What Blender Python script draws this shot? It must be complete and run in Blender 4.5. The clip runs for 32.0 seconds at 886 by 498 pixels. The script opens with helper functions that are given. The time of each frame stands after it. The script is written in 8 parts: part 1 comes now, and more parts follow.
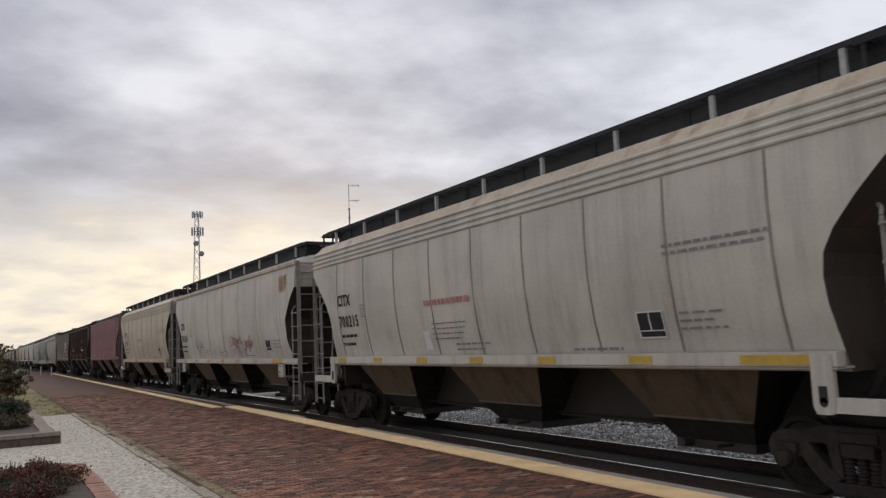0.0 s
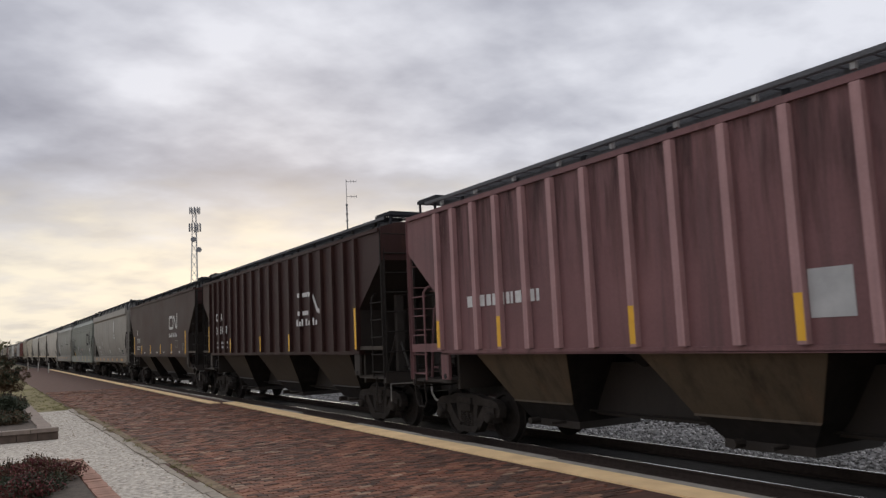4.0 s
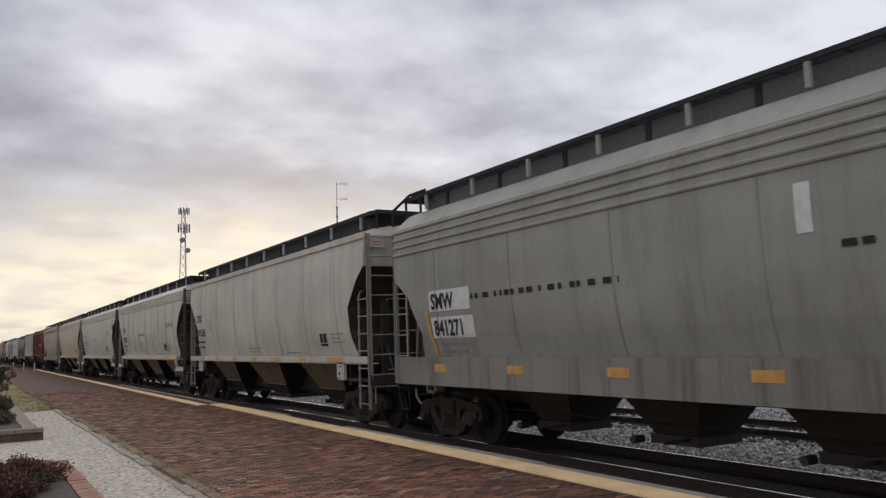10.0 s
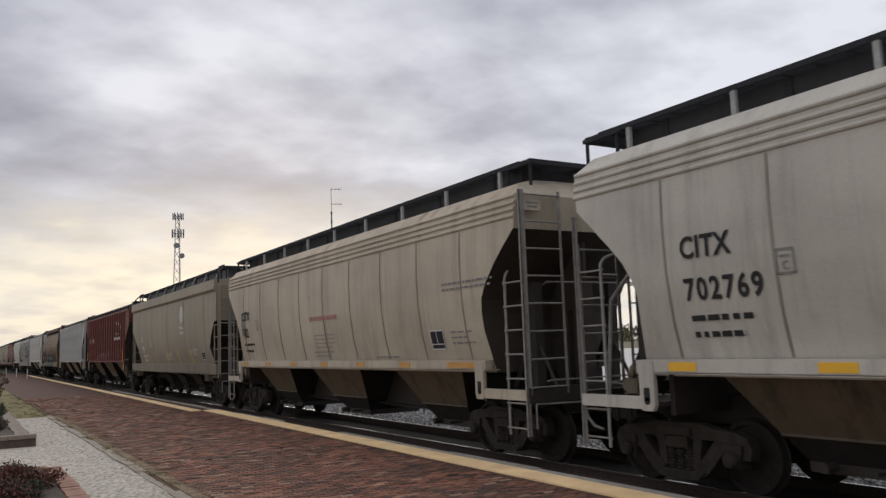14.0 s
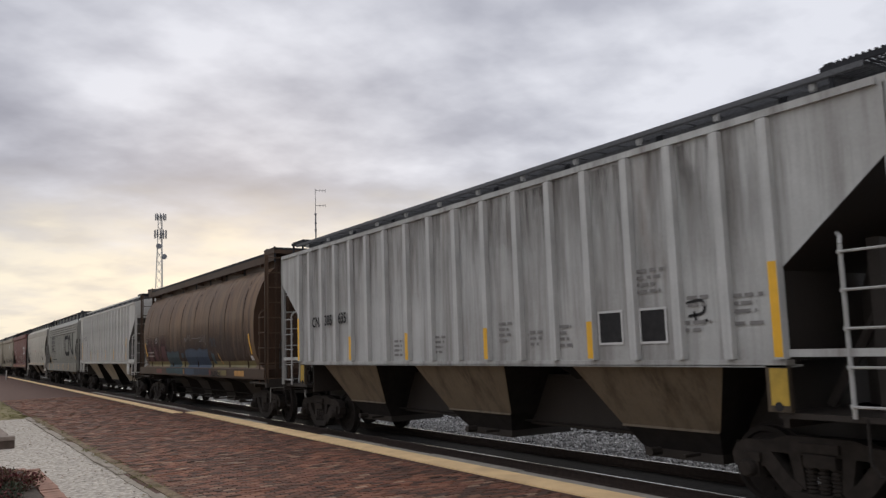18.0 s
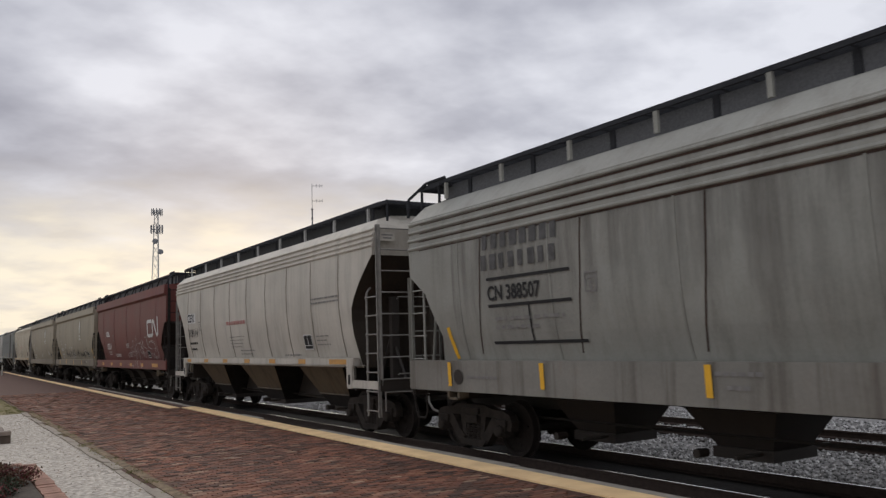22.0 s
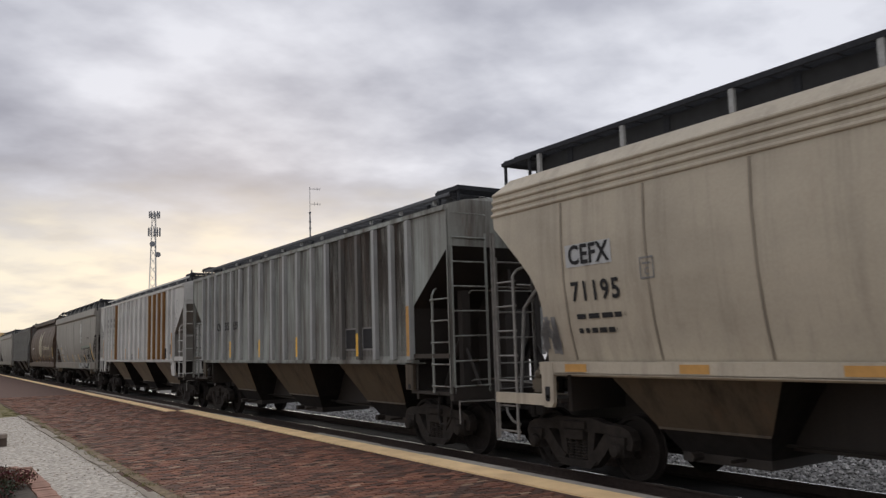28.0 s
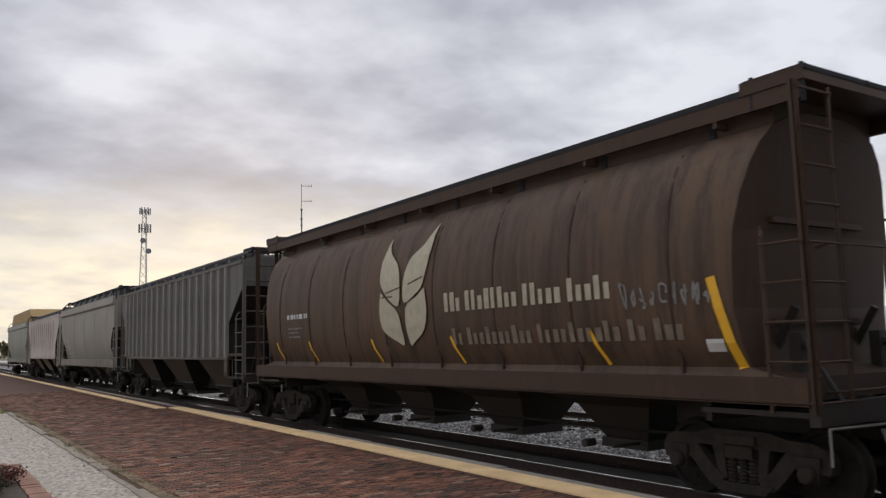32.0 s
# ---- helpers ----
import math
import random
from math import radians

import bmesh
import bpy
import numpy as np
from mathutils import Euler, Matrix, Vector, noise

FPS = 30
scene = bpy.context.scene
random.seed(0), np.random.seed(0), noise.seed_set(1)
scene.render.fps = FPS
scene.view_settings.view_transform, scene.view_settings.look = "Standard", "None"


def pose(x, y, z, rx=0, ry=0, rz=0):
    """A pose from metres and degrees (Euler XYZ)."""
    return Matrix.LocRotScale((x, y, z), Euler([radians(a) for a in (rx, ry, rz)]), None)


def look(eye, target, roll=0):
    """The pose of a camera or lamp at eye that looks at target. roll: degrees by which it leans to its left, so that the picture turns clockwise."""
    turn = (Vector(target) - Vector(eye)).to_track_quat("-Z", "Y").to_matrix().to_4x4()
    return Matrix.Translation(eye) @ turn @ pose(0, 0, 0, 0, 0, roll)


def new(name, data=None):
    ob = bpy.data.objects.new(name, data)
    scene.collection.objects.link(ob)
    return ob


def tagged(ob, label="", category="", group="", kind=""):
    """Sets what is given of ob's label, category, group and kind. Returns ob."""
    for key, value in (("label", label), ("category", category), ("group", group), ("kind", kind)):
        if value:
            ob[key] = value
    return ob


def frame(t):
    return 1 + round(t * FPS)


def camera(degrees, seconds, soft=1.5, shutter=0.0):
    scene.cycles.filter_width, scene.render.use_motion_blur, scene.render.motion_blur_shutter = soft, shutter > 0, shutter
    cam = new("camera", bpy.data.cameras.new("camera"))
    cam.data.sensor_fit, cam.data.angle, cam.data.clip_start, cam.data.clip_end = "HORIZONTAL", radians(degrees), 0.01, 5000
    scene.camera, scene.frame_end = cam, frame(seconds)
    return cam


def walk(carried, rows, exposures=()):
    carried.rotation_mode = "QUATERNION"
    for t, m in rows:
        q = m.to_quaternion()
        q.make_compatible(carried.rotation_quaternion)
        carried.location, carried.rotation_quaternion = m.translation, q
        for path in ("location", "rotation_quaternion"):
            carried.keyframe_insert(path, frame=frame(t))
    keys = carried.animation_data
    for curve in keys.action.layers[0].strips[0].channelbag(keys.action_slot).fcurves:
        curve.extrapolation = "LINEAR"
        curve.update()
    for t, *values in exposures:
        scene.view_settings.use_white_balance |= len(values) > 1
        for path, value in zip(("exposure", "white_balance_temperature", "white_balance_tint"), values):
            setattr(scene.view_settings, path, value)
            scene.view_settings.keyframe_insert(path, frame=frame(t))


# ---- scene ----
cam = camera(58, 32.0, soft=1.35, shutter=0.06)
EYE = (0.0, 0.0, 1.993)


def gaze(yaw, pitch, lean):
    """A pose at the fixed standpoint: yaw from the track's far end, pitch above level, lean of the picture."""
    a, b = radians(yaw), radians(pitch)
    far = (EYE[0] - math.cos(a) * math.cos(b), EYE[1] + math.sin(a) * math.cos(b), EYE[2] + math.sin(b))
    return look(EYE, far, -lean)


PATH = [
    (0.0, gaze(29.97, 6.53, 2.49)),
    (0.5, gaze(30.03, 6.68, 2.37)),
    (1.0, gaze(30.03, 6.83, 2.40)),
    (1.5, gaze(29.99, 6.75, 2.50)),
    (2.0, gaze(30.00, 6.49, 2.44)),
    (2.5, gaze(30.11, 6.22, 2.45)),
    (3.0, gaze(30.12, 6.12, 2.45)),
    (3.5, gaze(30.12, 6.20, 2.50)),
    (5.5, gaze(30.22, 6.43, 2.31)),
    (6.0, gaze(30.44, 6.64, 2.13)),
    (6.5, gaze(30.50, 6.76, 2.10)),
    (7.0, gaze(30.49, 6.64, 2.13)),
    (7.5, gaze(30.53, 6.54, 2.21)),
    (8.0, gaze(30.60, 6.47, 2.16)),
    (8.5, gaze(30.69, 6.50, 2.04)),
    (9.0, gaze(30.78, 6.58, 1.97)),
    (9.5, gaze(30.85, 6.55, 1.89)),
    (10.0, gaze(30.87, 6.46, 1.95)),
    (10.5, gaze(30.93, 6.47, 2.00)),
    (11.0, gaze(30.97, 6.46, 2.05)),
    (11.5, gaze(31.08, 6.43, 1.99)),
    (12.0, gaze(31.12, 6.38, 1.94)),
    (12.5, gaze(31.28, 6.45, 1.91)),
    (13.0, gaze(31.37, 6.64, 1.93)),
    (13.5, gaze(31.25, 6.72, 2.06)),
    (14.0, gaze(31.27, 6.82, 2.03)),
    (14.5, gaze(31.44, 6.89, 1.99)),
    (16.5, gaze(32.09, 7.20, 1.91)),
    (17.0, gaze(32.28, 7.20, 1.90)),
    (17.5, gaze(32.34, 7.04, 1.99)),
    (18.0, gaze(32.41, 6.94, 1.86)),
    (18.5, gaze(32.48, 6.81, 1.88)),
    (19.0, gaze(32.47, 6.70, 1.86)),
    (19.5, gaze(32.55, 6.68, 1.92)),
    (20.0, gaze(32.63, 6.62, 1.95)),
    (20.5, gaze(32.60, 6.66, 1.75)),
    (21.0, gaze(32.59, 6.70, 1.88)),
    (21.5, gaze(32.59, 6.70, 1.90)),
    (22.0, gaze(32.64, 6.61, 1.81)),
    (22.5, gaze(32.54, 6.60, 1.83)),
    (23.0, gaze(32.46, 6.65, 1.81)),
    (23.5, gaze(32.47, 6.69, 1.69)),
    (24.0, gaze(32.45, 6.73, 1.77)),
    (24.5, gaze(32.52, 6.88, 1.51)),
    (25.0, gaze(32.57, 6.91, 1.60)),
    (25.5, gaze(32.68, 6.85, 1.76)),
    (27.5, gaze(32.68, 6.76, 1.68)),
    (28.0, gaze(32.81, 6.85, 1.70)),
    (28.5, gaze(32.98, 6.91, 1.78)),
    (29.0, gaze(33.03, 6.86, 1.74)),
    (29.5, gaze(33.00, 6.76, 1.64)),
    (30.0, gaze(33.02, 6.54, 1.77)),
    (30.5, gaze(33.04, 6.42, 1.82)),
    (31.0, gaze(33.11, 6.48, 1.66)),
    (31.5, gaze(33.30, 6.61, 1.61)),
    (32.0, gaze(33.41, 6.67, 1.53)),
]
walk(cam, PATH)

# metres that the train has gone since the start
TRAVEL = [(0.0, 0.00), (2.0, 29.23), (4.0, 58.25), (6.0, 87.22), (8.0, 116.62), (10.0, 146.39), (12.0, 176.08), (14.0, 205.57), (16.0, 235.02), (18.0, 264.52), (20.0, 294.06), (22.0, 323.65), (24.0, 353.39), (26.0, 383.34), (28.0, 413.31), (30.0, 443.15), (32.0, 472.80)]

# ---- light ----
world = bpy.data.worlds.new("overcast_sky")
scene.world = world
world.use_nodes = True


def link(tree, a, b):
    tree.links.new(a, b)


def build_sky():
    t = world.node_tree
    t.nodes.clear()
    n = t.nodes.new
    out, bg = n("ShaderNodeOutputWorld"), n("ShaderNodeBackground")
    sky = n("ShaderNodeTexSky")
    sky.sky_type = "NISHITA"
    sky.sun_disc = False
    sky.sun_elevation, sky.sun_rotation = radians(9), radians(-72)
    sky.dust_density = 3.0
    dim = n("ShaderNodeMix")
    dim.data_type, dim.blend_type = "RGBA", "MULTIPLY"
    dim.inputs[0].default_value = 1.0
    dim.inputs[7].default_value = (0.010, 0.010, 0.011, 1)
    link(t, sky.outputs[0], dim.inputs[6])
    geo, sep = n("ShaderNodeTexCoord"), n("ShaderNodeSeparateXYZ")
    link(t, geo.outputs["Generated"], sep.inputs[0])

    def math_node(op, a, b=None):
        m = n("ShaderNodeMath")
        m.operation = op
        for i, v in enumerate((a, b)):
            if v is None:
                continue
            if isinstance(v, (int, float)):
                m.inputs[i].default_value = v
            else:
                link(t, v, m.inputs[i])
        return m.outputs[0]

    # clouds lie on a level sheet overhead
    zc = math_node("ADD", math_node("MAXIMUM", sep.outputs[2], 0.0), 0.22)
    u, v = math_node("DIVIDE", sep.outputs[0], zc), math_node("DIVIDE", sep.outputs[1], zc)
    comb = n("ShaderNodeCombineXYZ")
    link(t, u, comb.inputs[0])
    link(t, v, comb.inputs[1])
    turn = n("ShaderNodeMapping")
    turn.inputs["Rotation"].default_value = (0, 0, radians(-32))
    turn.inputs["Scale"].default_value = (0.95, 0.80, 1)
    link(t, comb.outputs[0], turn.inputs[0])

    def cloud(scale, detail, rough, shift):
        tex, mp = n("ShaderNodeTexNoise"), n("ShaderNodeMapping")
        mp.inputs["Location"].default_value = shift
        link(t, turn.outputs[0], mp.inputs[0])
        link(t, mp.outputs[0], tex.inputs["Vector"])
        tex.inputs["Scale"].default_value, tex.inputs["Detail"].default_value = scale, detail
        tex.inputs["Roughness"].default_value = rough
        tex.inputs["Distortion"].default_value = 0.0
        return tex.outputs["Fac"]

    big, small = cloud(1.15, 6, 0.50, (7.3, 2.2, 1.0)), cloud(4.0, 5, 0.50, (0.4, 5.2, 2))
    mix = math_node("ADD", math_node("MULTIPLY", big, 0.62), math_node("MULTIPLY", small, 0.38))
    # the cloud cover thins towards the north and overhead
    thin = math_node("ADD", math_node("MULTIPLY", math_node("ABSOLUTE", sep.outputs[1]), 0.125), math_node("MULTIPLY", sep.outputs[2], 0.26))
    mix = math_node("ADD", mix, math_node("SUBTRACT", thin, 0.082))
    ramp = n("ShaderNodeValToRGB")
    link(t, mix, ramp.inputs[0])
    e = ramp.color_ramp.elements
    e[0].position, e[0].color = 0.385, (0.290, 0.302, 0.368, 1)
    e[1].position, e[1].color = 0.64, (0.765, 0.780, 0.850, 1)
    mid = e.new(0.5)
    mid.color = (0.462, 0.476, 0.548, 1)
    # brighter, warm clear band low in the west
    west = n("ShaderNodeVectorMath")
    west.operation = "DOT_PRODUCT"
    west.inputs[1].default_value = (-0.97, 0.24, 0)
    link(t, geo.outputs["Generated"], west.inputs[0])
    low = n("ShaderNodeMapRange")
    low.interpolation_type = "SMOOTHSTEP"
    link(t, math_node("ADD", sep.outputs[2], math_node("MULTIPLY", math_node("SUBTRACT", small, 0.5), 0.10)), low.inputs["Value"])
    low.inputs["From Min"].default_value, low.inputs["From Max"].default_value = 0.225, 0.08
    side = n("ShaderNodeMapRange")
    link(t, west.outputs["Value"], side.inputs["Value"])
    side.inputs["From Min"].default_value, side.inputs["From Max"].default_value = 0.45, 1.0
    side.inputs["To Min"].default_value = 0.0
    glow = n("ShaderNodeMix")
    glow.data_type = "RGBA"
    veil = n("ShaderNodeMapRange")
    link(t, cloud(5.5, 4, 0.5, (3.1, 0.7, 4)), veil.inputs["Value"])
    veil.inputs["From Min"].default_value, veil.inputs["From Max"].default_value = 0.36, 0.60
    veil.inputs["To Min"].default_value, veil.inputs["To Max"].default_value = 0.58, 0.94
    link(t, math_node("MULTIPLY", low.outputs[0], veil.outputs[0]), glow.inputs[0])
    link(t, ramp.outputs[0], glow.inputs[6])
    tint = n("ShaderNodeMix")
    tint.data_type = "RGBA"
    tint.inputs[6].default_value, tint.inputs[7].default_value = (0.82, 0.815, 0.82, 1), (0.955, 0.87, 0.705, 1)
    link(t, side.outputs[0], tint.inputs[0])
    link(t, tint.outputs[2], glow.inputs[7])
    add = n("ShaderNodeMix")
    add.data_type, add.blend_type = "RGBA", "ADD"
    add.inputs[0].default_value = 0.25
    link(t, glow.outputs[2], add.inputs[6])
    link(t, dim.outputs[2], add.inputs[7])
    # an overcast sky is brightest at the zenith
    zen = n("ShaderNodeMapRange")
    zen.interpolation_type = "SMOOTHSTEP"
    link(t, sep.outputs[2], zen.inputs["Value"])
    zen.inputs["From Min"].default_value, zen.inputs["From Max"].default_value = 0.40, 1.0
    zen.inputs["To Min"].default_value, zen.inputs["To Max"].default_value = 1.0, 1.45
    link(t, zen.outputs[0], bg.inputs[1])
    link(t, add.outputs[2], bg.inputs[0])
    link(t, bg.outputs[0], out.inputs[0])


build_sky()
sun = new("sun", bpy.data.lights.new("sun", "SUN"))
sun.data.energy, sun.data.angle, sun.data.color = 0.6, radians(25), (1.0, 0.9, 0.76)
sun.matrix_basis = look((-97, 24, 30), (0, 0, 0))
scene.view_settings.exposure = 0.0

# ---- materials ----
def material(name, rough=0.6, metal=0.0):
    m = bpy.data.materials.new(name)
    m.use_nodes = True
    s = m.node_tree.nodes["Principled BSDF"]
    s.inputs["Roughness"].default_value, s.inputs["Metallic"].default_value = rough, metal
    return m, m.node_tree, s


def noise_node(t, scale, detail=4, stretch=(1, 1, 1), coord="Object", rough=0.55):
    c, mp, x = (t.nodes.new("ShaderNode" + k) for k in ("TexCoord", "Mapping", "TexNoise"))
    mp.inputs["Scale"].default_value = stretch
    t.links.new(c.outputs[coord], mp.inputs[0])
    t.links.new(mp.outputs[0], x.inputs["Vector"])
    x.inputs["Scale"].default_value, x.inputs["Detail"].default_value, x.inputs["Roughness"].default_value = scale, detail, rough
    return x.outputs["Fac"]


def ramp_node(t, fac, stops):
    r = t.nodes.new("ShaderNodeValToRGB")
    t.links.new(fac, r.inputs[0])
    e = r.color_ramp.elements
    while len(e) < len(stops):
        e.new(0.5)
    for k, (p, c) in zip(e, stops):
        k.position, k.color = p, (*c, 1)
    return r.outputs[0]


def blend(t, fac, a, b, kind="MIX"):
    m = t.nodes.new("ShaderNodeMix")
    m.data_type, m.blend_type = "RGBA", kind
    for i, v in ((0, fac), (6, a), (7, b)):
        if isinstance(v, (int, float)):
            m.inputs[i].default_value = v
        elif isinstance(v, tuple):
            m.inputs[i].default_value = (*v, 1)
        else:
            t.links.new(v, m.inputs[i])
    return m.outputs[2]


def scale_value(t, v, k, add=0.0):
    m = t.nodes.new("ShaderNodeMath")
    m.operation = "MULTIPLY_ADD"
    m.inputs[1].default_value, m.inputs[2].default_value = k, add
    t.links.new(v, m.inputs[0])
    return m.outputs[0]


def bump_node(t, s, h, strength, dist=0.02):
    b = t.nodes.new("ShaderNodeBump")
    b.inputs["Strength"].default_value, b.inputs["Distance"].default_value = strength, dist
    t.links.new(h, b.inputs["Height"])
    t.links.new(b.outputs[0], s.inputs["Normal"])


def tone(c, k):
    return tuple(min(1.0, v * k) for v in c)


def paint(name, base, grime=(0.09, 0.075, 0.06), wear=0.35, rust=0.0, rough=0.55, runs=(0.48, 0.78)):
    """Weathered freight-car paint: dust clouds, vertical run-off streaks, rust freckles."""
    m, t, s = material(name, rough)
    s.inputs["Specular IOR Level"].default_value = 0.20
    cloud = noise_node(t, 0.55, 5, (1, 1, 1.4))
    streak = noise_node(t, 2.2, 5, (1.6, 1, 0.09), rough=0.7)
    grain = noise_node(t, 26, 3)
    soil = noise_node(t, 0.23, 4, (1, 1, 1.8))
    col = blend(t, ramp_node(t, cloud, [(0.3, (0, 0, 0)), (0.72, (1, 1, 1))]), tone(base, 0.82), tone(base, 1.12))
    col = blend(t, scale_value(t, ramp_node(t, soil, [(0.42, (0, 0, 0)), (0.70, (1, 1, 1))]), wear * 0.6), col, tone(grime, 1.6))
    col = blend(t, scale_value(t, ramp_node(t, streak, [(runs[0], (0, 0, 0)), (runs[1], (1, 1, 1))]), wear), col, grime)
    if rust:
        spots = noise_node(t, 1.3, 8, (1, 1, 0.30), rough=0.72)
        col = blend(t, scale_value(t, ramp_node(t, spots, [(0.56, (0, 0, 0)), (0.68, (1, 1, 1))]), rust), col, (0.17, 0.075, 0.035))
    col = blend(t, 0.07, col, ramp_node(t, grain, [(0.3, (0, 0, 0)), (0.7, (1, 1, 1))]), "SOFT_LIGHT")
    t.links.new(col, s.inputs["Base Color"])
    t.links.new(scale_value(t, cloud, 0.25, rough - 0.12), s.inputs["Roughness"])
    bump_node(t, s, blend(t, 0.5, cloud, grain), 0.12, 0.01)
    return m


def simple(name, base, rough=0.7, metal=0.0, spread=0.25, scale=9, bump=0.2, random_tone=0.0):
    m, t, s = material(name, rough, metal)
    s.inputs["Specular IOR Level"].default_value = 0.2 if rough > 0.84 else 0.5
    a, b = noise_node(t, scale, 5), noise_node(t, scale * 0.13, 3)
    col = blend(t, ramp_node(t, a, [(0.3, (0, 0, 0)), (0.7, (1, 1, 1))]), tone(base, 1 - spread), tone(base, 1 + spread))
    col = blend(t, scale_value(t, b, 0.6), col, tone(base, 0.7))
    if random_tone:
        i = t.nodes.new("ShaderNodeObjectInfo")
        col = blend(t, scale_value(t, i.outputs["Random"], random_tone), col, tone(base, 0.45))
    t.links.new(col, s.inputs["Base Color"])
    bump_node(t, s, a, bump)
    return m


PAINT = dict(
    light=paint("pale_grey_paint", (0.48, 0.445, 0.385), wear=0.40, rust=0.10),
    cream=paint("cream_grey_paint", (0.45, 0.39, 0.30), wear=0.42, rust=0.10),
    white=paint("chalky_white_paint", (0.53, 0.515, 0.48), wear=0.32, rust=0.12),
    grey=paint("mid_grey_paint", (0.285, 0.265, 0.235), wear=0.45),
    green=paint("green_grey_paint", (0.205, 0.217, 0.188), wear=0.40),
    tan=paint("dusty_tan_grey_paint", (0.285, 0.245, 0.185), wear=0.45),
    pale=paint("plain_grey_paint", (0.275, 0.272, 0.243), wear=0.45, rust=0.06),
    pink=paint("faded_pink_brown_paint", (0.185, 0.092, 0.092), grime=(0.06, 0.04, 0.04), wear=0.65, rust=0.12),
    brown=paint("dark_brown_paint", (0.036, 0.0165, 0.0145), grime=(0.032, 0.014, 0.011), wear=0.5, rust=0.14),
    red=paint("oxide_red_paint", (0.145, 0.044, 0.038), grime=(0.05, 0.022, 0.02), wear=0.45),
    rusty=paint("rust_brown_paint", (0.175, 0.108, 0.062), grime=(0.050, 0.030, 0.022), wear=0.92, rust=0.5, runs=(0.42, 0.68)),
    umber=paint("umber_brown_paint", (0.105, 0.066, 0.042), grime=(0.040, 0.024, 0.017), wear=0.85, rust=0.2, runs=(0.42, 0.66)),
    steel=paint("dirty_steel_grey_paint", (0.30, 0.315, 0.285), grime=(0.065, 0.047, 0.038), wear=0.90, rust=0.30, runs=(0.42, 0.68)),
    slate=paint("slate_grey_paint", (0.135, 0.13, 0.12), grime=(0.05, 0.04, 0.036), wear=0.75, rust=0.35),
    silver=paint("dull_silver_paint", (0.45, 0.45, 0.43), grime=(0.10, 0.082, 0.07), wear=0.62, rust=0.2, runs=(0.44, 0.72)),
    blotch=paint("stained_pale_paint", (0.50, 0.45, 0.42), grime=(0.24, 0.15, 0.13), wear=0.6, rust=0.12),
)
# road dirt thrown up on the deep sills
SILLS = {k: paint("grimy_sill_" + k, tone(c, 0.70), grime=(0.05, 0.038, 0.028), wear=0.9, rust=0.25) for k, c in dict(tan=(0.25, 0.205, 0.155), grey=(0.285, 0.25, 0.21), pale=(0.30, 0.285, 0.25)).items()}
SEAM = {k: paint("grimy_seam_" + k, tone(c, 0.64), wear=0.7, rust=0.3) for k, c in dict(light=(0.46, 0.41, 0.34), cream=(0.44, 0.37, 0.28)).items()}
# the ribs take a paler tone than the sheets between them
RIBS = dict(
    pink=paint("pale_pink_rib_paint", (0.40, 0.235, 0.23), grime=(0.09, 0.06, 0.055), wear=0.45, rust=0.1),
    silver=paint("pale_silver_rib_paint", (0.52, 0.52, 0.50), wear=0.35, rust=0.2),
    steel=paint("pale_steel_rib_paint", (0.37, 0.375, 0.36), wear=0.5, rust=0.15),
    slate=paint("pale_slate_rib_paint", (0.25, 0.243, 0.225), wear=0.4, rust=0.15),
    white=paint("pale_white_rib_paint", (0.585, 0.57, 0.54), wear=0.2, rust=0.1),
    red=paint("pale_red_rib_paint", (0.165, 0.050, 0.042), grime=(0.05, 0.022, 0.02), wear=0.3),
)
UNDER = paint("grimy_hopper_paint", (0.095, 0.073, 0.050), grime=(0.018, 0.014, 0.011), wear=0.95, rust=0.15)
# soot, with the shade beneath floors and ends put into the colour too
UNDER_DARK = paint("sooty_shaded_underside_paint", (0.036, 0.030, 0.026), grime=(0.022, 0.018, 0.015), wear=0.5)
STEEL = simple("black_running_gear_steel", (0.024, 0.0205, 0.018), 0.88, 0.0, 0.35, 14)
# shade between and below the chutes, put into the colour as near-black
HOPPER_SHADE = simple("hopper_shade_black", (0.017, 0.0145, 0.013), 0.92, 0.0, 0.4, 5)
CASTING = simple("dusty_cast_steel", (0.028, 0.023, 0.0195), 0.9, 0.0, 0.45, 7)
GALV = simple("galvanised_bar", (0.33, 0.325, 0.31), 0.55, 0.2, 0.2, 20)
LADDER = simple("dull_grey_ladder_steel", (0.225, 0.21, 0.19), 0.6, 0.1, 0.35, 6)
RUSTY_LADDER = simple("rusted_ladder_steel", (0.07, 0.046, 0.034), 0.7, 0.0, 0.35, 6)
HATCH = simple("near_black_hatch", (0.02, 0.02, 0.021), 0.8, 0.0, 0.3, 8)
GRATING = simple("grey_steel_grating", (0.085, 0.086, 0.092), 0.7, 0.0, 0.35, 30)
GRATE = simple("dark_walkway_grating", (0.030, 0.031, 0.035), 0.86, 0.0, 0.3, 20)
WHEEL = simple("brown_wheel_steel", (0.020, 0.016, 0.0135), 0.88, 0.0, 0.3, 12)
RAILTOP = simple("polished_rail_head", (0.75, 0.76, 0.78), 0.22, 1.0, 0.08, 6, 0.02)
RAILSIDE = simple("rusty_rail_web", (0.045, 0.032, 0.026), 0.85, 0.0, 0.3, 12)
YELLOW = simple("yellow_reflector_tape", (0.78, 0.42, 0.02), 0.45, 0.0, 0.08, 8, 0.03)
DULL_YELLOW = simple("dirty_yellow_tape", (0.43, 0.28, 0.035), 0.6, 0.0, 0.3, 5, 0.05)
EAVE = paint("rust_filmed_eave_paint", (0.40, 0.34, 0.26), grime=(0.16, 0.10, 0.05), wear=0.8, rust=0.8)
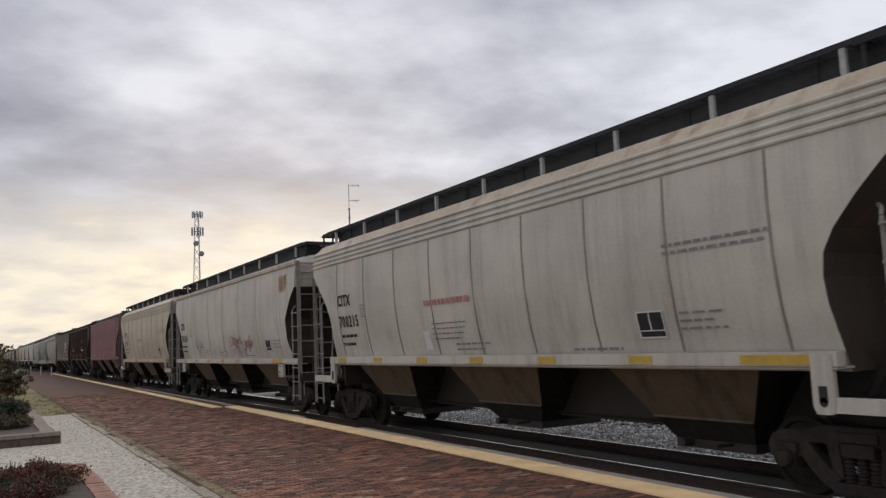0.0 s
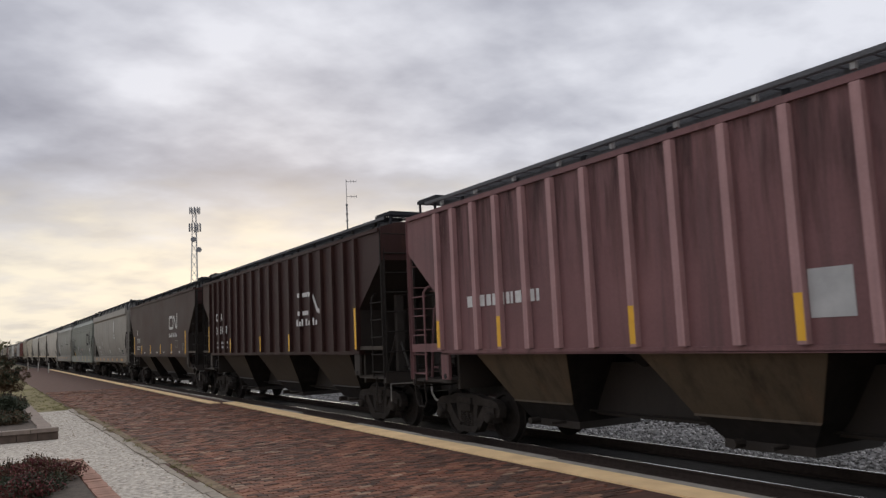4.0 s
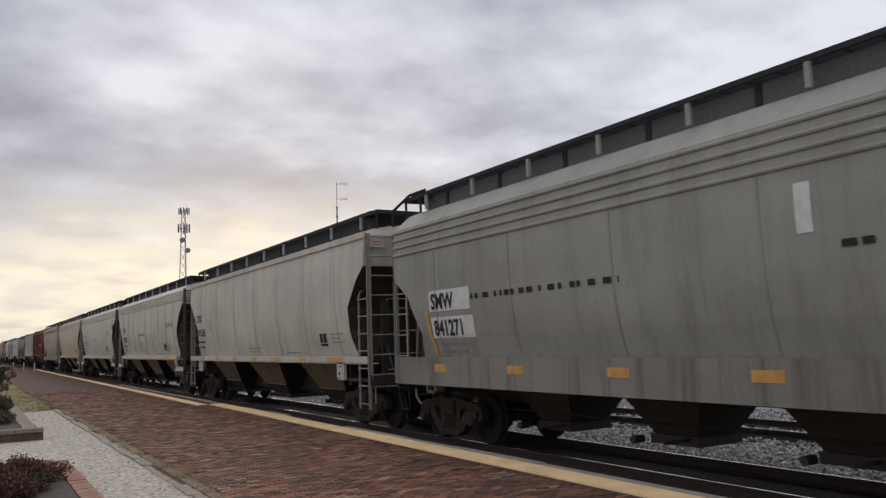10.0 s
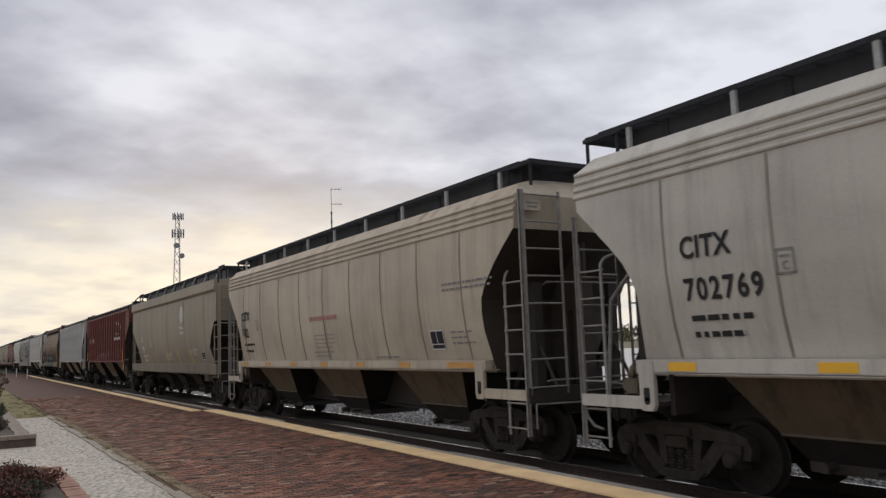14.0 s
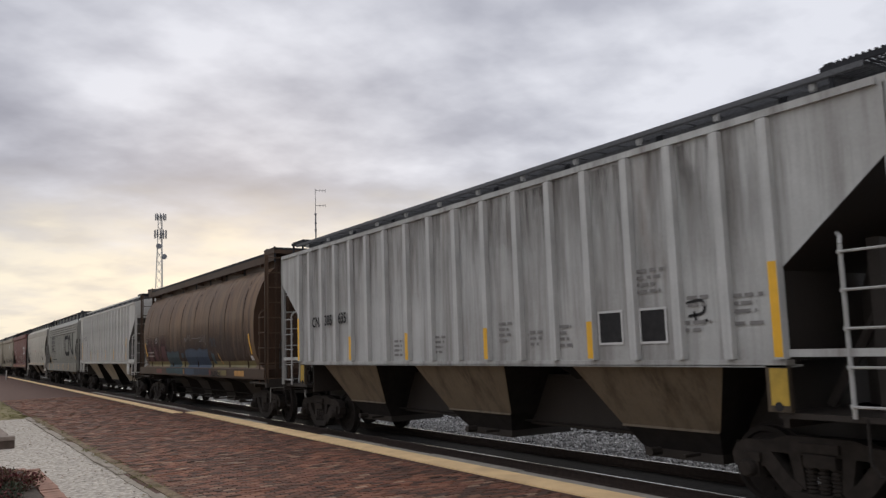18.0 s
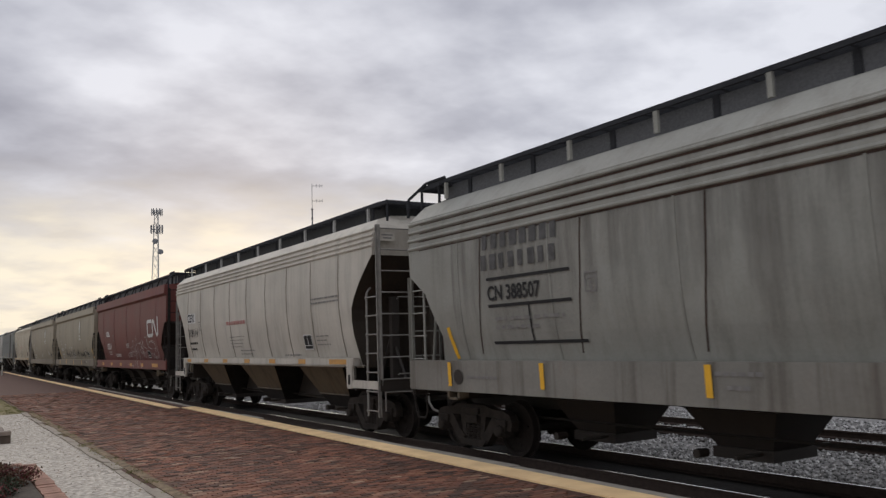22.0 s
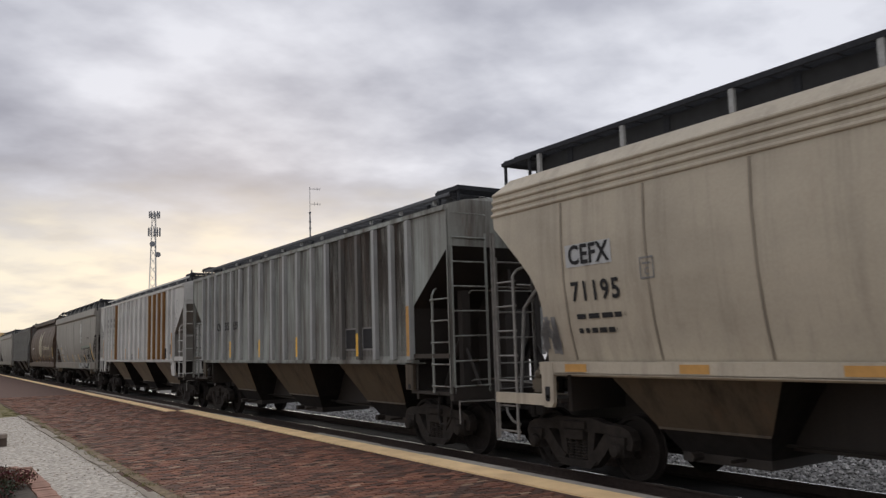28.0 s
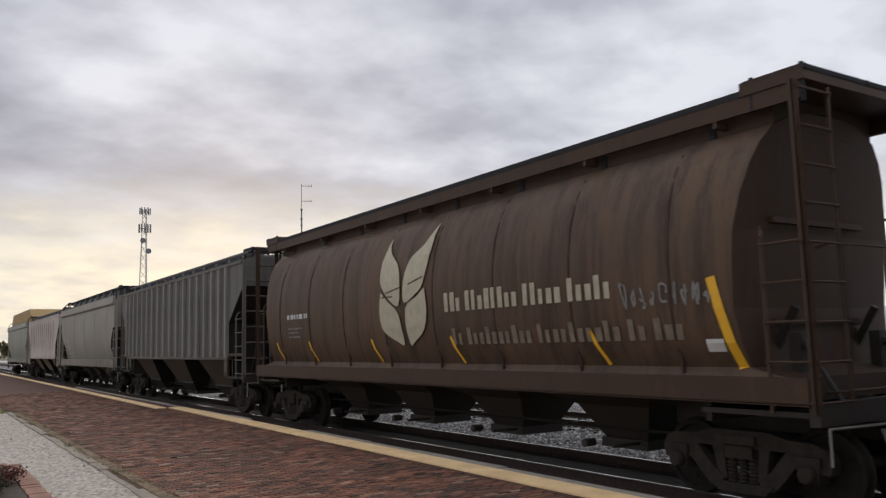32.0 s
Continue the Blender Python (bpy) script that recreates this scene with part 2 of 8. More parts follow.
ORANGE = simple("faded_orange_tape", (0.50, 0.26, 0.065), 0.6, 0.0, 0.25, 5, 0.05)
MARK_DARK = simple("black_stencil_paint", (0.030, 0.029, 0.029), 0.87, 0.0, 0.25, 10, 0.02)
MARK_LIGHT = simple("white_stencil_paint", (0.58, 0.57, 0.55), 0.7, 0.0, 0.15, 10, 0.02)
MARK_GREY = simple("worn_stencil_paint", (0.20, 0.19, 0.18), 0.75, 0.0, 0.25, 10, 0.02)
MARK_WORN = simple("half_worn_stencil_paint", (0.36, 0.34, 0.31), 0.75, 0.0, 0.5, 14, 0.02)
MARK_RED = simple("faded_red_stencil", (0.42, 0.20, 0.18), 0.75, 0.0, 0.25, 10, 0.02)
SPRAY_RED = simple("red_spray_paint", (0.26, 0.05, 0.045), 0.6, 0.0, 0.2, 10, 0.02)
SPRAY_BLUE = simple("blue_spray_paint", (0.015, 0.040, 0.080), 0.6, 0.0, 0.3, 3, 0.02)
SPRAY_TEAL = simple("worn_teal_spray_paint", (0.018, 0.047, 0.056), 0.7, 0.0, 0.4, 3, 0.02)
SPRAY_NAVY = simple("dark_navy_spray_paint", (0.012, 0.022, 0.04), 0.7, 0.0, 0.4, 3, 0.02)
SPRAY_GREY = simple("blue_grey_spray_paint", (0.17, 0.18, 0.19), 0.7, 0.0, 0.2, 3, 0.02)
SPRAY_GREEN = simple("pale_green_spray_paint", (0.235, 0.265, 0.22), 0.65, 0.0, 0.2, 3, 0.02)
SPRAY_PALE = simple("pale_spray_paint", (0.42, 0.42, 0.41), 0.65, 0.0, 0.2, 3, 0.02)
SILL_FILL = simple("worn_grey_spray_paint", (0.29, 0.285, 0.27), 0.7, 0.0, 0.3, 3, 0.02)
SPRAY_PINK = simple("pale_pink_spray_paint", (0.42, 0.33, 0.31), 0.65, 0.0, 0.2, 3, 0.02)
UNDER_SAND = paint("pale_sand_hopper_paint", (0.27, 0.23, 0.17), grime=(0.05, 0.038, 0.028), wear=0.8, rust=0.1)
UNDER_PALE = paint("dusty_tan_hopper_paint", (0.165, 0.132, 0.093), grime=(0.03, 0.023, 0.017), wear=0.95, rust=0.1)


def streak_film(name, colour, z0, z1, most=0.8, lo=0.45, hi=0.72, fine=5.5):
    """Thin see-through streaks of dirt or rust that run down from height z1 and thin out towards z0."""
    m, t, s = material(name, 0.85)
    s.inputs["Base Color"].default_value = (*colour, 1)
    streaks = ramp_node(t, noise_node(t, fine, 5, (1, 1, 0.10), "Object", 0.65), [(lo, (0, 0, 0)), (hi, (1, 1, 1))])
    sep = t.nodes.new("ShaderNodeSeparateXYZ")
    t.links.new(t.nodes.new("ShaderNodeTexCoord").outputs["Object"], sep.inputs[0])
    fall = t.nodes.new("ShaderNodeMapRange")
    fall.inputs["From Min"].default_value, fall.inputs["From Max"].default_value = z0, z1
    fall.inputs["To Max"].default_value = most
    t.links.new(sep.outputs["Z"], fall.inputs["Value"])
    both = t.nodes.new("ShaderNodeMath")
    both.operation = "MULTIPLY"
    t.links.new(streaks, both.inputs[0])
    t.links.new(fall.outputs[0], both.inputs[1])
    t.links.new(both.outputs[0], s.inputs["Alpha"])
    return m


DARK_RUN = simple("dark_brown_line", (0.055, 0.034, 0.026), 0.85, 0.0, 0.4, 4, 0.05)
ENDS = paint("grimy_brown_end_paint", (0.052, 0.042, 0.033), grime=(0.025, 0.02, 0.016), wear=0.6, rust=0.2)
CAP = paint("dark_brown_end_paint", (0.060, 0.035, 0.022), grime=(0.03, 0.02, 0.016), wear=0.5, rust=0.2)
OLIVE = paint("faded_olive_yellow_paint", (0.21, 0.175, 0.07), grime=(0.06, 0.04, 0.03), wear=0.6, rust=0.2)
RUSTED_RIB = paint("rusted_rib_paint", (0.33, 0.175, 0.055), grime=(0.13, 0.055, 0.022), wear=0.85, rust=0.35, runs=(0.42, 0.66))
RUST_RUN = simple("orange_rust_stain", (0.27, 0.12, 0.035), 0.8, 0.0, 0.4, 4, 0.05)
CREAM_MARK = simple("cream_lettering_paint", (0.42, 0.37, 0.27), 0.7, 0.0, 0.2, 8, 0.02)
FADED_MARK = simple("faded_cream_lettering_paint", (0.17, 0.135, 0.095), 0.7, 0.0, 0.35, 5, 0.02)
RED_LAMP = simple("red_reflector", (0.62, 0.05, 0.04), 0.35, 0.0, 0.05, 8, 0.02)

# ---- mesh helpers ----
def box(bm, x0, x1, y0, y1, z0, z1):
    v = [bm.verts.new(p) for p in ((x0, y0, z0), (x1, y0, z0), (x1, y1, z0), (x0, y1, z0), (x0, y0, z1), (x1, y0, z1), (x1, y1, z1), (x0, y1, z1))]
    for f in ((3, 2, 1, 0), (4, 5, 6, 7), (0, 1, 5, 4), (1, 2, 6, 5), (2, 3, 7, 6), (3, 0, 4, 7)):
        bm.faces.new([v[i] for i in f])
    return v


def bar(bm, p, q, r, n=6):
    """A round bar from p to q."""
    p, q = Vector(p), Vector(q)
    d = (q - p).normalized()
    a = d.orthogonal().normalized()
    b = d.cross(a)
    ring = [[bm.verts.new(o + (a * math.cos(k * 2 * math.pi / n) + b * math.sin(k * 2 * math.pi / n)) * r) for k in range(n)] for o in (p, q)]
    for k in range(n):
        bm.faces.new((ring[0][k], ring[0][(k + 1) % n], ring[1][(k + 1) % n], ring[1][k]))
    bm.faces.new(ring[0][::-1])
    bm.faces.new(ring[1])


def lathe(bm, prof, n=24, axis="y", at=(0, 0, 0)):
    """Turns (radius, along) pairs round an axis."""
    rings = []
    for r, a in prof:
        row = []
        for k in range(n):
            c, s = math.cos(2 * math.pi * k / n) * r, math.sin(2 * math.pi * k / n) * r
            p = (c, a, s) if axis == "y" else (c, s, a) if axis == "z" else (a, c, s)
            row.append(bm.verts.new(Vector(p) + Vector(at)))
        rings.append(row)
    for u, w in zip(rings, rings[1:]):
        for k in range(n):
            bm.faces.new((u[k], u[(k + 1) % n], w[(k + 1) % n], w[k]))
    bm.faces.new(rings[0][::-1])
    bm.faces.new(rings[-1])


def prism(bm, pts, y0, y1):
    """An (x, z) outline drawn out along y."""
    a, b = [bm.verts.new((x, y0, z)) for x, z in pts], [bm.verts.new((x, y1, z)) for x, z in pts]
    n = len(pts)
    for k in range(n):
        bm.faces.new((a[k], a[(k + 1) % n], b[(k + 1) % n], b[k]))
    bm.faces.new(a[::-1])
    bm.faces.new(b)


def mesh_of(name, bm, smooth=False, fix=True):
    if fix:
        bmesh.ops.recalc_face_normals(bm, faces=bm.faces)
    me = bpy.data.meshes.new(name)
    bm.to_mesh(me)
    bm.free()
    me.materials.append(None)
    if smooth:
        me.shade_smooth()
        me.set_sharp_from_angle(angle=radians(32))
    return me


def put(name, me, mat, parent=None, at=None, label=""):
    """An object on shared mesh data with a material of its own."""
    ob = new(name, me)
    ob.material_slots[0].link = "OBJECT"
    ob.material_slots[0].material = mat
    if parent:
        ob.parent = parent
    if at is not None:
        ob.matrix_basis = at if isinstance(at, Matrix) else pose(*at)
    if label:
        ob["label"] = label
    return ob


def part(name, bm, mat, parent, label="", smooth=False):
    return put(name, mesh_of(name, bm, smooth), mat, parent, None, label)


CACHE = {}


def shared(key, build, smooth=False):
    """Mesh data built once for each key."""
    if key not in CACHE:
        bm = bmesh.new()
        build(bm)
        CACHE[key] = mesh_of(key[0] if isinstance(key, tuple) else key, bm, smooth)
    return CACHE[key]

# ---- covered hopper cars ----
TRACK_Y = 9.33


def interp(x, pts):
    """Linear look-up in (x, y) pairs, x rising."""
    if x <= pts[0][0]:
        return pts[0][1]
    for (a, b), (c, d) in zip(pts, pts[1:]):
        if x <= c:
            return b + (d - b) * (x - a) / (c - a)
    return pts[-1][1]


# per type: half-width by height, how far the end stands in by height, sill, roof fittings
TYPES = dict(
    corr=dict(slope=3.85, width=[(1.48, 1.34), (1.66, 1.40), (2.2, 1.53), (2.8, 1.61), (3.4, 1.63), (3.95, 1.61), (4.10, 1.60), (4.42, 1.56), (4.64, 1.36), (4.78, 0.9), (4.84, 0.0)],
              ends=[(1.48, 1.10), (1.7, 1.11), (2.2, 1.17), (2.5, 1.18), (2.75, 1.13), (3.0, 0.98), (3.3, 0.70), (3.6, 0.38), (3.85, 0.10), (4.42, 0.03), (4.64, 0.25), (4.78, 0.5), (4.84, 0.6)], sill=(1.53, 1.70, 1.60), ridges=(4.06, 4.17, 4.28, 4.40), board=5.03, bays=3, seams=9, lip=0.0),
    smooth=dict(slope=3.72, width=[(1.50, 1.36), (1.66, 1.40), (2.1, 1.52), (2.8, 1.61), (3.5, 1.63), (4.1, 1.61), (4.38, 1.58), (4.44, 1.58), (4.60, 1.30), (4.70, 0.8), (4.76, 0.0)],
                ends=[(1.5, 0.88), (1.74, 0.86), (2.28, 1.05), (2.83, 1.0), (3.39, 0.5), (3.72, 0.08), (4.44, 0.04), (4.70, 0.3), (4.76, 0.4)], sill=(1.51, 1.67, 1.60), ridges=(), rim=(4.36, 4.50), board=5.03, bays=3, seams=7, lip=0.0),
    deep=dict(slope=3.12, width=[(1.25, 1.34), (1.60, 1.36), (1.8, 1.42), (2.1, 1.50), (2.6, 1.59), (3.3, 1.63), (4.0, 1.62), (4.20, 1.61), (4.56, 1.60), (4.60, 1.35), (4.68, 0.9), (4.72, 0.0)],
              ends=[(1.25, 1.10), (1.64, 1.08), (2.2, 1.25), (3.08, 0.36), (3.12, 0.06), (4.46, 0.03), (4.62, 0.05), (4.8, 0.2)], sill=(1.24, 1.60, 1.62), ridges=(), rim=(4.18, 4.58), board=5.05, bays=4, seams=5, lip=0.0),
    deepcorr=dict(slope=3.24, width=[(1.15, 1.38), (1.64, 1.40), (1.8, 1.45), (2.1, 1.53), (2.6, 1.60), (3.3, 1.63), (3.8, 1.62), (4.30, 1.58), (4.62, 1.24), (4.80, 0.8), (4.88, 0.0)],
                  ends=[(1.15, 0.9), (1.5, 0.86), (2.08, 1.06), (2.87, 0.62), (3.24, 0.1), (4.30, 0.03), (4.62, 0.1), (4.80, 0.3), (4.88, 0.4)], sill=(1.14, 1.66, 1.63), ridges=(3.76, 3.92, 4.08, 4.24), board=5.03, bays=4, seams=6, lip=0.0),
    rib=dict(slope=3.76, width=[(1.72, 1.57), (1.80, 1.57), (4.38, 1.57), (4.52, 1.57), (4.62, 1.2), (4.70, 0.6), (4.74, 0.0)],
             ends=[(1.72, 1.26), (2.70, 1.26), (3.76, -0.05), (4.52, -0.08), (4.62, -0.08), (4.74, 0.0)], sill=(1.66, 1.73, 1.60), ridges=(), rim=(4.42, 4.50), board=4.80, bays=3, seams=0, lip=0.0, ribs=18),
    flat=dict(slope=3.8, width=[(1.66, 1.60), (1.80, 1.60), (4.30, 1.60), (4.46, 1.60), (4.50, 1.35), (4.58, 0.9), (4.62, 0.0)],
              ends=[(1.66, 1.26), (2.60, 1.26), (3.80, -0.02), (4.46, -0.04), (4.74, 0.0)], sill=(1.60, 1.68, 1.60), ridges=(), rim=(4.40, 4.50), board=4.84, bays=3, seams=0, lip=0.0),
    round=dict(slope=0, width=[(1.24, 1.46), (1.50, 1.48), (1.62, 1.40), (1.9, 1.53), (2.3, 1.60), (2.8, 1.625), (3.2, 1.61), (3.6, 1.54), (3.95, 1.42), (4.2, 1.28), (4.42, 1.08), (4.56, 0.76), (4.63, 0.4), (4.65, 0.0)],
               ends=[(1.24, 0.35), (1.52, 0.35), (1.60, 0.80), (2.3, 0.86), (3.2, 0.80), (4.0, 0.64), (4.65, 0.50)], sill=(1.24, 1.52, 1.60), ridges=(), board=4.84, bays=4, seams=8, lip=0.0),
)


def half_width(kind, z):
    return interp(z, TYPES[kind]["width"])


def slope_top(kind):
    """Height at which the end sheet turns in to the slope sheet."""
    return TYPES[kind]["slope"] - 0.005


def slope_mesh(kind, le, e):
    """The end's slope sheet and the upright sheet under it, a little inside the side sheets."""
    d = TYPES[kind]

    def build(bm):
        zs = sorted({z for z, off in d["ends"] if z < slope_top(kind) + 0.01} | {z for z, w in d["width"] if z < slope_top(kind)})
        rows = []
        for z in zs:
            w, x = half_width(kind, z) - 0.012, le - interp(z, d["ends"]) - 0.012
            rows.append([bm.verts.new((e * q, s * w, z)) for q in (x, x - 0.05) for s in (-1, 1)])
        for a, b in zip(rows, rows[1:]):
            bm.faces.new((a[0], a[1], b[1], b[0]))
            bm.faces.new((a[2], a[3], b[3], b[2]))
            for k in (0, 1):
                bm.faces.new((a[k], a[k + 2], b[k + 2], b[k]))
        bm.faces.new((rows[0][0], rows[0][1], rows[0][3], rows[0][2]))
        bm.faces.new((rows[-1][0], rows[-1][1], rows[-1][3], rows[-1][2]))
    return shared(("slope_sheet", kind, round(le, 2), e), build)


def body_mesh(kind, le):
    d = TYPES[kind]
    key = ("body", kind, round(le, 2))

    def build(bm):
        stations = [-4.8, -3.2, -1.6, 0, 1.6, 3.2, 4.8, 6.2]
        xs = [-6.2] + stations
        rows = []
        levels = sorted({z for z, w in d["width"]} | {z for z, off in d["ends"] if z < 4.0})
        for z in levels:
            w = half_width(kind, z)
            x = le - interp(z, d["ends"])
            line = [-x] + xs + [x]
            rows.append([[bm.verts.new((q, sgn * w, z)) for q in line] for sgn in (-1, 1)] if w > 0 else [[bm.verts.new((q, 0, z)) for q in line]] * 2)
        n = len(rows[0][0])
        for a, b in zip(rows, rows[1:]):
            for s in (0, 1):
                for k in range(n - 1):
                    bm.faces.new((a[s][k], a[s][k + 1], b[s][k + 1], b[s][k]))
            for k in (0, n - 1):
                q = [a[0][k], a[1][k], b[1][k], b[0][k]]
                if kind != "round" and (a[0][k].co.z + b[0][k].co.z) / 2 > slope_top(kind):
                    bm.faces.new(q if b[0][k] is not b[1][k] else q[:3])
        for k in range(n - 1):
            bm.faces.new((rows[0][0][k], rows[0][1][k], rows[0][1][k + 1], rows[0][0][k + 1]))
    return shared(key, build, True)


def strip_mesh(kind, z0, z1, proud, wide, name, steps=10):
    """A strip up the near or far side that follows its curve; side -1 is y < 0."""
    def build(bm):
        zs = [z0 + (z1 - z0) * k / steps for k in range(steps + 1)]
        rows = []
        for z in zs:
            y = -half_width(kind, z)
            rows.append([bm.verts.new(p) for p in ((-wide / 2, y + 0.02, z), (-wide / 2, y - proud, z), (wide / 2, y - proud, z), (wide / 2, y + 0.02, z))])
        for a, b in zip(rows, rows[1:]):
            for k in range(3):
                bm.faces.new((a[k], a[k + 1], b[k + 1], b[k]))
        bm.faces.new(rows[0])
        bm.faces.new(rows[-1])
    return shared((name, kind, z0, z1, proud, wide), build)


def bogie_meshes():
    def frame_(bm):
        chord = [(-1.16, 0.60), (-1.10, 0.72), (-0.95, 0.78), (-0.62, 0.80), (-0.40, 0.86), (0.40, 0.86), (0.62, 0.80), (0.95, 0.78), (1.10, 0.72), (1.16, 0.60), (1.13, 0.46), (1.02, 0.46), (1.00, 0.60), (0.78, 0.60), (0.76, 0.48), (0.66, 0.50), (0.62, 0.66), (-0.62, 0.66), (-0.66, 0.50), (-0.76, 0.48), (-0.78, 0.60), (-1.00, 0.60), (-1.02, 0.46), (-1.13, 0.46)]
        prism(bm, chord, -0.08, 0.08)
        for s in (-1, 1):
            prism(bm, [(s * 0.82, 0.62), (s * 0.62, 0.67), (s * 0.40, 0.42), (s * 0.24, 0.30), (s * 0.30, 0.17), (s * 0.44, 0.20), (s * 0.58, 0.34)], -0.09, 0.07)
            prism(bm, [(s * 0.40, 0.68), (s * 0.25, 0.68), (s * 0.21, 0.28), (s * 0.32, 0.28)], -0.07, 0.07)
            box(bm, s * 0.89 - 0.15, s * 0.89 + 0.15, -0.13, 0.09, 0.54, 0.64)
            box(bm, s * 0.89 - 0.12, s * 0.89 + 0.12, -0.12, 0.08, 0.36, 0.54)
            lathe(bm, [(0.03, -0.215), (0.085, -0.205), (0.105, -0.17), (0.105, -0.10)], 12, "y", (s * 0.89, 0, 0.457))
        prism(bm, [(-0.44, 0.25), (0.44, 0.25), (0.32, 0.14), (-0.32, 0.14)], -0.11, 0.11)
        box(bm, -0.19, 0.19, -0.12, 0.1, 0.54, 0.68)
        box(bm, -0.24, 0.24, -0.13, -0.08, 0.70, 0.80)

    def spring(bm):
        prof = []
        for k in range(7):
            z = 0.25 + k * 0.043
            prof += [(0.044, z), (0.064, z + 0.010), (0.064, z + 0.026), (0.044, z + 0.036)]
        lathe(bm, prof, 8, "z")

    def wheelset(bm):
        for s in (-1, 1):
            y = s * 0.7175
            lathe(bm, [(0.09, y - s * 0.10), (0.13, y - s * 0.09), (0.15, y - s * 0.03), (0.37, y - s * 0.045), (0.40, y - s * 0.07), (0.485, y - s * 0.065), (0.49, y - s * 0.045), (0.463, y - s * 0.03), (0.455, y + s * 0.075), (0.40, y + s * 0.08), (0.385, y + s * 0.03), (0.16, y + s * 0.05), (0.13, y + s * 0.10), (0.085, y + s * 0.11)], 28)
            for k in range(4):
                a = k * math.pi / 2
                bar(bm, (0.27 * math.cos(a), y + s * 0.02, 0.27 * math.sin(a)), (0.27 * math.cos(a), y + s * 0.055, 0.27 * math.sin(a)), 0.03, 6)
        bar(bm, (0, -1.05, 0), (0, 1.05, 0), 0.075, 12)

    def bolster(bm):
        box(bm, -0.2, 0.2, -0.98, 0.98, 0.50, 0.66)
        lathe(bm, [(0.22, 0.66), (0.22, 0.74)], 14, "z")
        for s in (-1, 1):
            bar(bm, (s * 0.36, -0.8, 0.42), (s * 0.36, 0.8, 0.42), 0.05)
            for w in (-1, 1):
                box(bm, s * 0.40 - 0.03 + s * 0.02, s * 0.40 + 0.03 + s * 0.02, w * 0.7 - 0.05, w * 0.7 + 0.05, 0.3, 0.58)
    return shared("side_frame", frame_), shared("spring", spring, True), shared("wheelset", wheelset, True), shared("bolster", bolster)


WHEELSETS = []


def bogie(parent, x):
    side, spring, wheels, bolster = bogie_meshes()
    b = put("bogie", bolster, STEEL, parent, (x, 0, 0))
    for s in (-1, 1):
        put("side_frame", side, CASTING, b, pose(0, s * 1.02, 0, 0, 0, 0 if s < 0 else 180))
        for dx in (-0.15, 0, 0.15):
            put("spring", spring, CASTING, b, (dx, s * 1.05, 0))
    for dx in (-0.89, 0.89):
        w = put("wheelset", wheels, WHEEL, b, (dx, 0, 0.457))
        WHEELSETS.append((w, dx, parent))


def ladder_mesh(width, z0, z1, rungs, tall=None, bend=0, name="ladder"):
    """Two stiles and rungs in the plane y = 0; the first stile may bend in to the body, the second may go on up."""
    def build(bm):
        bar(bm, (0, 0, z0), (0, 0, z1), 0.024)
        if bend:
            bar(bm, (0, 0, z1), (-0.03, bend * 0.06, z1 + 0.09), 0.022)
            bar(bm, (-0.03, bend * 0.06, z1 + 0.09), (-0.12, bend * 0.16, z1 + 0.14), 0.022)
        top = tall or z1
        box(bm, width - 0.026, width + 0.026, -0.02, -0.008, z0, top)
        box(bm, width + 0.016, width + 0.026, -0.02, 0.04, z0, top)
        pitch = (z1 - z0 - 0.2) / (rungs - 1)
        for k in range(rungs):
            z = z0 + 0.12 + pitch * k
            bar(bm, (0, -0.026, z), (width, -0.026, z), 0.015, 6)
            for q in (0, width):
                box(bm, q - 0.022, q + 0.022, -0.034, 0.0, z - 0.02, z + 0.02)
    return shared((name, width, z0, z1, rungs, tall, bend), build)


def add_decal(parent, name, mat, kind, polys, lift=0.014, label=""):
    """Flat outlines [(x, z), ...] laid on the near side, following its curve."""
    bm = bmesh.new()
    for pts in polys:
        vs = [bm.verts.new((x, 0, z)) for x, z in pts]
        if len(vs) > 2:
            bm.faces.new(vs)
    zs = [v.co.z for v in bm.verts]
    for z, w in TYPES[kind]["width"]:
        if zs and min(zs) + 0.002 < z < max(zs) - 0.002:
            bmesh.ops.bisect_plane(bm, geom=bm.verts[:] + bm.edges[:] + bm.faces[:], plane_co=(0, 0, z), plane_no=(0, 0, 1))
    for v in bm.verts:
        v.co.y = -half_width(kind, v.co.z) - lift
    me = mesh_of(name, bm, fix=False)
    return put(name, me, mat, parent, None, label)


def quad(x0, x1, z0, z1):
    return [(x0, z0), (x1, z0), (x1, z1), (x0, z1)]


def tape(x0, x1, z0, z1, n=4):
    """A box of several quads one above the other, so that it can bend with the side."""
    return [quad(x0, x1, z0 + (z1 - z0) * k / n, z0 + (z1 - z0) * (k + 1) / n) for k in range(n)]


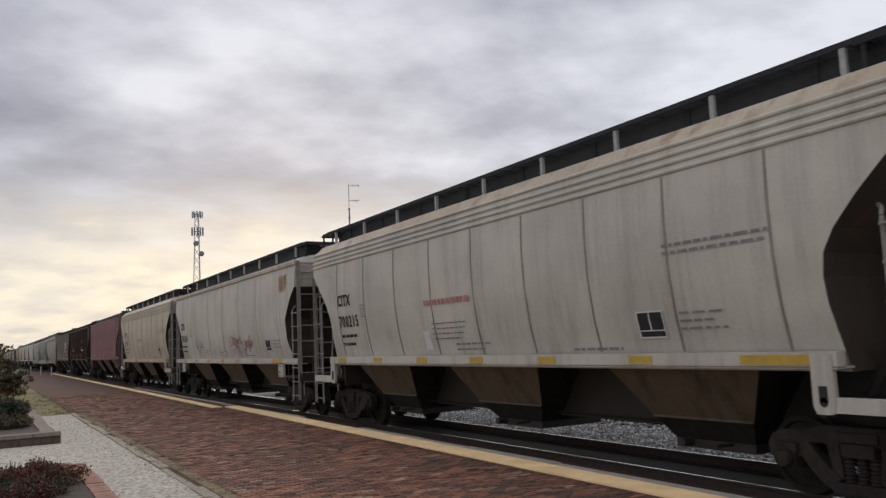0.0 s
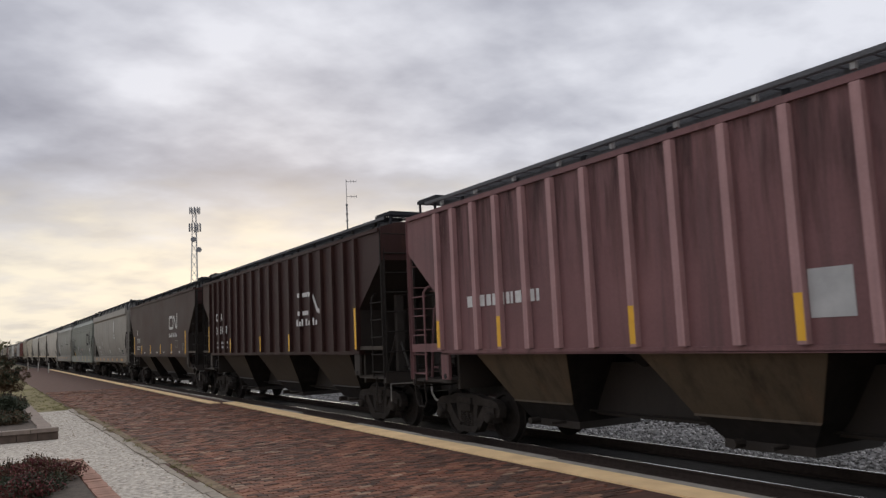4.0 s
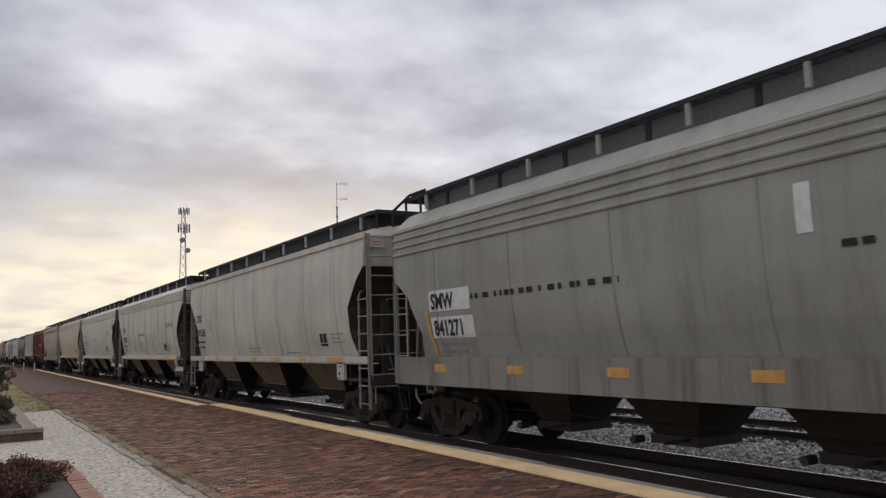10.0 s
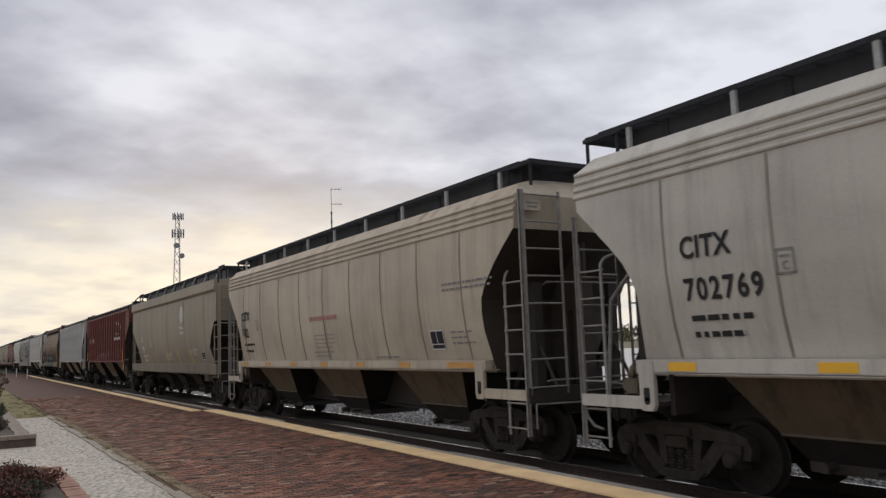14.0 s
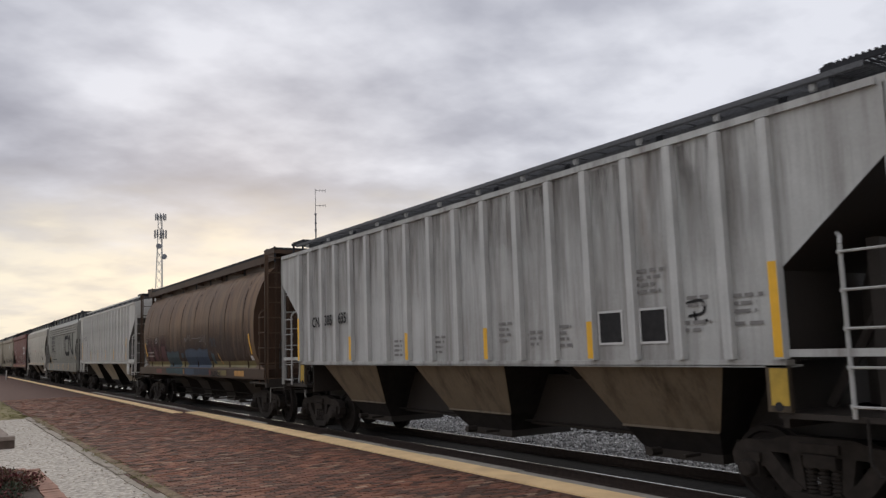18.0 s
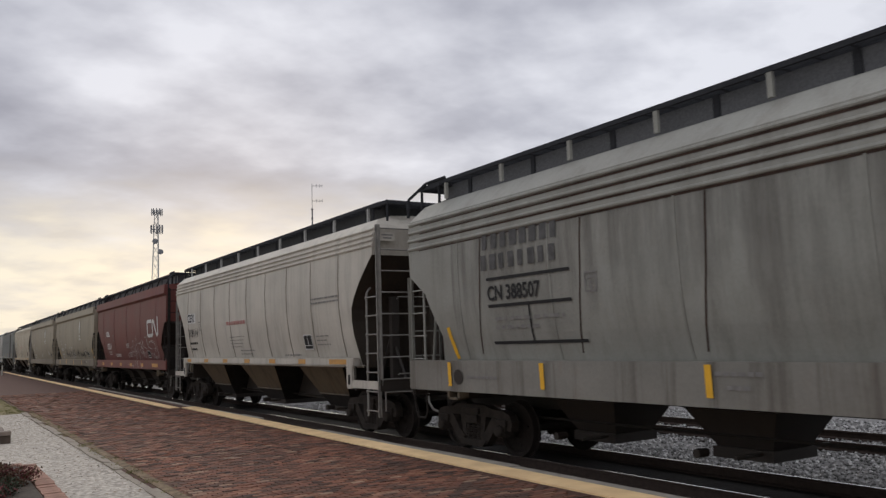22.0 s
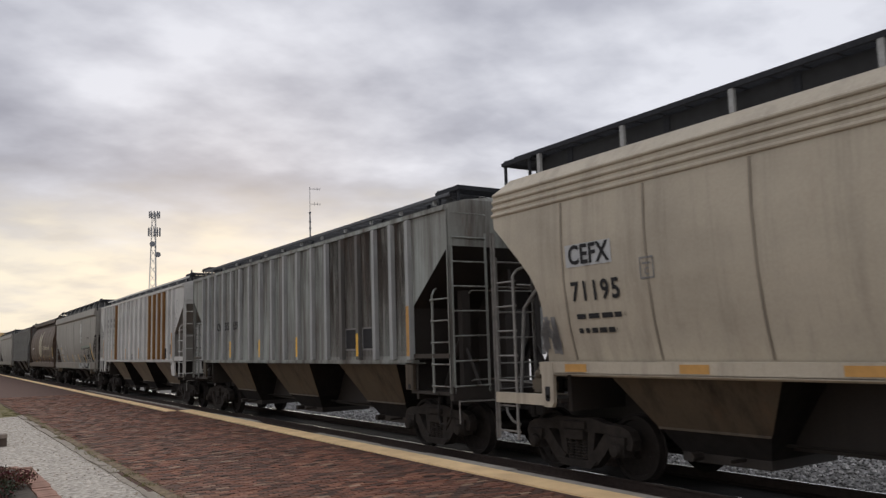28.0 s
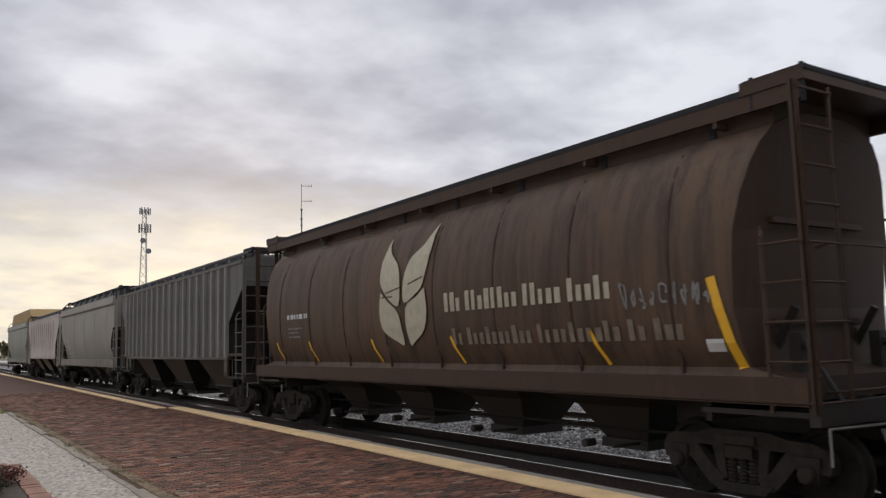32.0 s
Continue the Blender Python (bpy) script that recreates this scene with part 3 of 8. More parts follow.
def stroke(pts, w):
    """A painted line through (x, z) points as one band with mitred corners."""
    pts = [p for k, p in enumerate(pts) if k == 0 or math.hypot(p[0] - pts[k - 1][0], p[1] - pts[k - 1][1]) > 1e-4]
    dirs = []
    for (a, b), (c, d) in zip(pts, pts[1:]):
        l = math.hypot(c - a, d - b)
        dirs.append(((c - a) / l, (d - b) / l))
    sides = []
    for k, (x, z) in enumerate(pts):
        u, v = dirs[max(k - 1, 0)], dirs[min(k, len(dirs) - 1)]
        mx, mz = -(u[1] + v[1]), u[0] + v[0]
        l = math.hypot(mx, mz)
        if l < 0.3:
            mx, mz, l = -v[1], v[0], 1.0
        # length of the mitre, held short at sharp turns
        r = w / 2 * min(1.5, 2 / l if l else 1.0)
        nx, nz = mx / l * r, mz / l * r
        e = -0.4 * w if k == 0 else 0.4 * w if k == len(pts) - 1 else 0.0
        sides.append(((x + nx + v[0] * e, z + nz + v[1] * e), (x - nx + v[0] * e, z - nz + v[1] * e)))
    return [[a[0], a[1], b[1], b[0]] for a, b in zip(sides, sides[1:])]


def curve_points(pts, steps=6):
    """Smooths a polyline (Catmull-Rom)."""
    out = []
    p = [pts[0]] + list(pts) + [pts[-1]]
    for a, b, c, d in zip(p, p[1:], p[2:], p[3:]):
        for k in range(steps):
            t = k / steps
            out.append(tuple(0.5 * (2 * b[i] + (c[i] - a[i]) * t + (2 * a[i] - 5 * b[i] + 4 * c[i] - d[i]) * t * t + (3 * b[i] - a[i] - 3 * c[i] + d[i]) * t ** 3) for i in (0, 1)))
    return out + [pts[-1]]


def lettering(parent, words, x, z, size, mat, kind, gap=1.0, lift=0.016):
    """Stencilled words in the built-in font on the near side; x, z is the lower end nearest the rear."""
    cu = bpy.data.curves.new("lettering", "FONT")
    cu.body, cu.size, cu.space_character, cu.resolution_u = words, size * 1.38, gap, 3
    cu.offset = size * 0.035
    tmp = new("lettering", cu)
    dg = bpy.context.evaluated_depsgraph_get()
    me = bpy.data.meshes.new_from_object(tmp.evaluated_get(dg))
    bpy.data.objects.remove(tmp)
    bpy.data.curves.remove(cu)
    bm = bmesh.new()
    bm.from_mesh(me)
    bpy.data.meshes.remove(me)
    for v in bm.verts:
        zz = z + v.co.y
        v.co = (x + v.co.x * 0.86, -half_width(kind, zz) - lift, zz)
    todo = set(bm.verts)
    first = None
    while todo:
        seed_v = min(todo, key=lambda v: v.index)
        group, edge_ = {seed_v}, [seed_v]
        while edge_:
            v = edge_.pop()
            for e in v.link_edges:
                w = e.other_vert(v)
                if w not in group:
                    group.add(w)
                    edge_.append(w)
        todo -= group
        index = {v: k for k, v in enumerate(sorted(group, key=lambda v: v.index))}
        piece = bpy.data.meshes.new("letter")
        piece.from_pydata([v.co[:] for v in index], [], [[index[v] for v in f.verts] for f in bm.faces if f.verts[0] in group])
        piece.materials.append(None)
        first = put("letter", piece, mat, parent)
    bm.free()
    return first


def text_bars(parent, mat, kind, x, z, width, rows, height=0.05, pitch=0.09, broken=0.3, seed=1):
    """Lines of small writing too small to read, as plain bars."""
    r = random.Random(seed)
    polys = []
    for k in range(rows):
        q = x
        end = x + width * (1 - 0.35 * r.random() * (k > 0))
        while q < end:
            w = 0.06 + 0.16 * r.random()
            polys.append(quad(q, min(q + w, end), z - k * pitch, z - k * pitch + height))
            q += w + 0.03 + broken * 0.12 * r.random()
    tagged(add_decal(parent, "stencil_line", mat, kind, polys), kind="stuff")


def data_panel(parent, kind, x, z, w=0.62, h=0.42, lift=0.0):
    """Black inspection panel with a white border and two fields."""
    add_decal(parent, "data_panel", MARK_DARK, kind, tape(x, x + w, z, z + h, 2), 0.012 + lift)
    e = 0.022
    add_decal(parent, "panel_border", MARK_LIGHT, kind, [quad(x, x + w, z, z + e), quad(x, x + w, z + h - e, z + h), quad(x, x + e, z, z + h), quad(x + w - e, x + w, z, z + h), quad(x + w * 0.46, x + w * 0.50, z + h * 0.3, z + h), quad(x, x + w, z + h * 0.26, z + h * 0.3)], 0.016 + lift)


def plate_c(parent, kind, x, z, mat):
    """Small framed clearance mark."""
    s = 0.24
    add_decal(parent, "clearance_mark", mat, kind, [quad(x, x + s, z, z + 0.025), quad(x, x + s, z + s * 1.1, z + s * 1.1 + 0.025), quad(x, x + 0.02, z, z + s * 1.1), quad(x + s - 0.02, x + s, z, z + s * 1.1), quad(x + 0.05, x + 0.19, z + 0.19, z + 0.215)])
    lettering(parent, "C", x + 0.08, z + 0.05, 0.10, mat, kind)


def reflectors(parent, kind, mat, xs, z0, z1, wide):
    me = strip_mesh(kind, z0, z1, 0.012, wide, "reflector", 4)
    for x in xs:
        put("reflector", me, mat, parent, (x, 0, 0))


UNEVEN_RIBS = (-6.78, -6.04, -5.30, -4.455, -3.563, -2.689, -1.916, -1.14, -0.37, 0.40, 1.17, 1.944, 2.792, 3.548, 4.422, 5.258, 6.038, 6.686)


def rib_x(k, le):
    """Ribs stand wider apart in the middle of the car than at its ends."""
    if abs(le - 8.14) < 0.001:
        return UNEVEN_RIBS[k]
    half = (0.44, 1.33, 2.22, 3.05, 3.85, 4.66, 5.42, 6.15, 6.81)
    return (half[k - 9] if k > 8 else -half[8 - k]) * (le - 1.33) / 6.77


def hopper_car(kind, colour, x, le, label, under=None, ladder=None, roof=None, sill_colour=None, slope=None):
    """One covered hopper car: its parts hang on an Empty at rail height under its middle."""
    d = TYPES[kind]
    c = new("covered_hopper", None)
    c.empty_display_size = 0.5
    c.matrix_basis = pose(x, TRACK_Y, 0)
    tagged(c, label, "railway car", "cars of the passing train")
    p, under = PAINT[colour], under or UNDER
    iron, post_iron = ladder or (LADDER if kind in ("corr", "smooth") else p), ladder or GALV
    put("body", body_mesh(kind, le), p, c)
    s0, s1, sy = d["sill"]
    # side sills, centre sill, end sills
    for s in (-1, 1):
        ex = le - (1.26 if kind in ("rib", "flat") else 1.10 if kind == "corr" else 0.02)

        def sill(bm, s=s):
            a, b = sorted((s * (sy - 0.16), s * sy))
            box(bm, -ex, ex, a, b, s0, s1)
            box(bm, -ex, ex, s * (sy - 0.30) if s > 0 else s * sy, s * sy if s > 0 else s * (sy - 0.30), s0 - 0.012, s0 + 0.012)
        put("side_sill", shared(("side_sill", kind, round(le, 2), s), sill), sill_colour or (SILLS.get(colour, p) if kind in ("deep", "deepcorr") else p), c)

    for e in (-1, 1):
        def centre(bm, e=e):
            a, b = sorted((e * (le - 0.1), e * (le - 2.9) if d["bays"] == 4 else 0.0))
            box(bm, a, b, -0.28, 0.28, 0.78, 1.16)
            # deeper box added to block the bright ground beyond, not a sill's depth
            if d["bays"] == 3:
                a, b = sorted((e * (le - 2.2), 0.0))
                box(bm, a, b, -0.34, 0.34, 0.58, 1.45)
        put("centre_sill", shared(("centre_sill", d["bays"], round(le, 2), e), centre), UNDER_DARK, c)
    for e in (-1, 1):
        # the deck's dark colour includes the shade of the car's end
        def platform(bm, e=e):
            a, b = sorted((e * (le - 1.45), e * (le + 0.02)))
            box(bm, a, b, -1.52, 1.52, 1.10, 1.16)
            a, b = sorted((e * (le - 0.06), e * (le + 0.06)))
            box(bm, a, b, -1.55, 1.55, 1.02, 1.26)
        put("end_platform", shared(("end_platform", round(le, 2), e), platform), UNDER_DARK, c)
        if kind == "round":
            def cap(bm, e=e):
                rows = [[bm.verts.new((e * q, s * (w - 0.004), h)) for q in (le - interp(h, d["ends"]) + 0.006, le - interp(h, d["ends"]) - 0.2) for s in (-1, 1)] for h, w in d["width"] if w > 0.1]
                for a, b in zip(rows, rows[1:]):
                    bm.faces.new((a[0], a[1], b[1], b[0]))
                    bm.faces.new((a[2], a[3], b[3], b[2]))
                    for k in (0, 1):
                        bm.faces.new((a[k], a[k + 2], b[k + 2], b[k]))
                bm.faces.new((rows[0][0], rows[0][1], rows[0][3], rows[0][2]))
                bm.faces.new((rows[-1][0], rows[-1][1], rows[-1][3], rows[-1][2]))
            put("end_cap", shared(("end_cap", round(le, 2), e), cap), CAP, c)

            def hood(bm, e=e):
                a, b = sorted((e * (le - 0.80), e * (le + 0.02)))
                box(bm, a, b, -1.30, 1.30, d["board"] - 0.06, d["board"] + 0.10)
            put("end_hood", shared(("end_hood", round(le, 2), e), hood), CAP, c)

            for z_ in (2.1, 3.3):
                def stiffener(bm, e=e, z_=z_):
                    a, b = sorted((e * (le - interp(z_, d["ends"]) - 0.02), e * (le - interp(z_, d["ends"]) + 0.07)))
                    box(bm, a, b, -0.95, 0.95, z_, z_ + 0.07)
                put("end_stiffener", shared(("end_stiffener", round(le, 2), e, z_), stiffener), CAP, c)

            def column(bm):
                box(bm, -0.035, 0.035, -0.015, 0.015, 1.14, d["board"] - 0.05)
                box(bm, -0.015, 0.015, -0.05, 0.05, 1.14, d["board"] - 0.05)
            for y in (-1.12, 1.12):
                put("end_column", shared("end_column", column), CAP, c, (e * (le - 0.25), y, 0))
        else:
            # dirt, black paint and the overhang's shade are all in the dark colour
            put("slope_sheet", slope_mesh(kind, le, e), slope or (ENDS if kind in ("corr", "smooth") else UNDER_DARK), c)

        if e > 0 and kind != "round":
            def web(bm):
                low = [(le - interp(z, d["ends"]) - 0.02, z) for z in (1.5, 2.0, 2.4, 2.8, 3.1, 3.4, 3.7) if z < slope_top(kind) - 0.1]
                pts = [(le - 0.24, 1.15), (low[0][0], 1.15)] + low + [(le - 0.24, low[-1][1])]
                prism(bm, pts[::-1], -0.03, 0.03)
                for x in (le - 0.26, le - 0.62):
                    box(bm, x - 0.03, x + 0.03, -0.14, 0.14, 1.15, 2.5 if x < le - 0.5 else 3.0)
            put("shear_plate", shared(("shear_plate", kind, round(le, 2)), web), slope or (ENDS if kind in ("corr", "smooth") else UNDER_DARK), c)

        # plate added inside the end to stop light leaking past the platform
        def bulkhead(bm, e=e):
            a, b = sorted((e * (le - 1.52), e * (le - 1.44)))
            box(bm, a, b, -1.36, 1.36, 0.98, 1.72)
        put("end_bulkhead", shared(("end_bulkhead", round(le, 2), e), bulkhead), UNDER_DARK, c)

        def post_(bm):
            top = 3.0 if kind != "round" else 2.0
            box(bm, -0.07, 0.07, -0.09, 0.09, 1.14, top)
            bar(bm, (-0.68, 0, 1.2), (0.0, 0, 2.3), 0.055)
            bar(bm, (0.5, 0, 1.18), (0.0, 0, 2.0), 0.03)
        for y in (-0.85, 0.85):
            put("end_post", shared(("end_post", kind), post_), p if colour == "white" else UNDER_DARK, c, pose(e * (le - 0.57), y, 0, 0, 0, 0 if e > 0 else 180))

        def coupler(bm, e=e):
            a, b = sorted((e * (le - 0.1), e * (le + 0.46)))
            box(bm, a, b, -0.09, 0.09, 0.78, 0.96)
            a, b = sorted((e * (le + 0.40), e * (le + 0.70)))
            box(bm, a, b, -0.17, 0.13, 0.72, 1.02)
            bar(bm, (e * (le + 0.55), -0.15, 0.68), (e * (le + 0.55), -0.15, 1.05), 0.07, 8)
            bar(bm, (e * (le + 0.05), -0.5, 0.98), (e * (le + 0.05), -1.4, 0.98), 0.016, 5)
            pts = [(le + 0.1, 0.85), (le + 0.25, 0.55), (le + 0.5, 0.45), (le + 0.68, 0.52)]
            for (a, za), (b, zb) in zip(pts, pts[1:]):
                bar(bm, (e * a, 0.35, za), (e * b, 0.35, zb), 0.022)
        put("coupler", shared(("coupler", round(le, 2), e), coupler), STEEL, c)
        bogie(c, e * (le - 1.28))
        # ladders at both corners of this end, and the grab irons between them
        low = 0.50 if kind in ("smooth", "corr") else 1.14
        tall = dict(corr=4.48, smooth=4.46, rib=4.44, flat=4.42, deep=4.43, deepcorr=4.41, round=4.72)[kind]
        rear = dict(corr=3.80, smooth=3.72, deep=3.12, deepcorr=3.24).get(kind, tall)
        for s in (-1, 1):
            top = 3.05 if kind != "rib" else 2.9
            wide = 0.58 if kind in ("rib", "flat") else 0.50
            me = ladder_mesh(wide, low, top, 7 if low < 0.6 else 6 if low < 1 else 5, tall if e > 0 else rear, -s * e, "side_ladder")
            put("side_ladder", me, iron, c, pose(e * (le + 0.02 - wide), s * 1.56, 0, 0, 0, 0 if e > 0 else 180))
            peak = tall if e > 0 else min(rear, 3.4 if kind not in ("rib", "flat", "round") else tall)
            span = 0.74 if kind in ("corr", "rib", "flat") else 0.60
            me = ladder_mesh(span, 1.14, peak, round((peak - 1.14) / 0.40), None, 0, "end_ladder")
            put("end_ladder", me, iron, c, pose(e * (le + 0.04), s * 1.5, 0, 0, 0, -90 * s))
            if kind in ("rib", "flat", "deep", "deepcorr"):
                def stirrup(bm):
                    pts = [(0.0, 0.02, 1.14), (0.02, -0.02, 0.72), (0.10, -0.03, 0.60), (0.34, -0.03, 0.60), (0.42, -0.02, 0.72), (0.44, 0.02, 1.14)]
                    for a, b in zip(pts, pts[1:]):
                        bar(bm, a, b, 0.018, 6)
                put("stirrup", shared("stirrup", stirrup), STEEL, c, pose(e * (le - 0.46), s * 1.54, 0, 0, 0, 0 if e > 0 else 180))

        def grab(bm, e=e):
            bar(bm, (e * (le + 0.03), -1.08, 0), (e * (le + 0.03), 1.08, 0), 0.014, 6)
            for y in (-1.08, 1.08):
                bar(bm, (e * (le + 0.03), y, 0), (e * (le - 0.20), y * 0.9, -0.03), 0.014, 5)
        for z in (1.36, 2.96):
            put("grab_iron", shared(("grab_iron", round(le, 2), e), grab), iron, c, (0, 0, z))
        if e > 0 and kind in ("corr", "smooth", "rib"):
            def plate(bm):
                box(bm, -0.006, 0.006, -1.48, -1.12, 4.14, 4.32)
            sign = put("ladder_plate", shared("ladder_plate", plate), p, c, (le + 0.022, 0, 0))

            def lines(bm):
                for z, w in ((4.25, 0.13), (4.185, 0.10)):
                    box(bm, 0.006, 0.009, -1.30 - w, -1.30 + w, z, z + 0.035)
            put("sign_bar", shared("sign_bar", lines), MARK_RED if kind == "smooth" else MARK_GREY, sign)
        if e < 0:
            # air brake gear on the platform at the hand-brake end
            def valve(bm):
                box(bm, -0.13, 0.10, -0.10, 0.10, 1.22, 1.44)
                box(bm, -0.20, -0.14, -0.08, 0.06, 1.26, 1.40)
                box(bm, 0.12, 0.24, -0.07, 0.09, 1.24, 1.37)
                lathe(bm, [(0.03, -0.17), (0.065, -0.15), (0.065, 0.0), (0.09, 0.0), (0.09, 0.03), (0.05, 0.05)], 10, "y", (0.02, 0, 1.50))
                lathe(bm, [(0.02, 1.44), (0.05, 1.45), (0.05, 1.58), (0.02, 1.62)], 8, "z", (-0.09, 0.02, 0))
                lathe(bm, [(0.03, -0.06), (0.055, -0.05), (0.055, 0.08), (0.03, 0.09)], 8, "x", (0.2, -0.09, 1.44))
                for q in (-0.16, -0.05, 0.07, 0.19):
                    bar(bm, (q, -0.05, 1.15), (q, -0.05, 1.26), 0.018, 5)
                bar(bm, (-0.26, 0, 1.20), (0.62, 0.05, 1.19), 0.016, 5)
                bar(bm, (0.10, -0.02, 1.5), (0.42, 0.06, 1.62), 0.012, 5)
                bar(bm, (0.42, 0.06, 1.62), (0.50, 0.10, 2.05), 0.012, 5)

            def tank(bm):
                lathe(bm, [(0.05, -0.42), (0.15, -0.38), (0.18, -0.30), (0.18, 0.30), (0.15, 0.38), (0.05, 0.42)], 14, "y", (0, 0, 1.45))
                for y in (-0.25, 0.25):
                    box(bm, -0.12, 0.12, y - 0.03, y + 0.03, 1.16, 1.34)
            put("brake_valve", shared("brake_valve", valve), UNDER_PALE if colour in ("light", "cream", "white") else CASTING, c, (-(le - 0.62), -1.12, 0))
            put("brake_valve", shared("brake_valve", valve), CASTING, c, (-(le - 0.40), -0.55, 0))
            put("air_tank", shared("air_tank", tank, True), UNDER, c, (-(le - 1.05), -0.35, 0))

            def strut(bm):
                bar(bm, (-le + 0.10, -1.18, 1.16), (-le + 0.16, -1.10, 2.55), 0.030, 6)
                bar(bm, (-le + 0.16, -1.10, 2.55), (-le + 0.62, -1.00, 3.05), 0.030, 6)
            put("end_strut", shared(("end_strut", round(le, 2)), strut), iron, c)
        else:
            def hose(bm):
                pts = [(0.02, -0.42, 0.92), (0.10, -0.46, 0.74), (0.26, -0.46, 0.60), (0.44, -0.44, 0.56)]
                for a, b in zip(pts, pts[1:]):
                    bar(bm, a, b, 0.024, 6)
                bar(bm, (0.03, -1.45, 0.62), (0.03, -1.45, 1.0), 0.014, 5)
                bar(bm, (0.03, -1.45, 1.0), (0.06, -0.3, 0.98), 0.014, 5)
            put("uncoupling_lever", shared("uncoupling_lever", hose), LADDER, c, (le + 0.06, 0, 0))
        # crossover board at roof level
        def cross(bm, e=e):
            z = d["board"] + (0.10 if kind in ("rib", "flat") else 0.14 if kind == "round" else 0.0)
            for q in (-0.74, 0.0):
                box(bm, e * (le + q) - 0.03, e * (le + q) + 0.03, -1.29, 1.29, z - 0.09, z - 0.032)
            for y in (-1.28, 0, 1.28):
                a, b = sorted((e * (le - 0.74), e * (le + 0.04)))
                box(bm, a, b, y - 0.02, y + 0.02, z - 0.09, z - 0.03)
            for y in (-1.26, 1.26):
                bar(bm, (e * (le - 0.02), y, z - 0.45), (e * (le - 0.02), y, z), 0.028)
                bar(bm, (e * (le - 0.66), y, z - 0.40), (e * (le - 0.66), y, z), 0.028)
            if kind in ("deep", "deepcorr"):
                for y in (-1, 1):
                    bar(bm, (e * (le + 0.02), y * 1.56, z - 0.62), (e * (le + 0.02), y * 1.56, z - 0.28), 0.03)
                    bar(bm, (e * (le + 0.02), y * 1.56, z - 0.28), (e * (le - 0.22), y * 1.28, z + 0.04), 0.03)
                    bar(bm, (e * (le - 0.22), y * 1.28, z + 0.04), (e * (le - 0.9), y * 1.28, z + 0.04), 0.03)
        xb = put("crossover_board", shared(("crossover_board", kind, round(le, 2), e), cross), GRATE, c)

        zs = d["board"] + (0.10 if kind in ("rib", "flat") else 0.14 if kind == "round" else 0.0)

        def slat(bm, zs=zs):
            box(bm, -0.013, 0.013, -1.28, 1.28, zs - 0.026, zs)

        def tie_bar(bm, zs=zs):
            box(bm, -0.36, 0.36, -0.006, 0.006, zs - 0.022, zs - 0.004)
        if kind != "round":
            for k in range(11):
                put("slat", shared(("slat", kind), slat), GRATE, xb, (e * (le - 0.71 + k * 0.07), 0, 0))
            for k in range(9):
                put("tie_bar", shared(("tie_bar", kind), tie_bar), GRATE, xb, (e * (le - 0.36), -1.2 + 0.3 * k, 0))
    # walkways along the roof, with their posts
    z = d["board"]
    for s in (-1, 1):
        def walk_board(bm, s=s):
            deep_bar = 0.030 if kind in ("corr", "smooth") else 0.020
            for k in range(11):
                y = s * (0.62 + k * 0.065)
                box(bm, -le + 0.3, le - 0.3, y - 0.006, y + 0.006, z - deep_bar, z)
            q = -le + 0.4
            while q < le - 0.4:
                box(bm, q - 0.012, q + 0.012, -1.28 if s < 0 else 0.6, -0.6 if s < 0 else 1.28, z - 0.05, z - 0.035)
                q += 0.42
            box(bm, -le + 0.3, le - 0.3, s * 1.27 - 0.015, s * 1.27 + 0.015, z - 0.06, z + 0.01)
        if kind == "rib":
            def edge(bm, s=s):
                box(bm, -le + 0.28, le - 0.28, s * 1.292 - 0.008, s * 1.292 + 0.008, z - 0.05, z + 0.012)
            put("board_edge", shared(("board_edge", round(le, 2), s), edge), p if colour == "white" else GRATING, c)
        w = put("running_board", shared(("running_board", kind, round(le, 2), z, s), walk_board), GRATING if kind in ("rib", "flat") and colour != "brown" else GRATE, c)

        def post(bm, s=s):
            top = interp(4.40, d["width"])
            if kind in ("deep", "flat"):
                bar(bm, (0.0, 0, z - 0.03), (-0.12, -0.16, z - 0.47), 0.024)
            elif kind == "rib":
                box(bm, -0.03, 0.03, -0.01, 0.05, z - 0.14, z - 0.03)
            else:
                box(bm, -0.035, 0.035, -0.03, 0.02, z - 0.36, z + 0.005)
        me = shared(("walkway_post", kind, s), post)
        if kind != "round":
            n = 9 if kind != "rib" else 12
            for k in range(n):
                put("walkway_post", me, post_iron if kind != "deepcorr" else p, w, pose(-le + 0.9 + (2 * le - 1.8) * k / (n - 1), s * 1.25, 0, 0, 0, 0 if s < 0 else 180))

    # wide box whose dark colour gives the band between roof and walkway
    def hatch(bm):
        half_roof = interp(-1.04, [(-w, h) for h, w in d["width"] if h > 4.25]) - 0.06
        box(bm, -le + 0.55, le - 0.55, -1.04, 1.04, half_roof, z - 0.055)

    def clamp(bm):
        half_roof = interp(-1.04, [(-w, h) for h, w in d["width"] if h > 4.25]) - 0.06
        box(bm, -0.05, 0.05, -1.06, 1.06, half_roof, z - 0.04)
    hc = put("hatch_cover", shared(("hatch_cover", kind, round(le, 2)), hatch), roof or (GRATING if kind in ("deep", "deepcorr", "flat", "rib") else HATCH), c)
    for k in range(8):
        put("hatch_clamp", shared(("hatch_clamp", kind), clamp), GRATE, hc, (-le + 1.4 + (2 * le - 2.8) * k / 7, 0, 0))
    if kind == "round":
        def skirt(bm):
            for s in (-1, 1):
                a, b = sorted((s * 1.22, s * 1.28))
                box(bm, -le + 0.05, le - 0.05, a, b, z - 0.26, z + 0.02)
                for k in range(7):
                    q = -le + 1.2 + (2 * le - 2.4) * k / 6
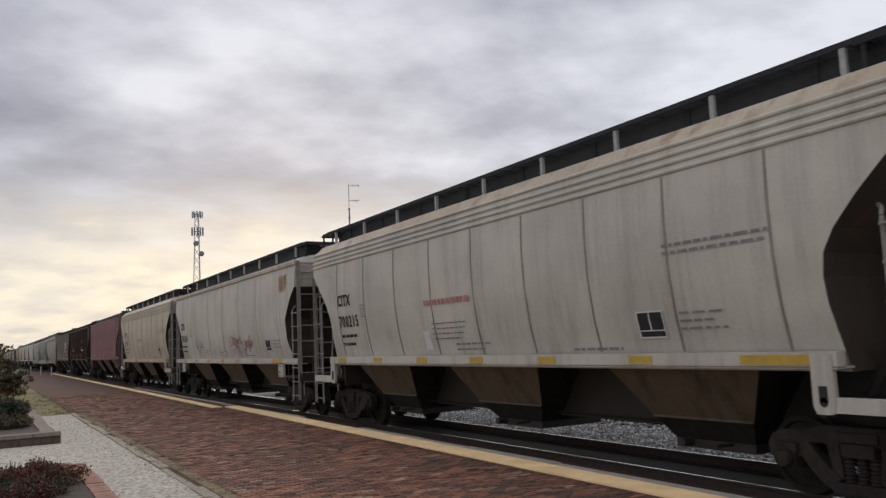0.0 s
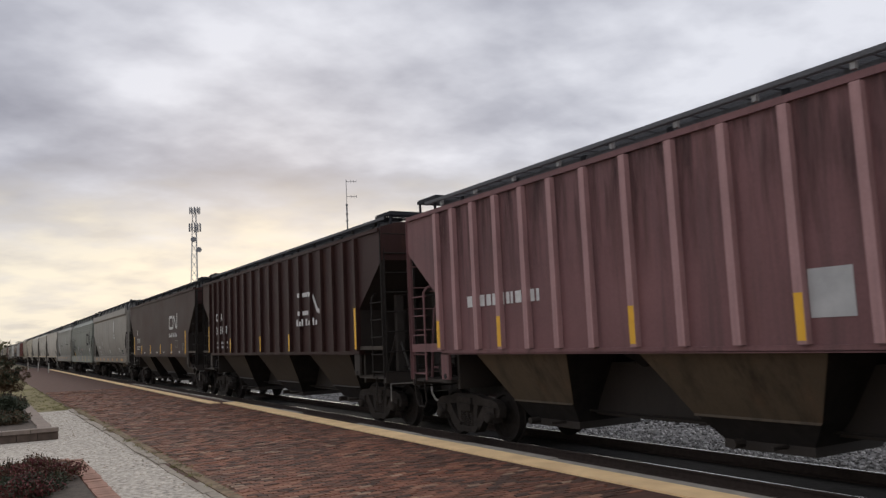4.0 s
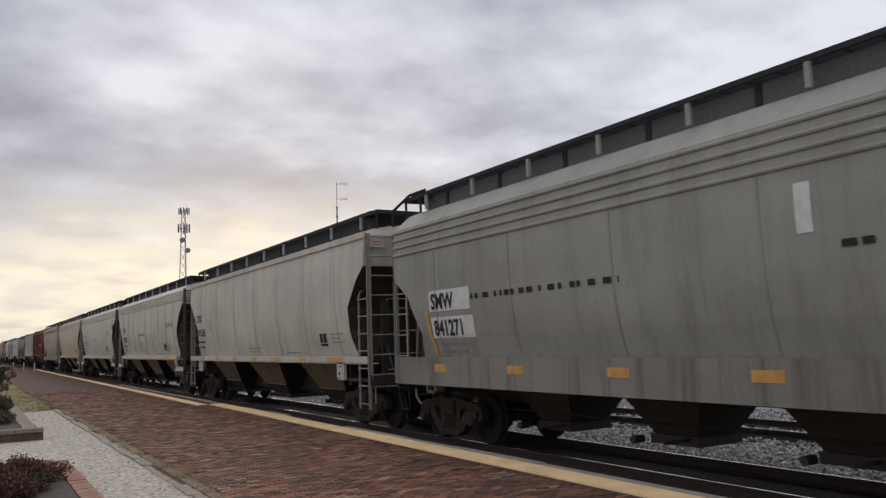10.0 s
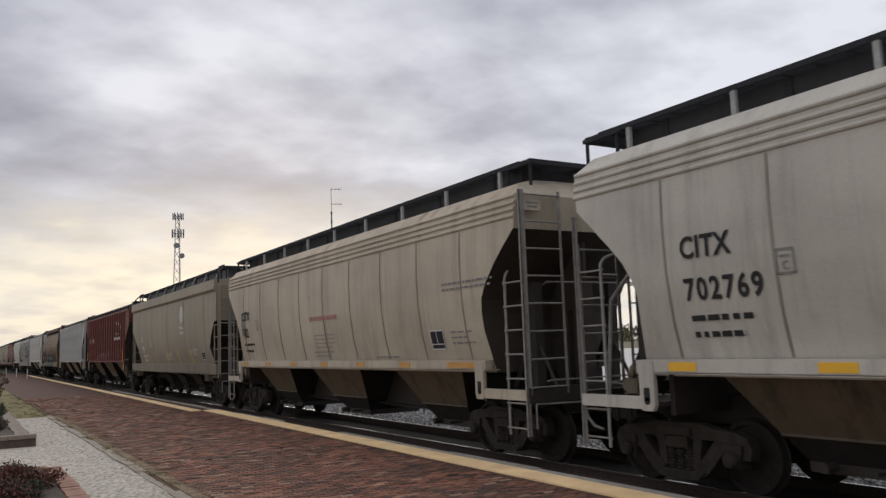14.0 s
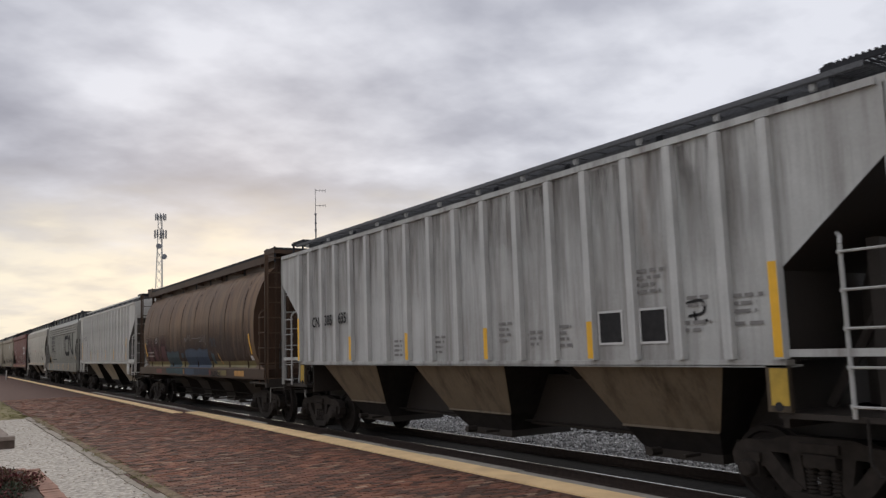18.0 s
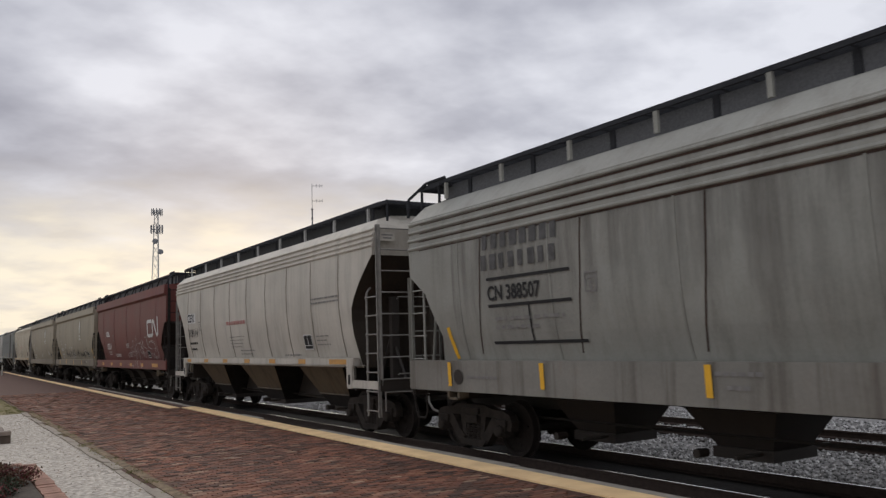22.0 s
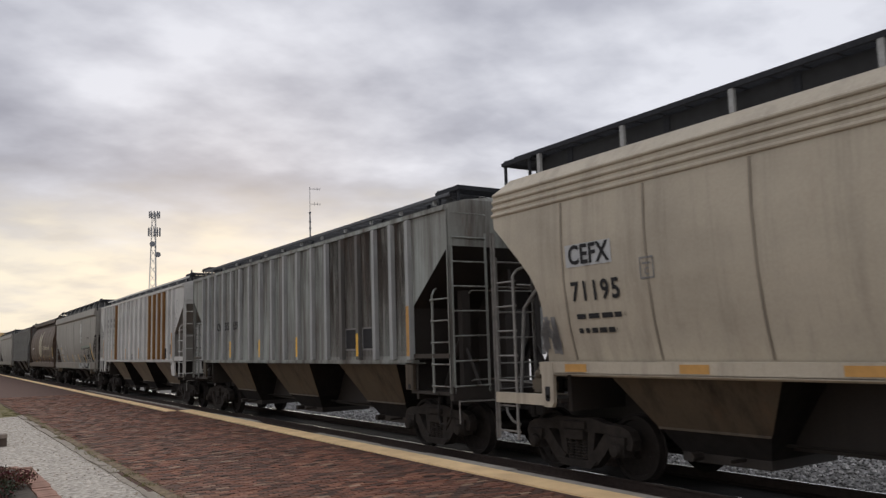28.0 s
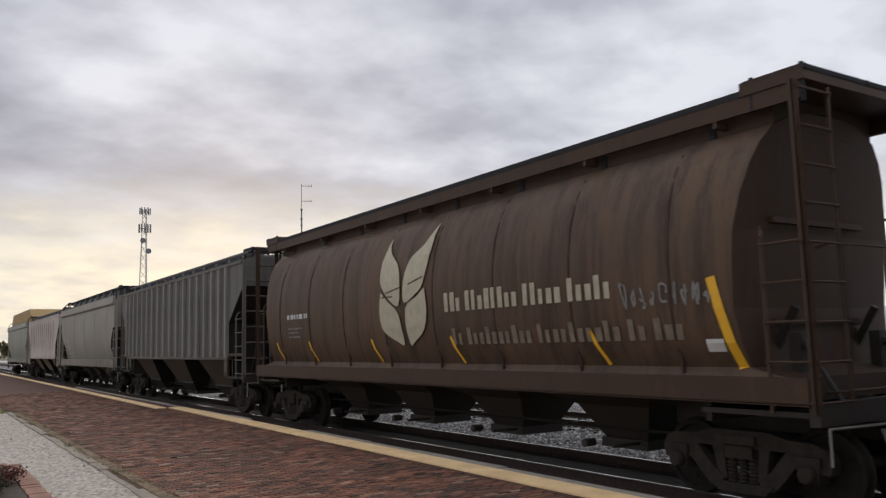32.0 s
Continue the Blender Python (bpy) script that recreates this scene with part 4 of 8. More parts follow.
                    box(bm, q - 0.03, q + 0.03, a + 0.01 if s < 0 else 0.9, -0.9 if s < 0 else b - 0.01, z - 0.34, z - 0.1)
        put("roof_skirt", shared(("roof_skirt", round(le, 2)), skirt), roof or p, c)
    # ridges or rim under the eaves
    for s in (-1, 1):
        for zr in d["ridges"]:
            def ridge(bm, s=s, zr=zr):
                y = s * (half_width(kind, zr) + 0.004)
                bar(bm, (-le + 0.06, y, zr), (le - 0.06, y, zr), 0.032, 8)
            put("roof_ridge", shared(("roof_ridge", kind, round(le, 2), s, zr), ridge, True), p, c)
        if "rim" in d:
            def rim(bm, s=s):
                a, b = d["rim"]
                w = half_width(kind, a)
                out = 0.10 if kind == "deep" else 0.05
                lo, hi = (s * (w + out), s * (w - 0.03))
                if kind == "deep":
                    prism_pts = [(s * (w - 0.02), a - 0.06), (s * (w + out), a + 0.05), (s * (w + out - 0.03), b), (s * (w - 0.05), b)]
                    ra, rb = [bm.verts.new((-le + 0.05, y, q)) for y, q in prism_pts], [bm.verts.new((le - 0.05, y, q)) for y, q in prism_pts]
                    for k in range(4):
                        bm.faces.new((ra[k], ra[(k + 1) % 4], rb[(k + 1) % 4], rb[k]))
                    bm.faces.new(ra)
                    bm.faces.new(rb)
                else:
                    box(bm, -le + 0.02, le - 0.02, min(lo, hi), max(lo, hi), a, b)
            put("roof_rim", shared(("roof_rim", kind, round(le, 2), s), rim), roof or p, c)
    # seams or ribs up the sides
    if d["seams"]:
        z0 = s1 + 0.02
        z1 = d["ridges"][0] - 0.05 if d["ridges"] else d["rim"][0] - 0.02 if "rim" in d else 4.3
        me = strip_mesh(kind, z0, z1, 0.010, 0.035, "panel_seam", 12)
        n = d["seams"]
        for s in (0, 180):
            for k in range(n):
                q = (le - 1.75) * (2 * k / (n - 1) - 1)
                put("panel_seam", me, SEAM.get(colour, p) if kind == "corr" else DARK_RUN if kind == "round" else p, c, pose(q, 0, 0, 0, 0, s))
    if d.get("ribs"):
        me = strip_mesh(kind, 1.74, 4.40, 0.095, 0.12, "rib", 1)
        n = d["ribs"]
        for s in (0, 180):
            for k in range(n):
                q = rib_x(k, le)
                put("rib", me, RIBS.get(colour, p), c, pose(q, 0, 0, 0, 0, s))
    # discharge hoppers
    n = d["bays"]
    span = 2 * (le - 2.35)
    top, wt = s0 + 0.10, min(1.44, half_width(kind, s0 + 0.1) - 0.02)
    step = span / n

    def chute(hi):
        levels = [(hi, wt, top), (hi - 0.55, 0.90, 0.80), (0.68, 0.68, 0.48)] if n == 3 else [(hi, wt, top), (hi * 0.52, 0.68, 1.00), (0.42, 0.40, 0.50)]

        def build(bm):
            rings = [[bm.verts.new((sx * a, sy * b, h)) for sx, sy in ((-1, -1), (1, -1), (1, 1), (-1, 1))] for a, b, h in levels]
            for a, b in zip(rings, rings[1:]):
                for k in range(4):
                    bm.faces.new((a[k], a[(k + 1) % 4], b[(k + 1) % 4], b[k]))
            bm.faces.new(rings[0])
            bm.faces.new(rings[-1])
        return build

    def side_sheet(hi, sgn):
        # painted plate over the shade-coloured hopper, with a turned-out foot
        def build(bm):
            rows = [(hi + 0.012, wt + 0.004, top), (hi - 0.535, 0.904, 0.81), (hi - 0.55, 0.92, 0.78)]
            outer, inner = ([[bm.verts.new((sx * a, sgn * (b + off), h)) for sx in (-1, 1)] for a, b, h in rows] for off in (0.008, 0.0))
            for g in (outer, inner):
                for a, b in zip(g, g[1:]):
                    bm.faces.new((a[0], a[1], b[1], b[0]))
            rim = [outer[0][0], outer[1][0], outer[2][0], outer[2][1], outer[1][1], outer[0][1]]
            back = [inner[0][0], inner[1][0], inner[2][0], inner[2][1], inner[1][1], inner[0][1]]
            for k in range(6):
                bm.faces.new((rim[k], rim[(k + 1) % 6], back[(k + 1) % 6], back[k]))
        return build

    def gate(bm):
        wg = 0.68 if n == 3 else 0.46
        box(bm, -wg, wg, -wg, wg, 0.36, 0.50)
        bar(bm, (-0.3, -0.98, 0.46), (-0.3, -0.78, 0.46), 0.06, 8)
        bar(bm, (0.3, -0.98, 0.46), (0.3, 0.98, 0.46), 0.025)
    grow = le / 8.1
    bays = [(-4.52 * grow, 1.40 * grow), (-0.05, 1.53 * grow), (4.48 * grow, 1.40 * grow)] if n == 3 else [(-span / 2 + step * (k + 0.5), step * 0.5 - 0.02) for k in range(n)]
    for q, hi in bays:
        # three-bay hoppers are near-black all over, for the shade they lie in
        h = put("hopper", shared(("hopper", kind, round(hi, 3)), chute(hi)), HOPPER_SHADE if n == 3 else UNDER_DARK, c, (q, 0, 0))
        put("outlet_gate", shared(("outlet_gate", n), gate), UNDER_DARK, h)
        if n == 3:
            for sgn in (-1, 1):
                put("side_sheet", shared(("side_sheet", kind, round(hi, 3), sgn), side_sheet(hi, sgn)), under, h)
    if n == 3:
        for (q, hi), (q2, hi2) in zip(bays, bays[1:]):
            a, b = q + hi + 0.01, q2 - hi2 - 0.01
            # dark wedge added between two chutes to block the light from beyond
            put("saddle_sheet", shared(("saddle_sheet", kind, round(a, 2), round(b, 2)), lambda bm, a=a, b=b: prism(bm, [(a, top - 0.02), (b, top - 0.02), ((a + b) / 2, 1.40)], -0.55, 0.55)), HOPPER_SHADE, c)

    def rigging(bm):
        bar(bm, (-le + 2.4, -0.5, 0.66), (le - 2.4, -0.5, 0.66), 0.022)
        bar(bm, (-le + 2.0, 0.55, 0.9), (le - 2.0, 0.55, 0.9), 0.03)
        lathe(bm, [(0.02, -0.45), (0.16, -0.40), (0.16, 0.40), (0.02, 0.45)], 12, "x", (-le + 0.75, 0.45, 1.42))
    put("brake_rigging", shared(("brake_rigging", round(le, 2)), rigging), STEEL, c)

    def brake_wheel(bm):
        for k in range(14):
            a, b = 2 * math.pi * k / 14, 2 * math.pi * (k + 1) / 14
            bar(bm, (0, 0.26 * math.cos(a), 0.26 * math.sin(a)), (0, 0.26 * math.cos(b), 0.26 * math.sin(b)), 0.018, 5)
        for k in range(3):
            a = 2 * math.pi * k / 3
            bar(bm, (0, 0, 0), (0, 0.26 * math.cos(a), 0.26 * math.sin(a)), 0.014, 5)
    put("brake_wheel", shared("brake_wheel", brake_wheel), STEEL, c, (-le - 0.02, 0.35, 2.35))
    if kind in ("rib", "flat"):
        def deck(bm):
            box(bm, -0.62, 0.66, -1.58, -1.50, *((1.70, 1.86) if colour in ("white", "pink") else (1.76, 1.84)))

        def hole(bm):
            lathe(bm, [(0.05, -1.608), (0.05, -1.598)], 12, "y", (-0.16 if colour == "white" else 0.0, 0, 1.58 if colour == "white" else 1.23))

        def reservoir(bm):
            lathe(bm, [(0.05, -0.40), (0.18, -0.36), (0.22, -0.28), (0.22, 0.28), (0.18, 0.36), (0.05, 0.40)], 16, "y", (0, -0.62, 2.18))
        for e in (-1, 1):
            j = put("jacking_bracket", shared(("jacking_pad", e, colour == "white"), lambda bm, e=e: prism(bm, [(e * -0.30, 1.66), (e * 0.26, 1.66), (e * 0.26, 1.16), (e * -0.08, 1.16)], -1.60, -1.54) if colour == "white" else prism(bm, [(-0.14, 1.66), (0.14, 1.66), (0.14, 1.17), (-0.14, 1.17)], -1.60, -1.54)), p if colour in ("white", "pink", "red") else UNDER_DARK if colour == "brown" else UNDER, c, (e * (le - 1.38), 0, 0))
            put("slot", shared(("jack_hole", colour == "white"), hole), MARK_DARK, j)
            put("end_step", shared(("end_deck", colour in ("white", "pink")), deck), p if colour in ("white", "pink", "silver") else ENDS, c, (e * (le - 0.64), 0, 0))
            if e < 0:
                put("air_reservoir", shared("air_reservoir", reservoir, True), slope or UNDER_DARK, c, (e * (le - 0.72), 0, 0))
    if kind in ("deep", "deepcorr"):
        def socket(bm):
            box(bm, -0.19, 0.19, -1.60, -1.40, 0.98, 1.02)
            box(bm, -0.19, 0.19, -1.60, -1.40, 1.17, 1.21)
            box(bm, -0.19, -0.13, -1.60, -1.40, 0.98, 1.24)
            box(bm, 0.13, 0.19, -1.60, -1.40, 0.98, 1.24)
        for e in (-1, 1):
            put("jacking_bracket", shared("jacking_socket", socket), UNDER_PALE, c, (e * (le - 1.45), 0, 0))
    if kind == "smooth":
        def pad(bm):
            prism(bm, [(-0.20, 1.53), (0.20, 1.53), (0.20, 1.12), (-0.16, 1.12), (-0.20, 1.20)], -1.60, -1.52)

        def pad_hole(bm):
            lathe(bm, [(0.045, -1.608), (0.045, -1.598)], 12, "y", (-0.05, 0, 1.26))
            box(bm, -0.12, 0.10, -1.606, -1.598, 1.42, 1.44)
            box(bm, -0.12, 0.06, -1.606, -1.598, 1.15, 1.17)
        for e in (-1, 1):
            k = put("jacking_bracket", shared("jacking_block", pad), p, c, pose(e * (le - 1.52), 0, 0))
            put("slot", shared("jacking_block_slot", pad_hole), MARK_DARK, k)
    if kind == "corr":
        def bracket(bm):
            pts = [(-0.13, 1.68), (0.13, 1.68), (0.13, 1.12), (0.09, 1.04), (-0.09, 1.04), (-0.13, 1.12)]
            prism(bm, pts, -1.61, -1.55)

        def step_(bm):
            box(bm, -0.62, 0.62, -1.60, -1.50, 1.06, 1.22)
        def slot(bm):
            lathe(bm, [(0.05, -1.618), (0.05, -1.608)], 12, "y", (0, 0, 1.17))
            box(bm, -0.05, 0.05, -1.618, -1.608, 1.17, 1.34)
        for e in (-1, 1):
            k = put("jacking_bracket", shared("jacking_bracket", bracket), p, c, (e * (le - 1.28), 0, 0))
            put("slot", shared("slot", slot), MARK_DARK, k)
            put("end_step", shared("end_step", step_), p, c, (e * (le - 0.6), 0, 0))
    CARS.append((c, x))
    return c


CARS = []


def rail_mark(c, kind, x, mark, number, mat, z=2.95, size=0.275, drop=0.52):
    """Reporting mark and number near the rear end, with the small load lines under them."""
    lettering(c, mark, x, z, size, mat, kind, 1.05)
    lettering(c, number, x, z - drop, size, mat, kind, 1.22)
    text_bars(c, mat, kind, x + 0.05, z - drop - 0.26, 0.95, 1, 0.07, 0.1, 0.3, len(number) + int(x * 10) % 7)
    text_bars(c, mat, kind, x + 0.05, z - drop - 0.46, 0.75, 1, 0.07, 0.1, 0.3, len(mark) + 3)


def rib_places(c):
    return [o.location.x for o in c.children if o.name.startswith("rib") and abs(o.rotation_euler.z) < 1]


def worm_mark(c, kind, x, z, h, w, mat):
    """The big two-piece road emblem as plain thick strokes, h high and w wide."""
    s = min(h * 0.19, w * 0.10)
    at = lambda pts: [(x + a * w, z + s / 2 + b * (h - s)) for a, b in pts]
    left = at([(0.39, 1.0), (0.10, 1.0), (0.04, 0.92), (0.04, 0.08), (0.10, 0.0), (0.42, 0.0)])
    right = at([(0.42, 0.0), (0.50, 0.08), (0.50, 0.88), (0.56, 1.0), (0.64, 0.92), (0.82, 0.10), (0.90, 0.0), (0.96, 0.10), (0.96, 1.16)])
    for pts in (left, right):
        fine = [pts[0]]
        for (a, b), (p, q) in zip(pts, pts[1:]):
            m = max(1, int(math.hypot(p - a, q - b) / (0.14 if kind != "rib" else 0.04)))
            fine += [(a + (p - a) * k / m, b + (q - b) * k / m) for k in range(1, m + 1)]
        polys = stroke(fine, s)
        if kind != "rib":
            add_decal(c, "emblem", mat, kind, polys)
            continue
        # the paint runs on over the ribs
        at_rib = lambda poly: any(abs(sum(p[0] for p in poly) / 4 - q) < 0.08 for q in rib_places(c))
        add_decal(c, "emblem", mat, kind, [q for q in polys if not at_rib(q)])
        add_decal(c, "emblem", mat, kind, [q for q in polys if at_rib(q)], 0.099)


def scribble(c, kind, x, z, w, h, n, width, mat, seed, name="graffiti"):
    """A loose sprayed tag."""
    r = random.Random(seed)
    polys = []
    for k in range(n):
        q = x + w * (k + 0.2) / n
        pts = [(q + r.uniform(-0.3, 0.4) * w / n, z + r.uniform(0.0, 1.0) * h) for _ in range(5)]
        polys += stroke(curve_points(pts, 4), width)
    add_decal(c, name, mat, kind, polys, 0.012 + 0.001 * (seed % 4))


def sill_tapes(c, kind, le, mat, n=6, long_front=True):
    """Reflective tape pieces along the side sill."""
    s0, s1, sy = TYPES[kind]["sill"]
    z0, z1 = (s0 + 0.03, s1 - 0.03) if kind in ("corr", "smooth") else (s1 - 0.27, s1 - 0.13)

    def short(bm):
        box(bm, -0.22, 0.22, -sy - 0.008, -sy + 0.01, z0, z1)

    def long_(bm):
        box(bm, -0.48, 0.48, -sy - 0.008, -sy + 0.01, z0, z1)
    for k in range(n):
        put("reflector", shared(("sill_reflector", kind), short), mat, c, ((le - 1.9) * (2 * k / n - 1), 0, 0))
    if long_front:
        put("reflector", shared(("long_reflector", kind), long_), mat, c, (le - 1.85, 0, 0))


def lean_tape(c, kind, x0, z0, x1, z1, mat=None, w=0.10, lift=0.014):
    add_decal(c, "reflector", mat or YELLOW, kind, stroke([(x0 + (x1 - x0) * k / 3, z0 + (z1 - z0) * k / 3) for k in range(4)], w), lift)


def short_tapes(c, kind, xs, z0, z1, mat=None, w=0.10):
    if kind != "rib":
        return reflectors(c, kind, mat or YELLOW, xs, z0, z1, w)
    # on ribbed cars the tapes are stuck to the nearest rib
    for x in xs:
        q = min(rib_places(c), key=lambda q: abs(q - x))
        add_decal(c, "reflector", mat or YELLOW, kind, tape(q - 0.055, q + 0.055, z0, z1, 2), 0.098)


def lease_car(kind, colour, x, le, mark, number, label, tape_mat=None, mark_x=-6.3, panel_x=4.1, red_x=-1.9, z=2.95):
    """Pale leasing-company car with black stencils, a data panel and sill tapes."""
    c = hopper_car(kind, colour, x, le, label)
    rail_mark(c, kind, mark_x, mark, number, MARK_DARK, z)
    plate_c(c, kind, mark_x + (1.75 if kind == "smooth" else 1.35), z - 0.32, MARK_GREY)
    sill_tapes(c, kind, le, tape_mat or ORANGE)
    data_panel(c, kind, panel_x, 1.90, 0.5, 0.37)
    text_bars(c, MARK_GREY, kind, panel_x + 0.78, 2.2, 0.75, 3, 0.03, 0.10, 0.3, 5)
    text_bars(c, MARK_GREY, kind, -0.9, 1.90, 1.2, 2, 0.03, 0.10, 0.2, 6)
    if kind == "corr":
        text_bars(c, MARK_GREY, kind, panel_x + 0.65, 3.08, 1.7, 2, 0.04, 0.10, 0.1, 7)
        text_bars(c, MARK_RED, kind, red_x, 2.70, 1.75, 1, 0.11, 0.1, 0.15, 8)
        text_bars(c, MARK_GREY, kind, red_x + 0.2, 2.32, 1.3, 4, 0.025, 0.10, 0.2, 9)
    text_bars(c, MARK_GREY, kind, 2.6, 1.75, 1.1, 1, 0.04, 0.1, 0.1, 10)
    return c


def road_car(x, le, colour, number, label, mat=None, tapes=ORANGE, panel_x=5.35, ex=2.74):
    """Deep-silled road car with a round sunburst-like emblem of bars."""
    c = hopper_car("deep", colour, x, le, label)
    mat = mat or MARK_LIGHT
    rail_mark(c, "deep", -5.6, "IC", number, mat, 2.64, 0.24, 0.47)
    plate_c(c, "deep", -3.6, 2.36, mat)
    for k in range(11):
        z, w = 3.19 + 0.070 * k, 0.31 * math.sin(math.pi * (k + 1.4) / 12.8)
        add_decal(c, "emblem_bar", mat, "deep", [quad(ex - w, ex + w, z, z + 0.045)])
    add_decal(c, "emblem_bar", mat, "deep", tape(ex - 0.06, ex + 0.06, 3.3, 3.72, 2), 0.017)
    add_decal(c, "emblem_bar", mat, "deep", [[(ex + 0.11 * math.cos(a), 3.82 + 0.10 * math.sin(a)) for a in (0.785 * q for q in range(8))]], 0.017)
    for zz in (2.98, 2.78):
        word_shapes(c, "deep", mat, ex - 0.33, zz, 0.16, (8,) if zz > 2.9 else (7,), 0.66, 12)
    if panel_x:
        data_panel(c, "deep", panel_x, 1.74, 0.5, 0.30)
    add_decal(c, "stencil_frame", mat, "deep", stroke([(-0.4, 1.78), (0.45, 1.78), (0.45, 2.02), (-0.4, 2.02), (-0.4, 1.78)], 0.022))
    text_bars(c, mat, "deep", -0.32, 1.94, 0.7, 2, 0.03, 0.08, 0.1, 13)
    text_bars(c, mat, "deep", 4.2, 2.12, 0.7, 3, 0.03, 0.09, 0.3, 14)
    if tapes:
        sill_tapes(c, "deep", le, tapes, 6)
    return c


def ribbed_car(x, le, colour, label, under=None, roof=None, ladder=None, slope=None):
    return hopper_car("rib", colour, x, le, label, under=under, roof=roof, ladder=ladder, slope=slope)


def patch(c, kind, mat, x0, x1, z0, z1, name="repaint_patch"):
    add_decal(c, name, mat, kind, tape(x0, x1, z0, z1, 4), 0.008)


def blotch(c, kind, mat, x0, x1, z0, z1, seed, name="graffiti"):
    """A rounded, uneven painted patch."""
    r = random.Random(seed)
    cx, cz = (x0 + x1) / 2, (z0 + z1) / 2
    ring = [(cx + (x1 - x0) / 2 * math.cos(a) * r.uniform(0.75, 1.05), cz + (z1 - z0) / 2 * math.sin(a) * r.uniform(0.75, 1.05)) for a in (2 * math.pi * k / 10 for k in range(10))]
    line = curve_points(ring + [ring[0]], 4)
    add_decal(c, name, mat, kind, [[(cx, cz), a, b] for a, b in zip(line, line[1:])], 0.010)


def eave_film(c, kind, half, z0, z1):
    """Rusty film along the edge of the roof."""
    add_decal(c, "rust_stain", EAVE, kind, [quad(-half + 0.5 * k, -half + 0.5 * (k + 1), z0 + (z1 - z0) * j / 3, z0 + (z1 - z0) * (j + 1) / 3) for k in range(int(half * 4)) for j in range(3)], 0.006)


def streak_panels(c, le, ks, z0, z1, film):
    """Streaks on the sheets between the ribs of a ribbed car."""
    for k in ks:
        add_decal(c, "dirt_streak", film, "rib", [quad(rib_x(k, le) + 0.045, rib_x(k + 1, le) - 0.045, z0, z1)], 0.005)


def rust_runs(c, kind, xs, z0, z1, w, mat=None):
    """Rust stains that run down beside ribs or seams, as thin trickles of uneven length."""
    r = random.Random(len(xs))
    for x in xs:
        polys = []
        for k in range(7):
            q, a = x + w * (k / 6 - 0.5) + r.uniform(-0.1, 0.1) * w, z1 - (z1 - z0) * 0.25 * r.random() ** 2
            b = z0 + (a - z0) * r.random() ** 2 * 0.7
            pts = [(q + 0.012 * math.sin(k + 2.1 * j), a - (a - b) * j / 5) for j in range(6)]
            for (p, u), f in zip(zip(pts, pts[1:]), (1.0, 0.9, 0.75, 0.55, 0.3)):
                polys += stroke([p, u], w * 0.20 * f * r.uniform(0.7, 1.3))
        add_decal(c, "rust_stain", mat or RUST_RUN, kind, polys, 0.006)


def word_shapes(c, kind, mat, x, z, h, counts, width, seed=1, capitals=False, lift=0.014):
    """Words that carry a name, as plain letter-sized bars: counts letters to each word over the whole width."""
    r = random.Random(seed)
    step = width / (sum(counts) + 0.55 * (len(counts) - 1))
    q, polys = x, []
    for n in counts:
        for k in range(n):
            tall = h if capitals or k == 0 or r.random() < 0.22 else h * 0.68
            polys.append(quad(q + 0.08 * step, q + r.uniform(0.55, 0.82) * step, z, z + tall))
            q += step
        q += 0.55 * step
    return tagged(add_decal(c, "name_shape", mat, kind, polys, lift), kind="stuff")


def oval(x, z, a, b, n=12):
    """An oval outline about (x, z)."""
    return [(x + a * math.cos(2 * math.pi * k / n), z + b * math.sin(2 * math.pi * k / n)) for k in range(n)]


def sprayed(c, kind, mat, lines, w, lift=0.014, name="graffiti", steps=4):
    """Sprayed lines through the given points."""
    add_decal(c, name, mat, kind, [q for pts in lines for q in stroke(curve_points(pts, steps) if len(pts) > 2 else pts, w)], lift)


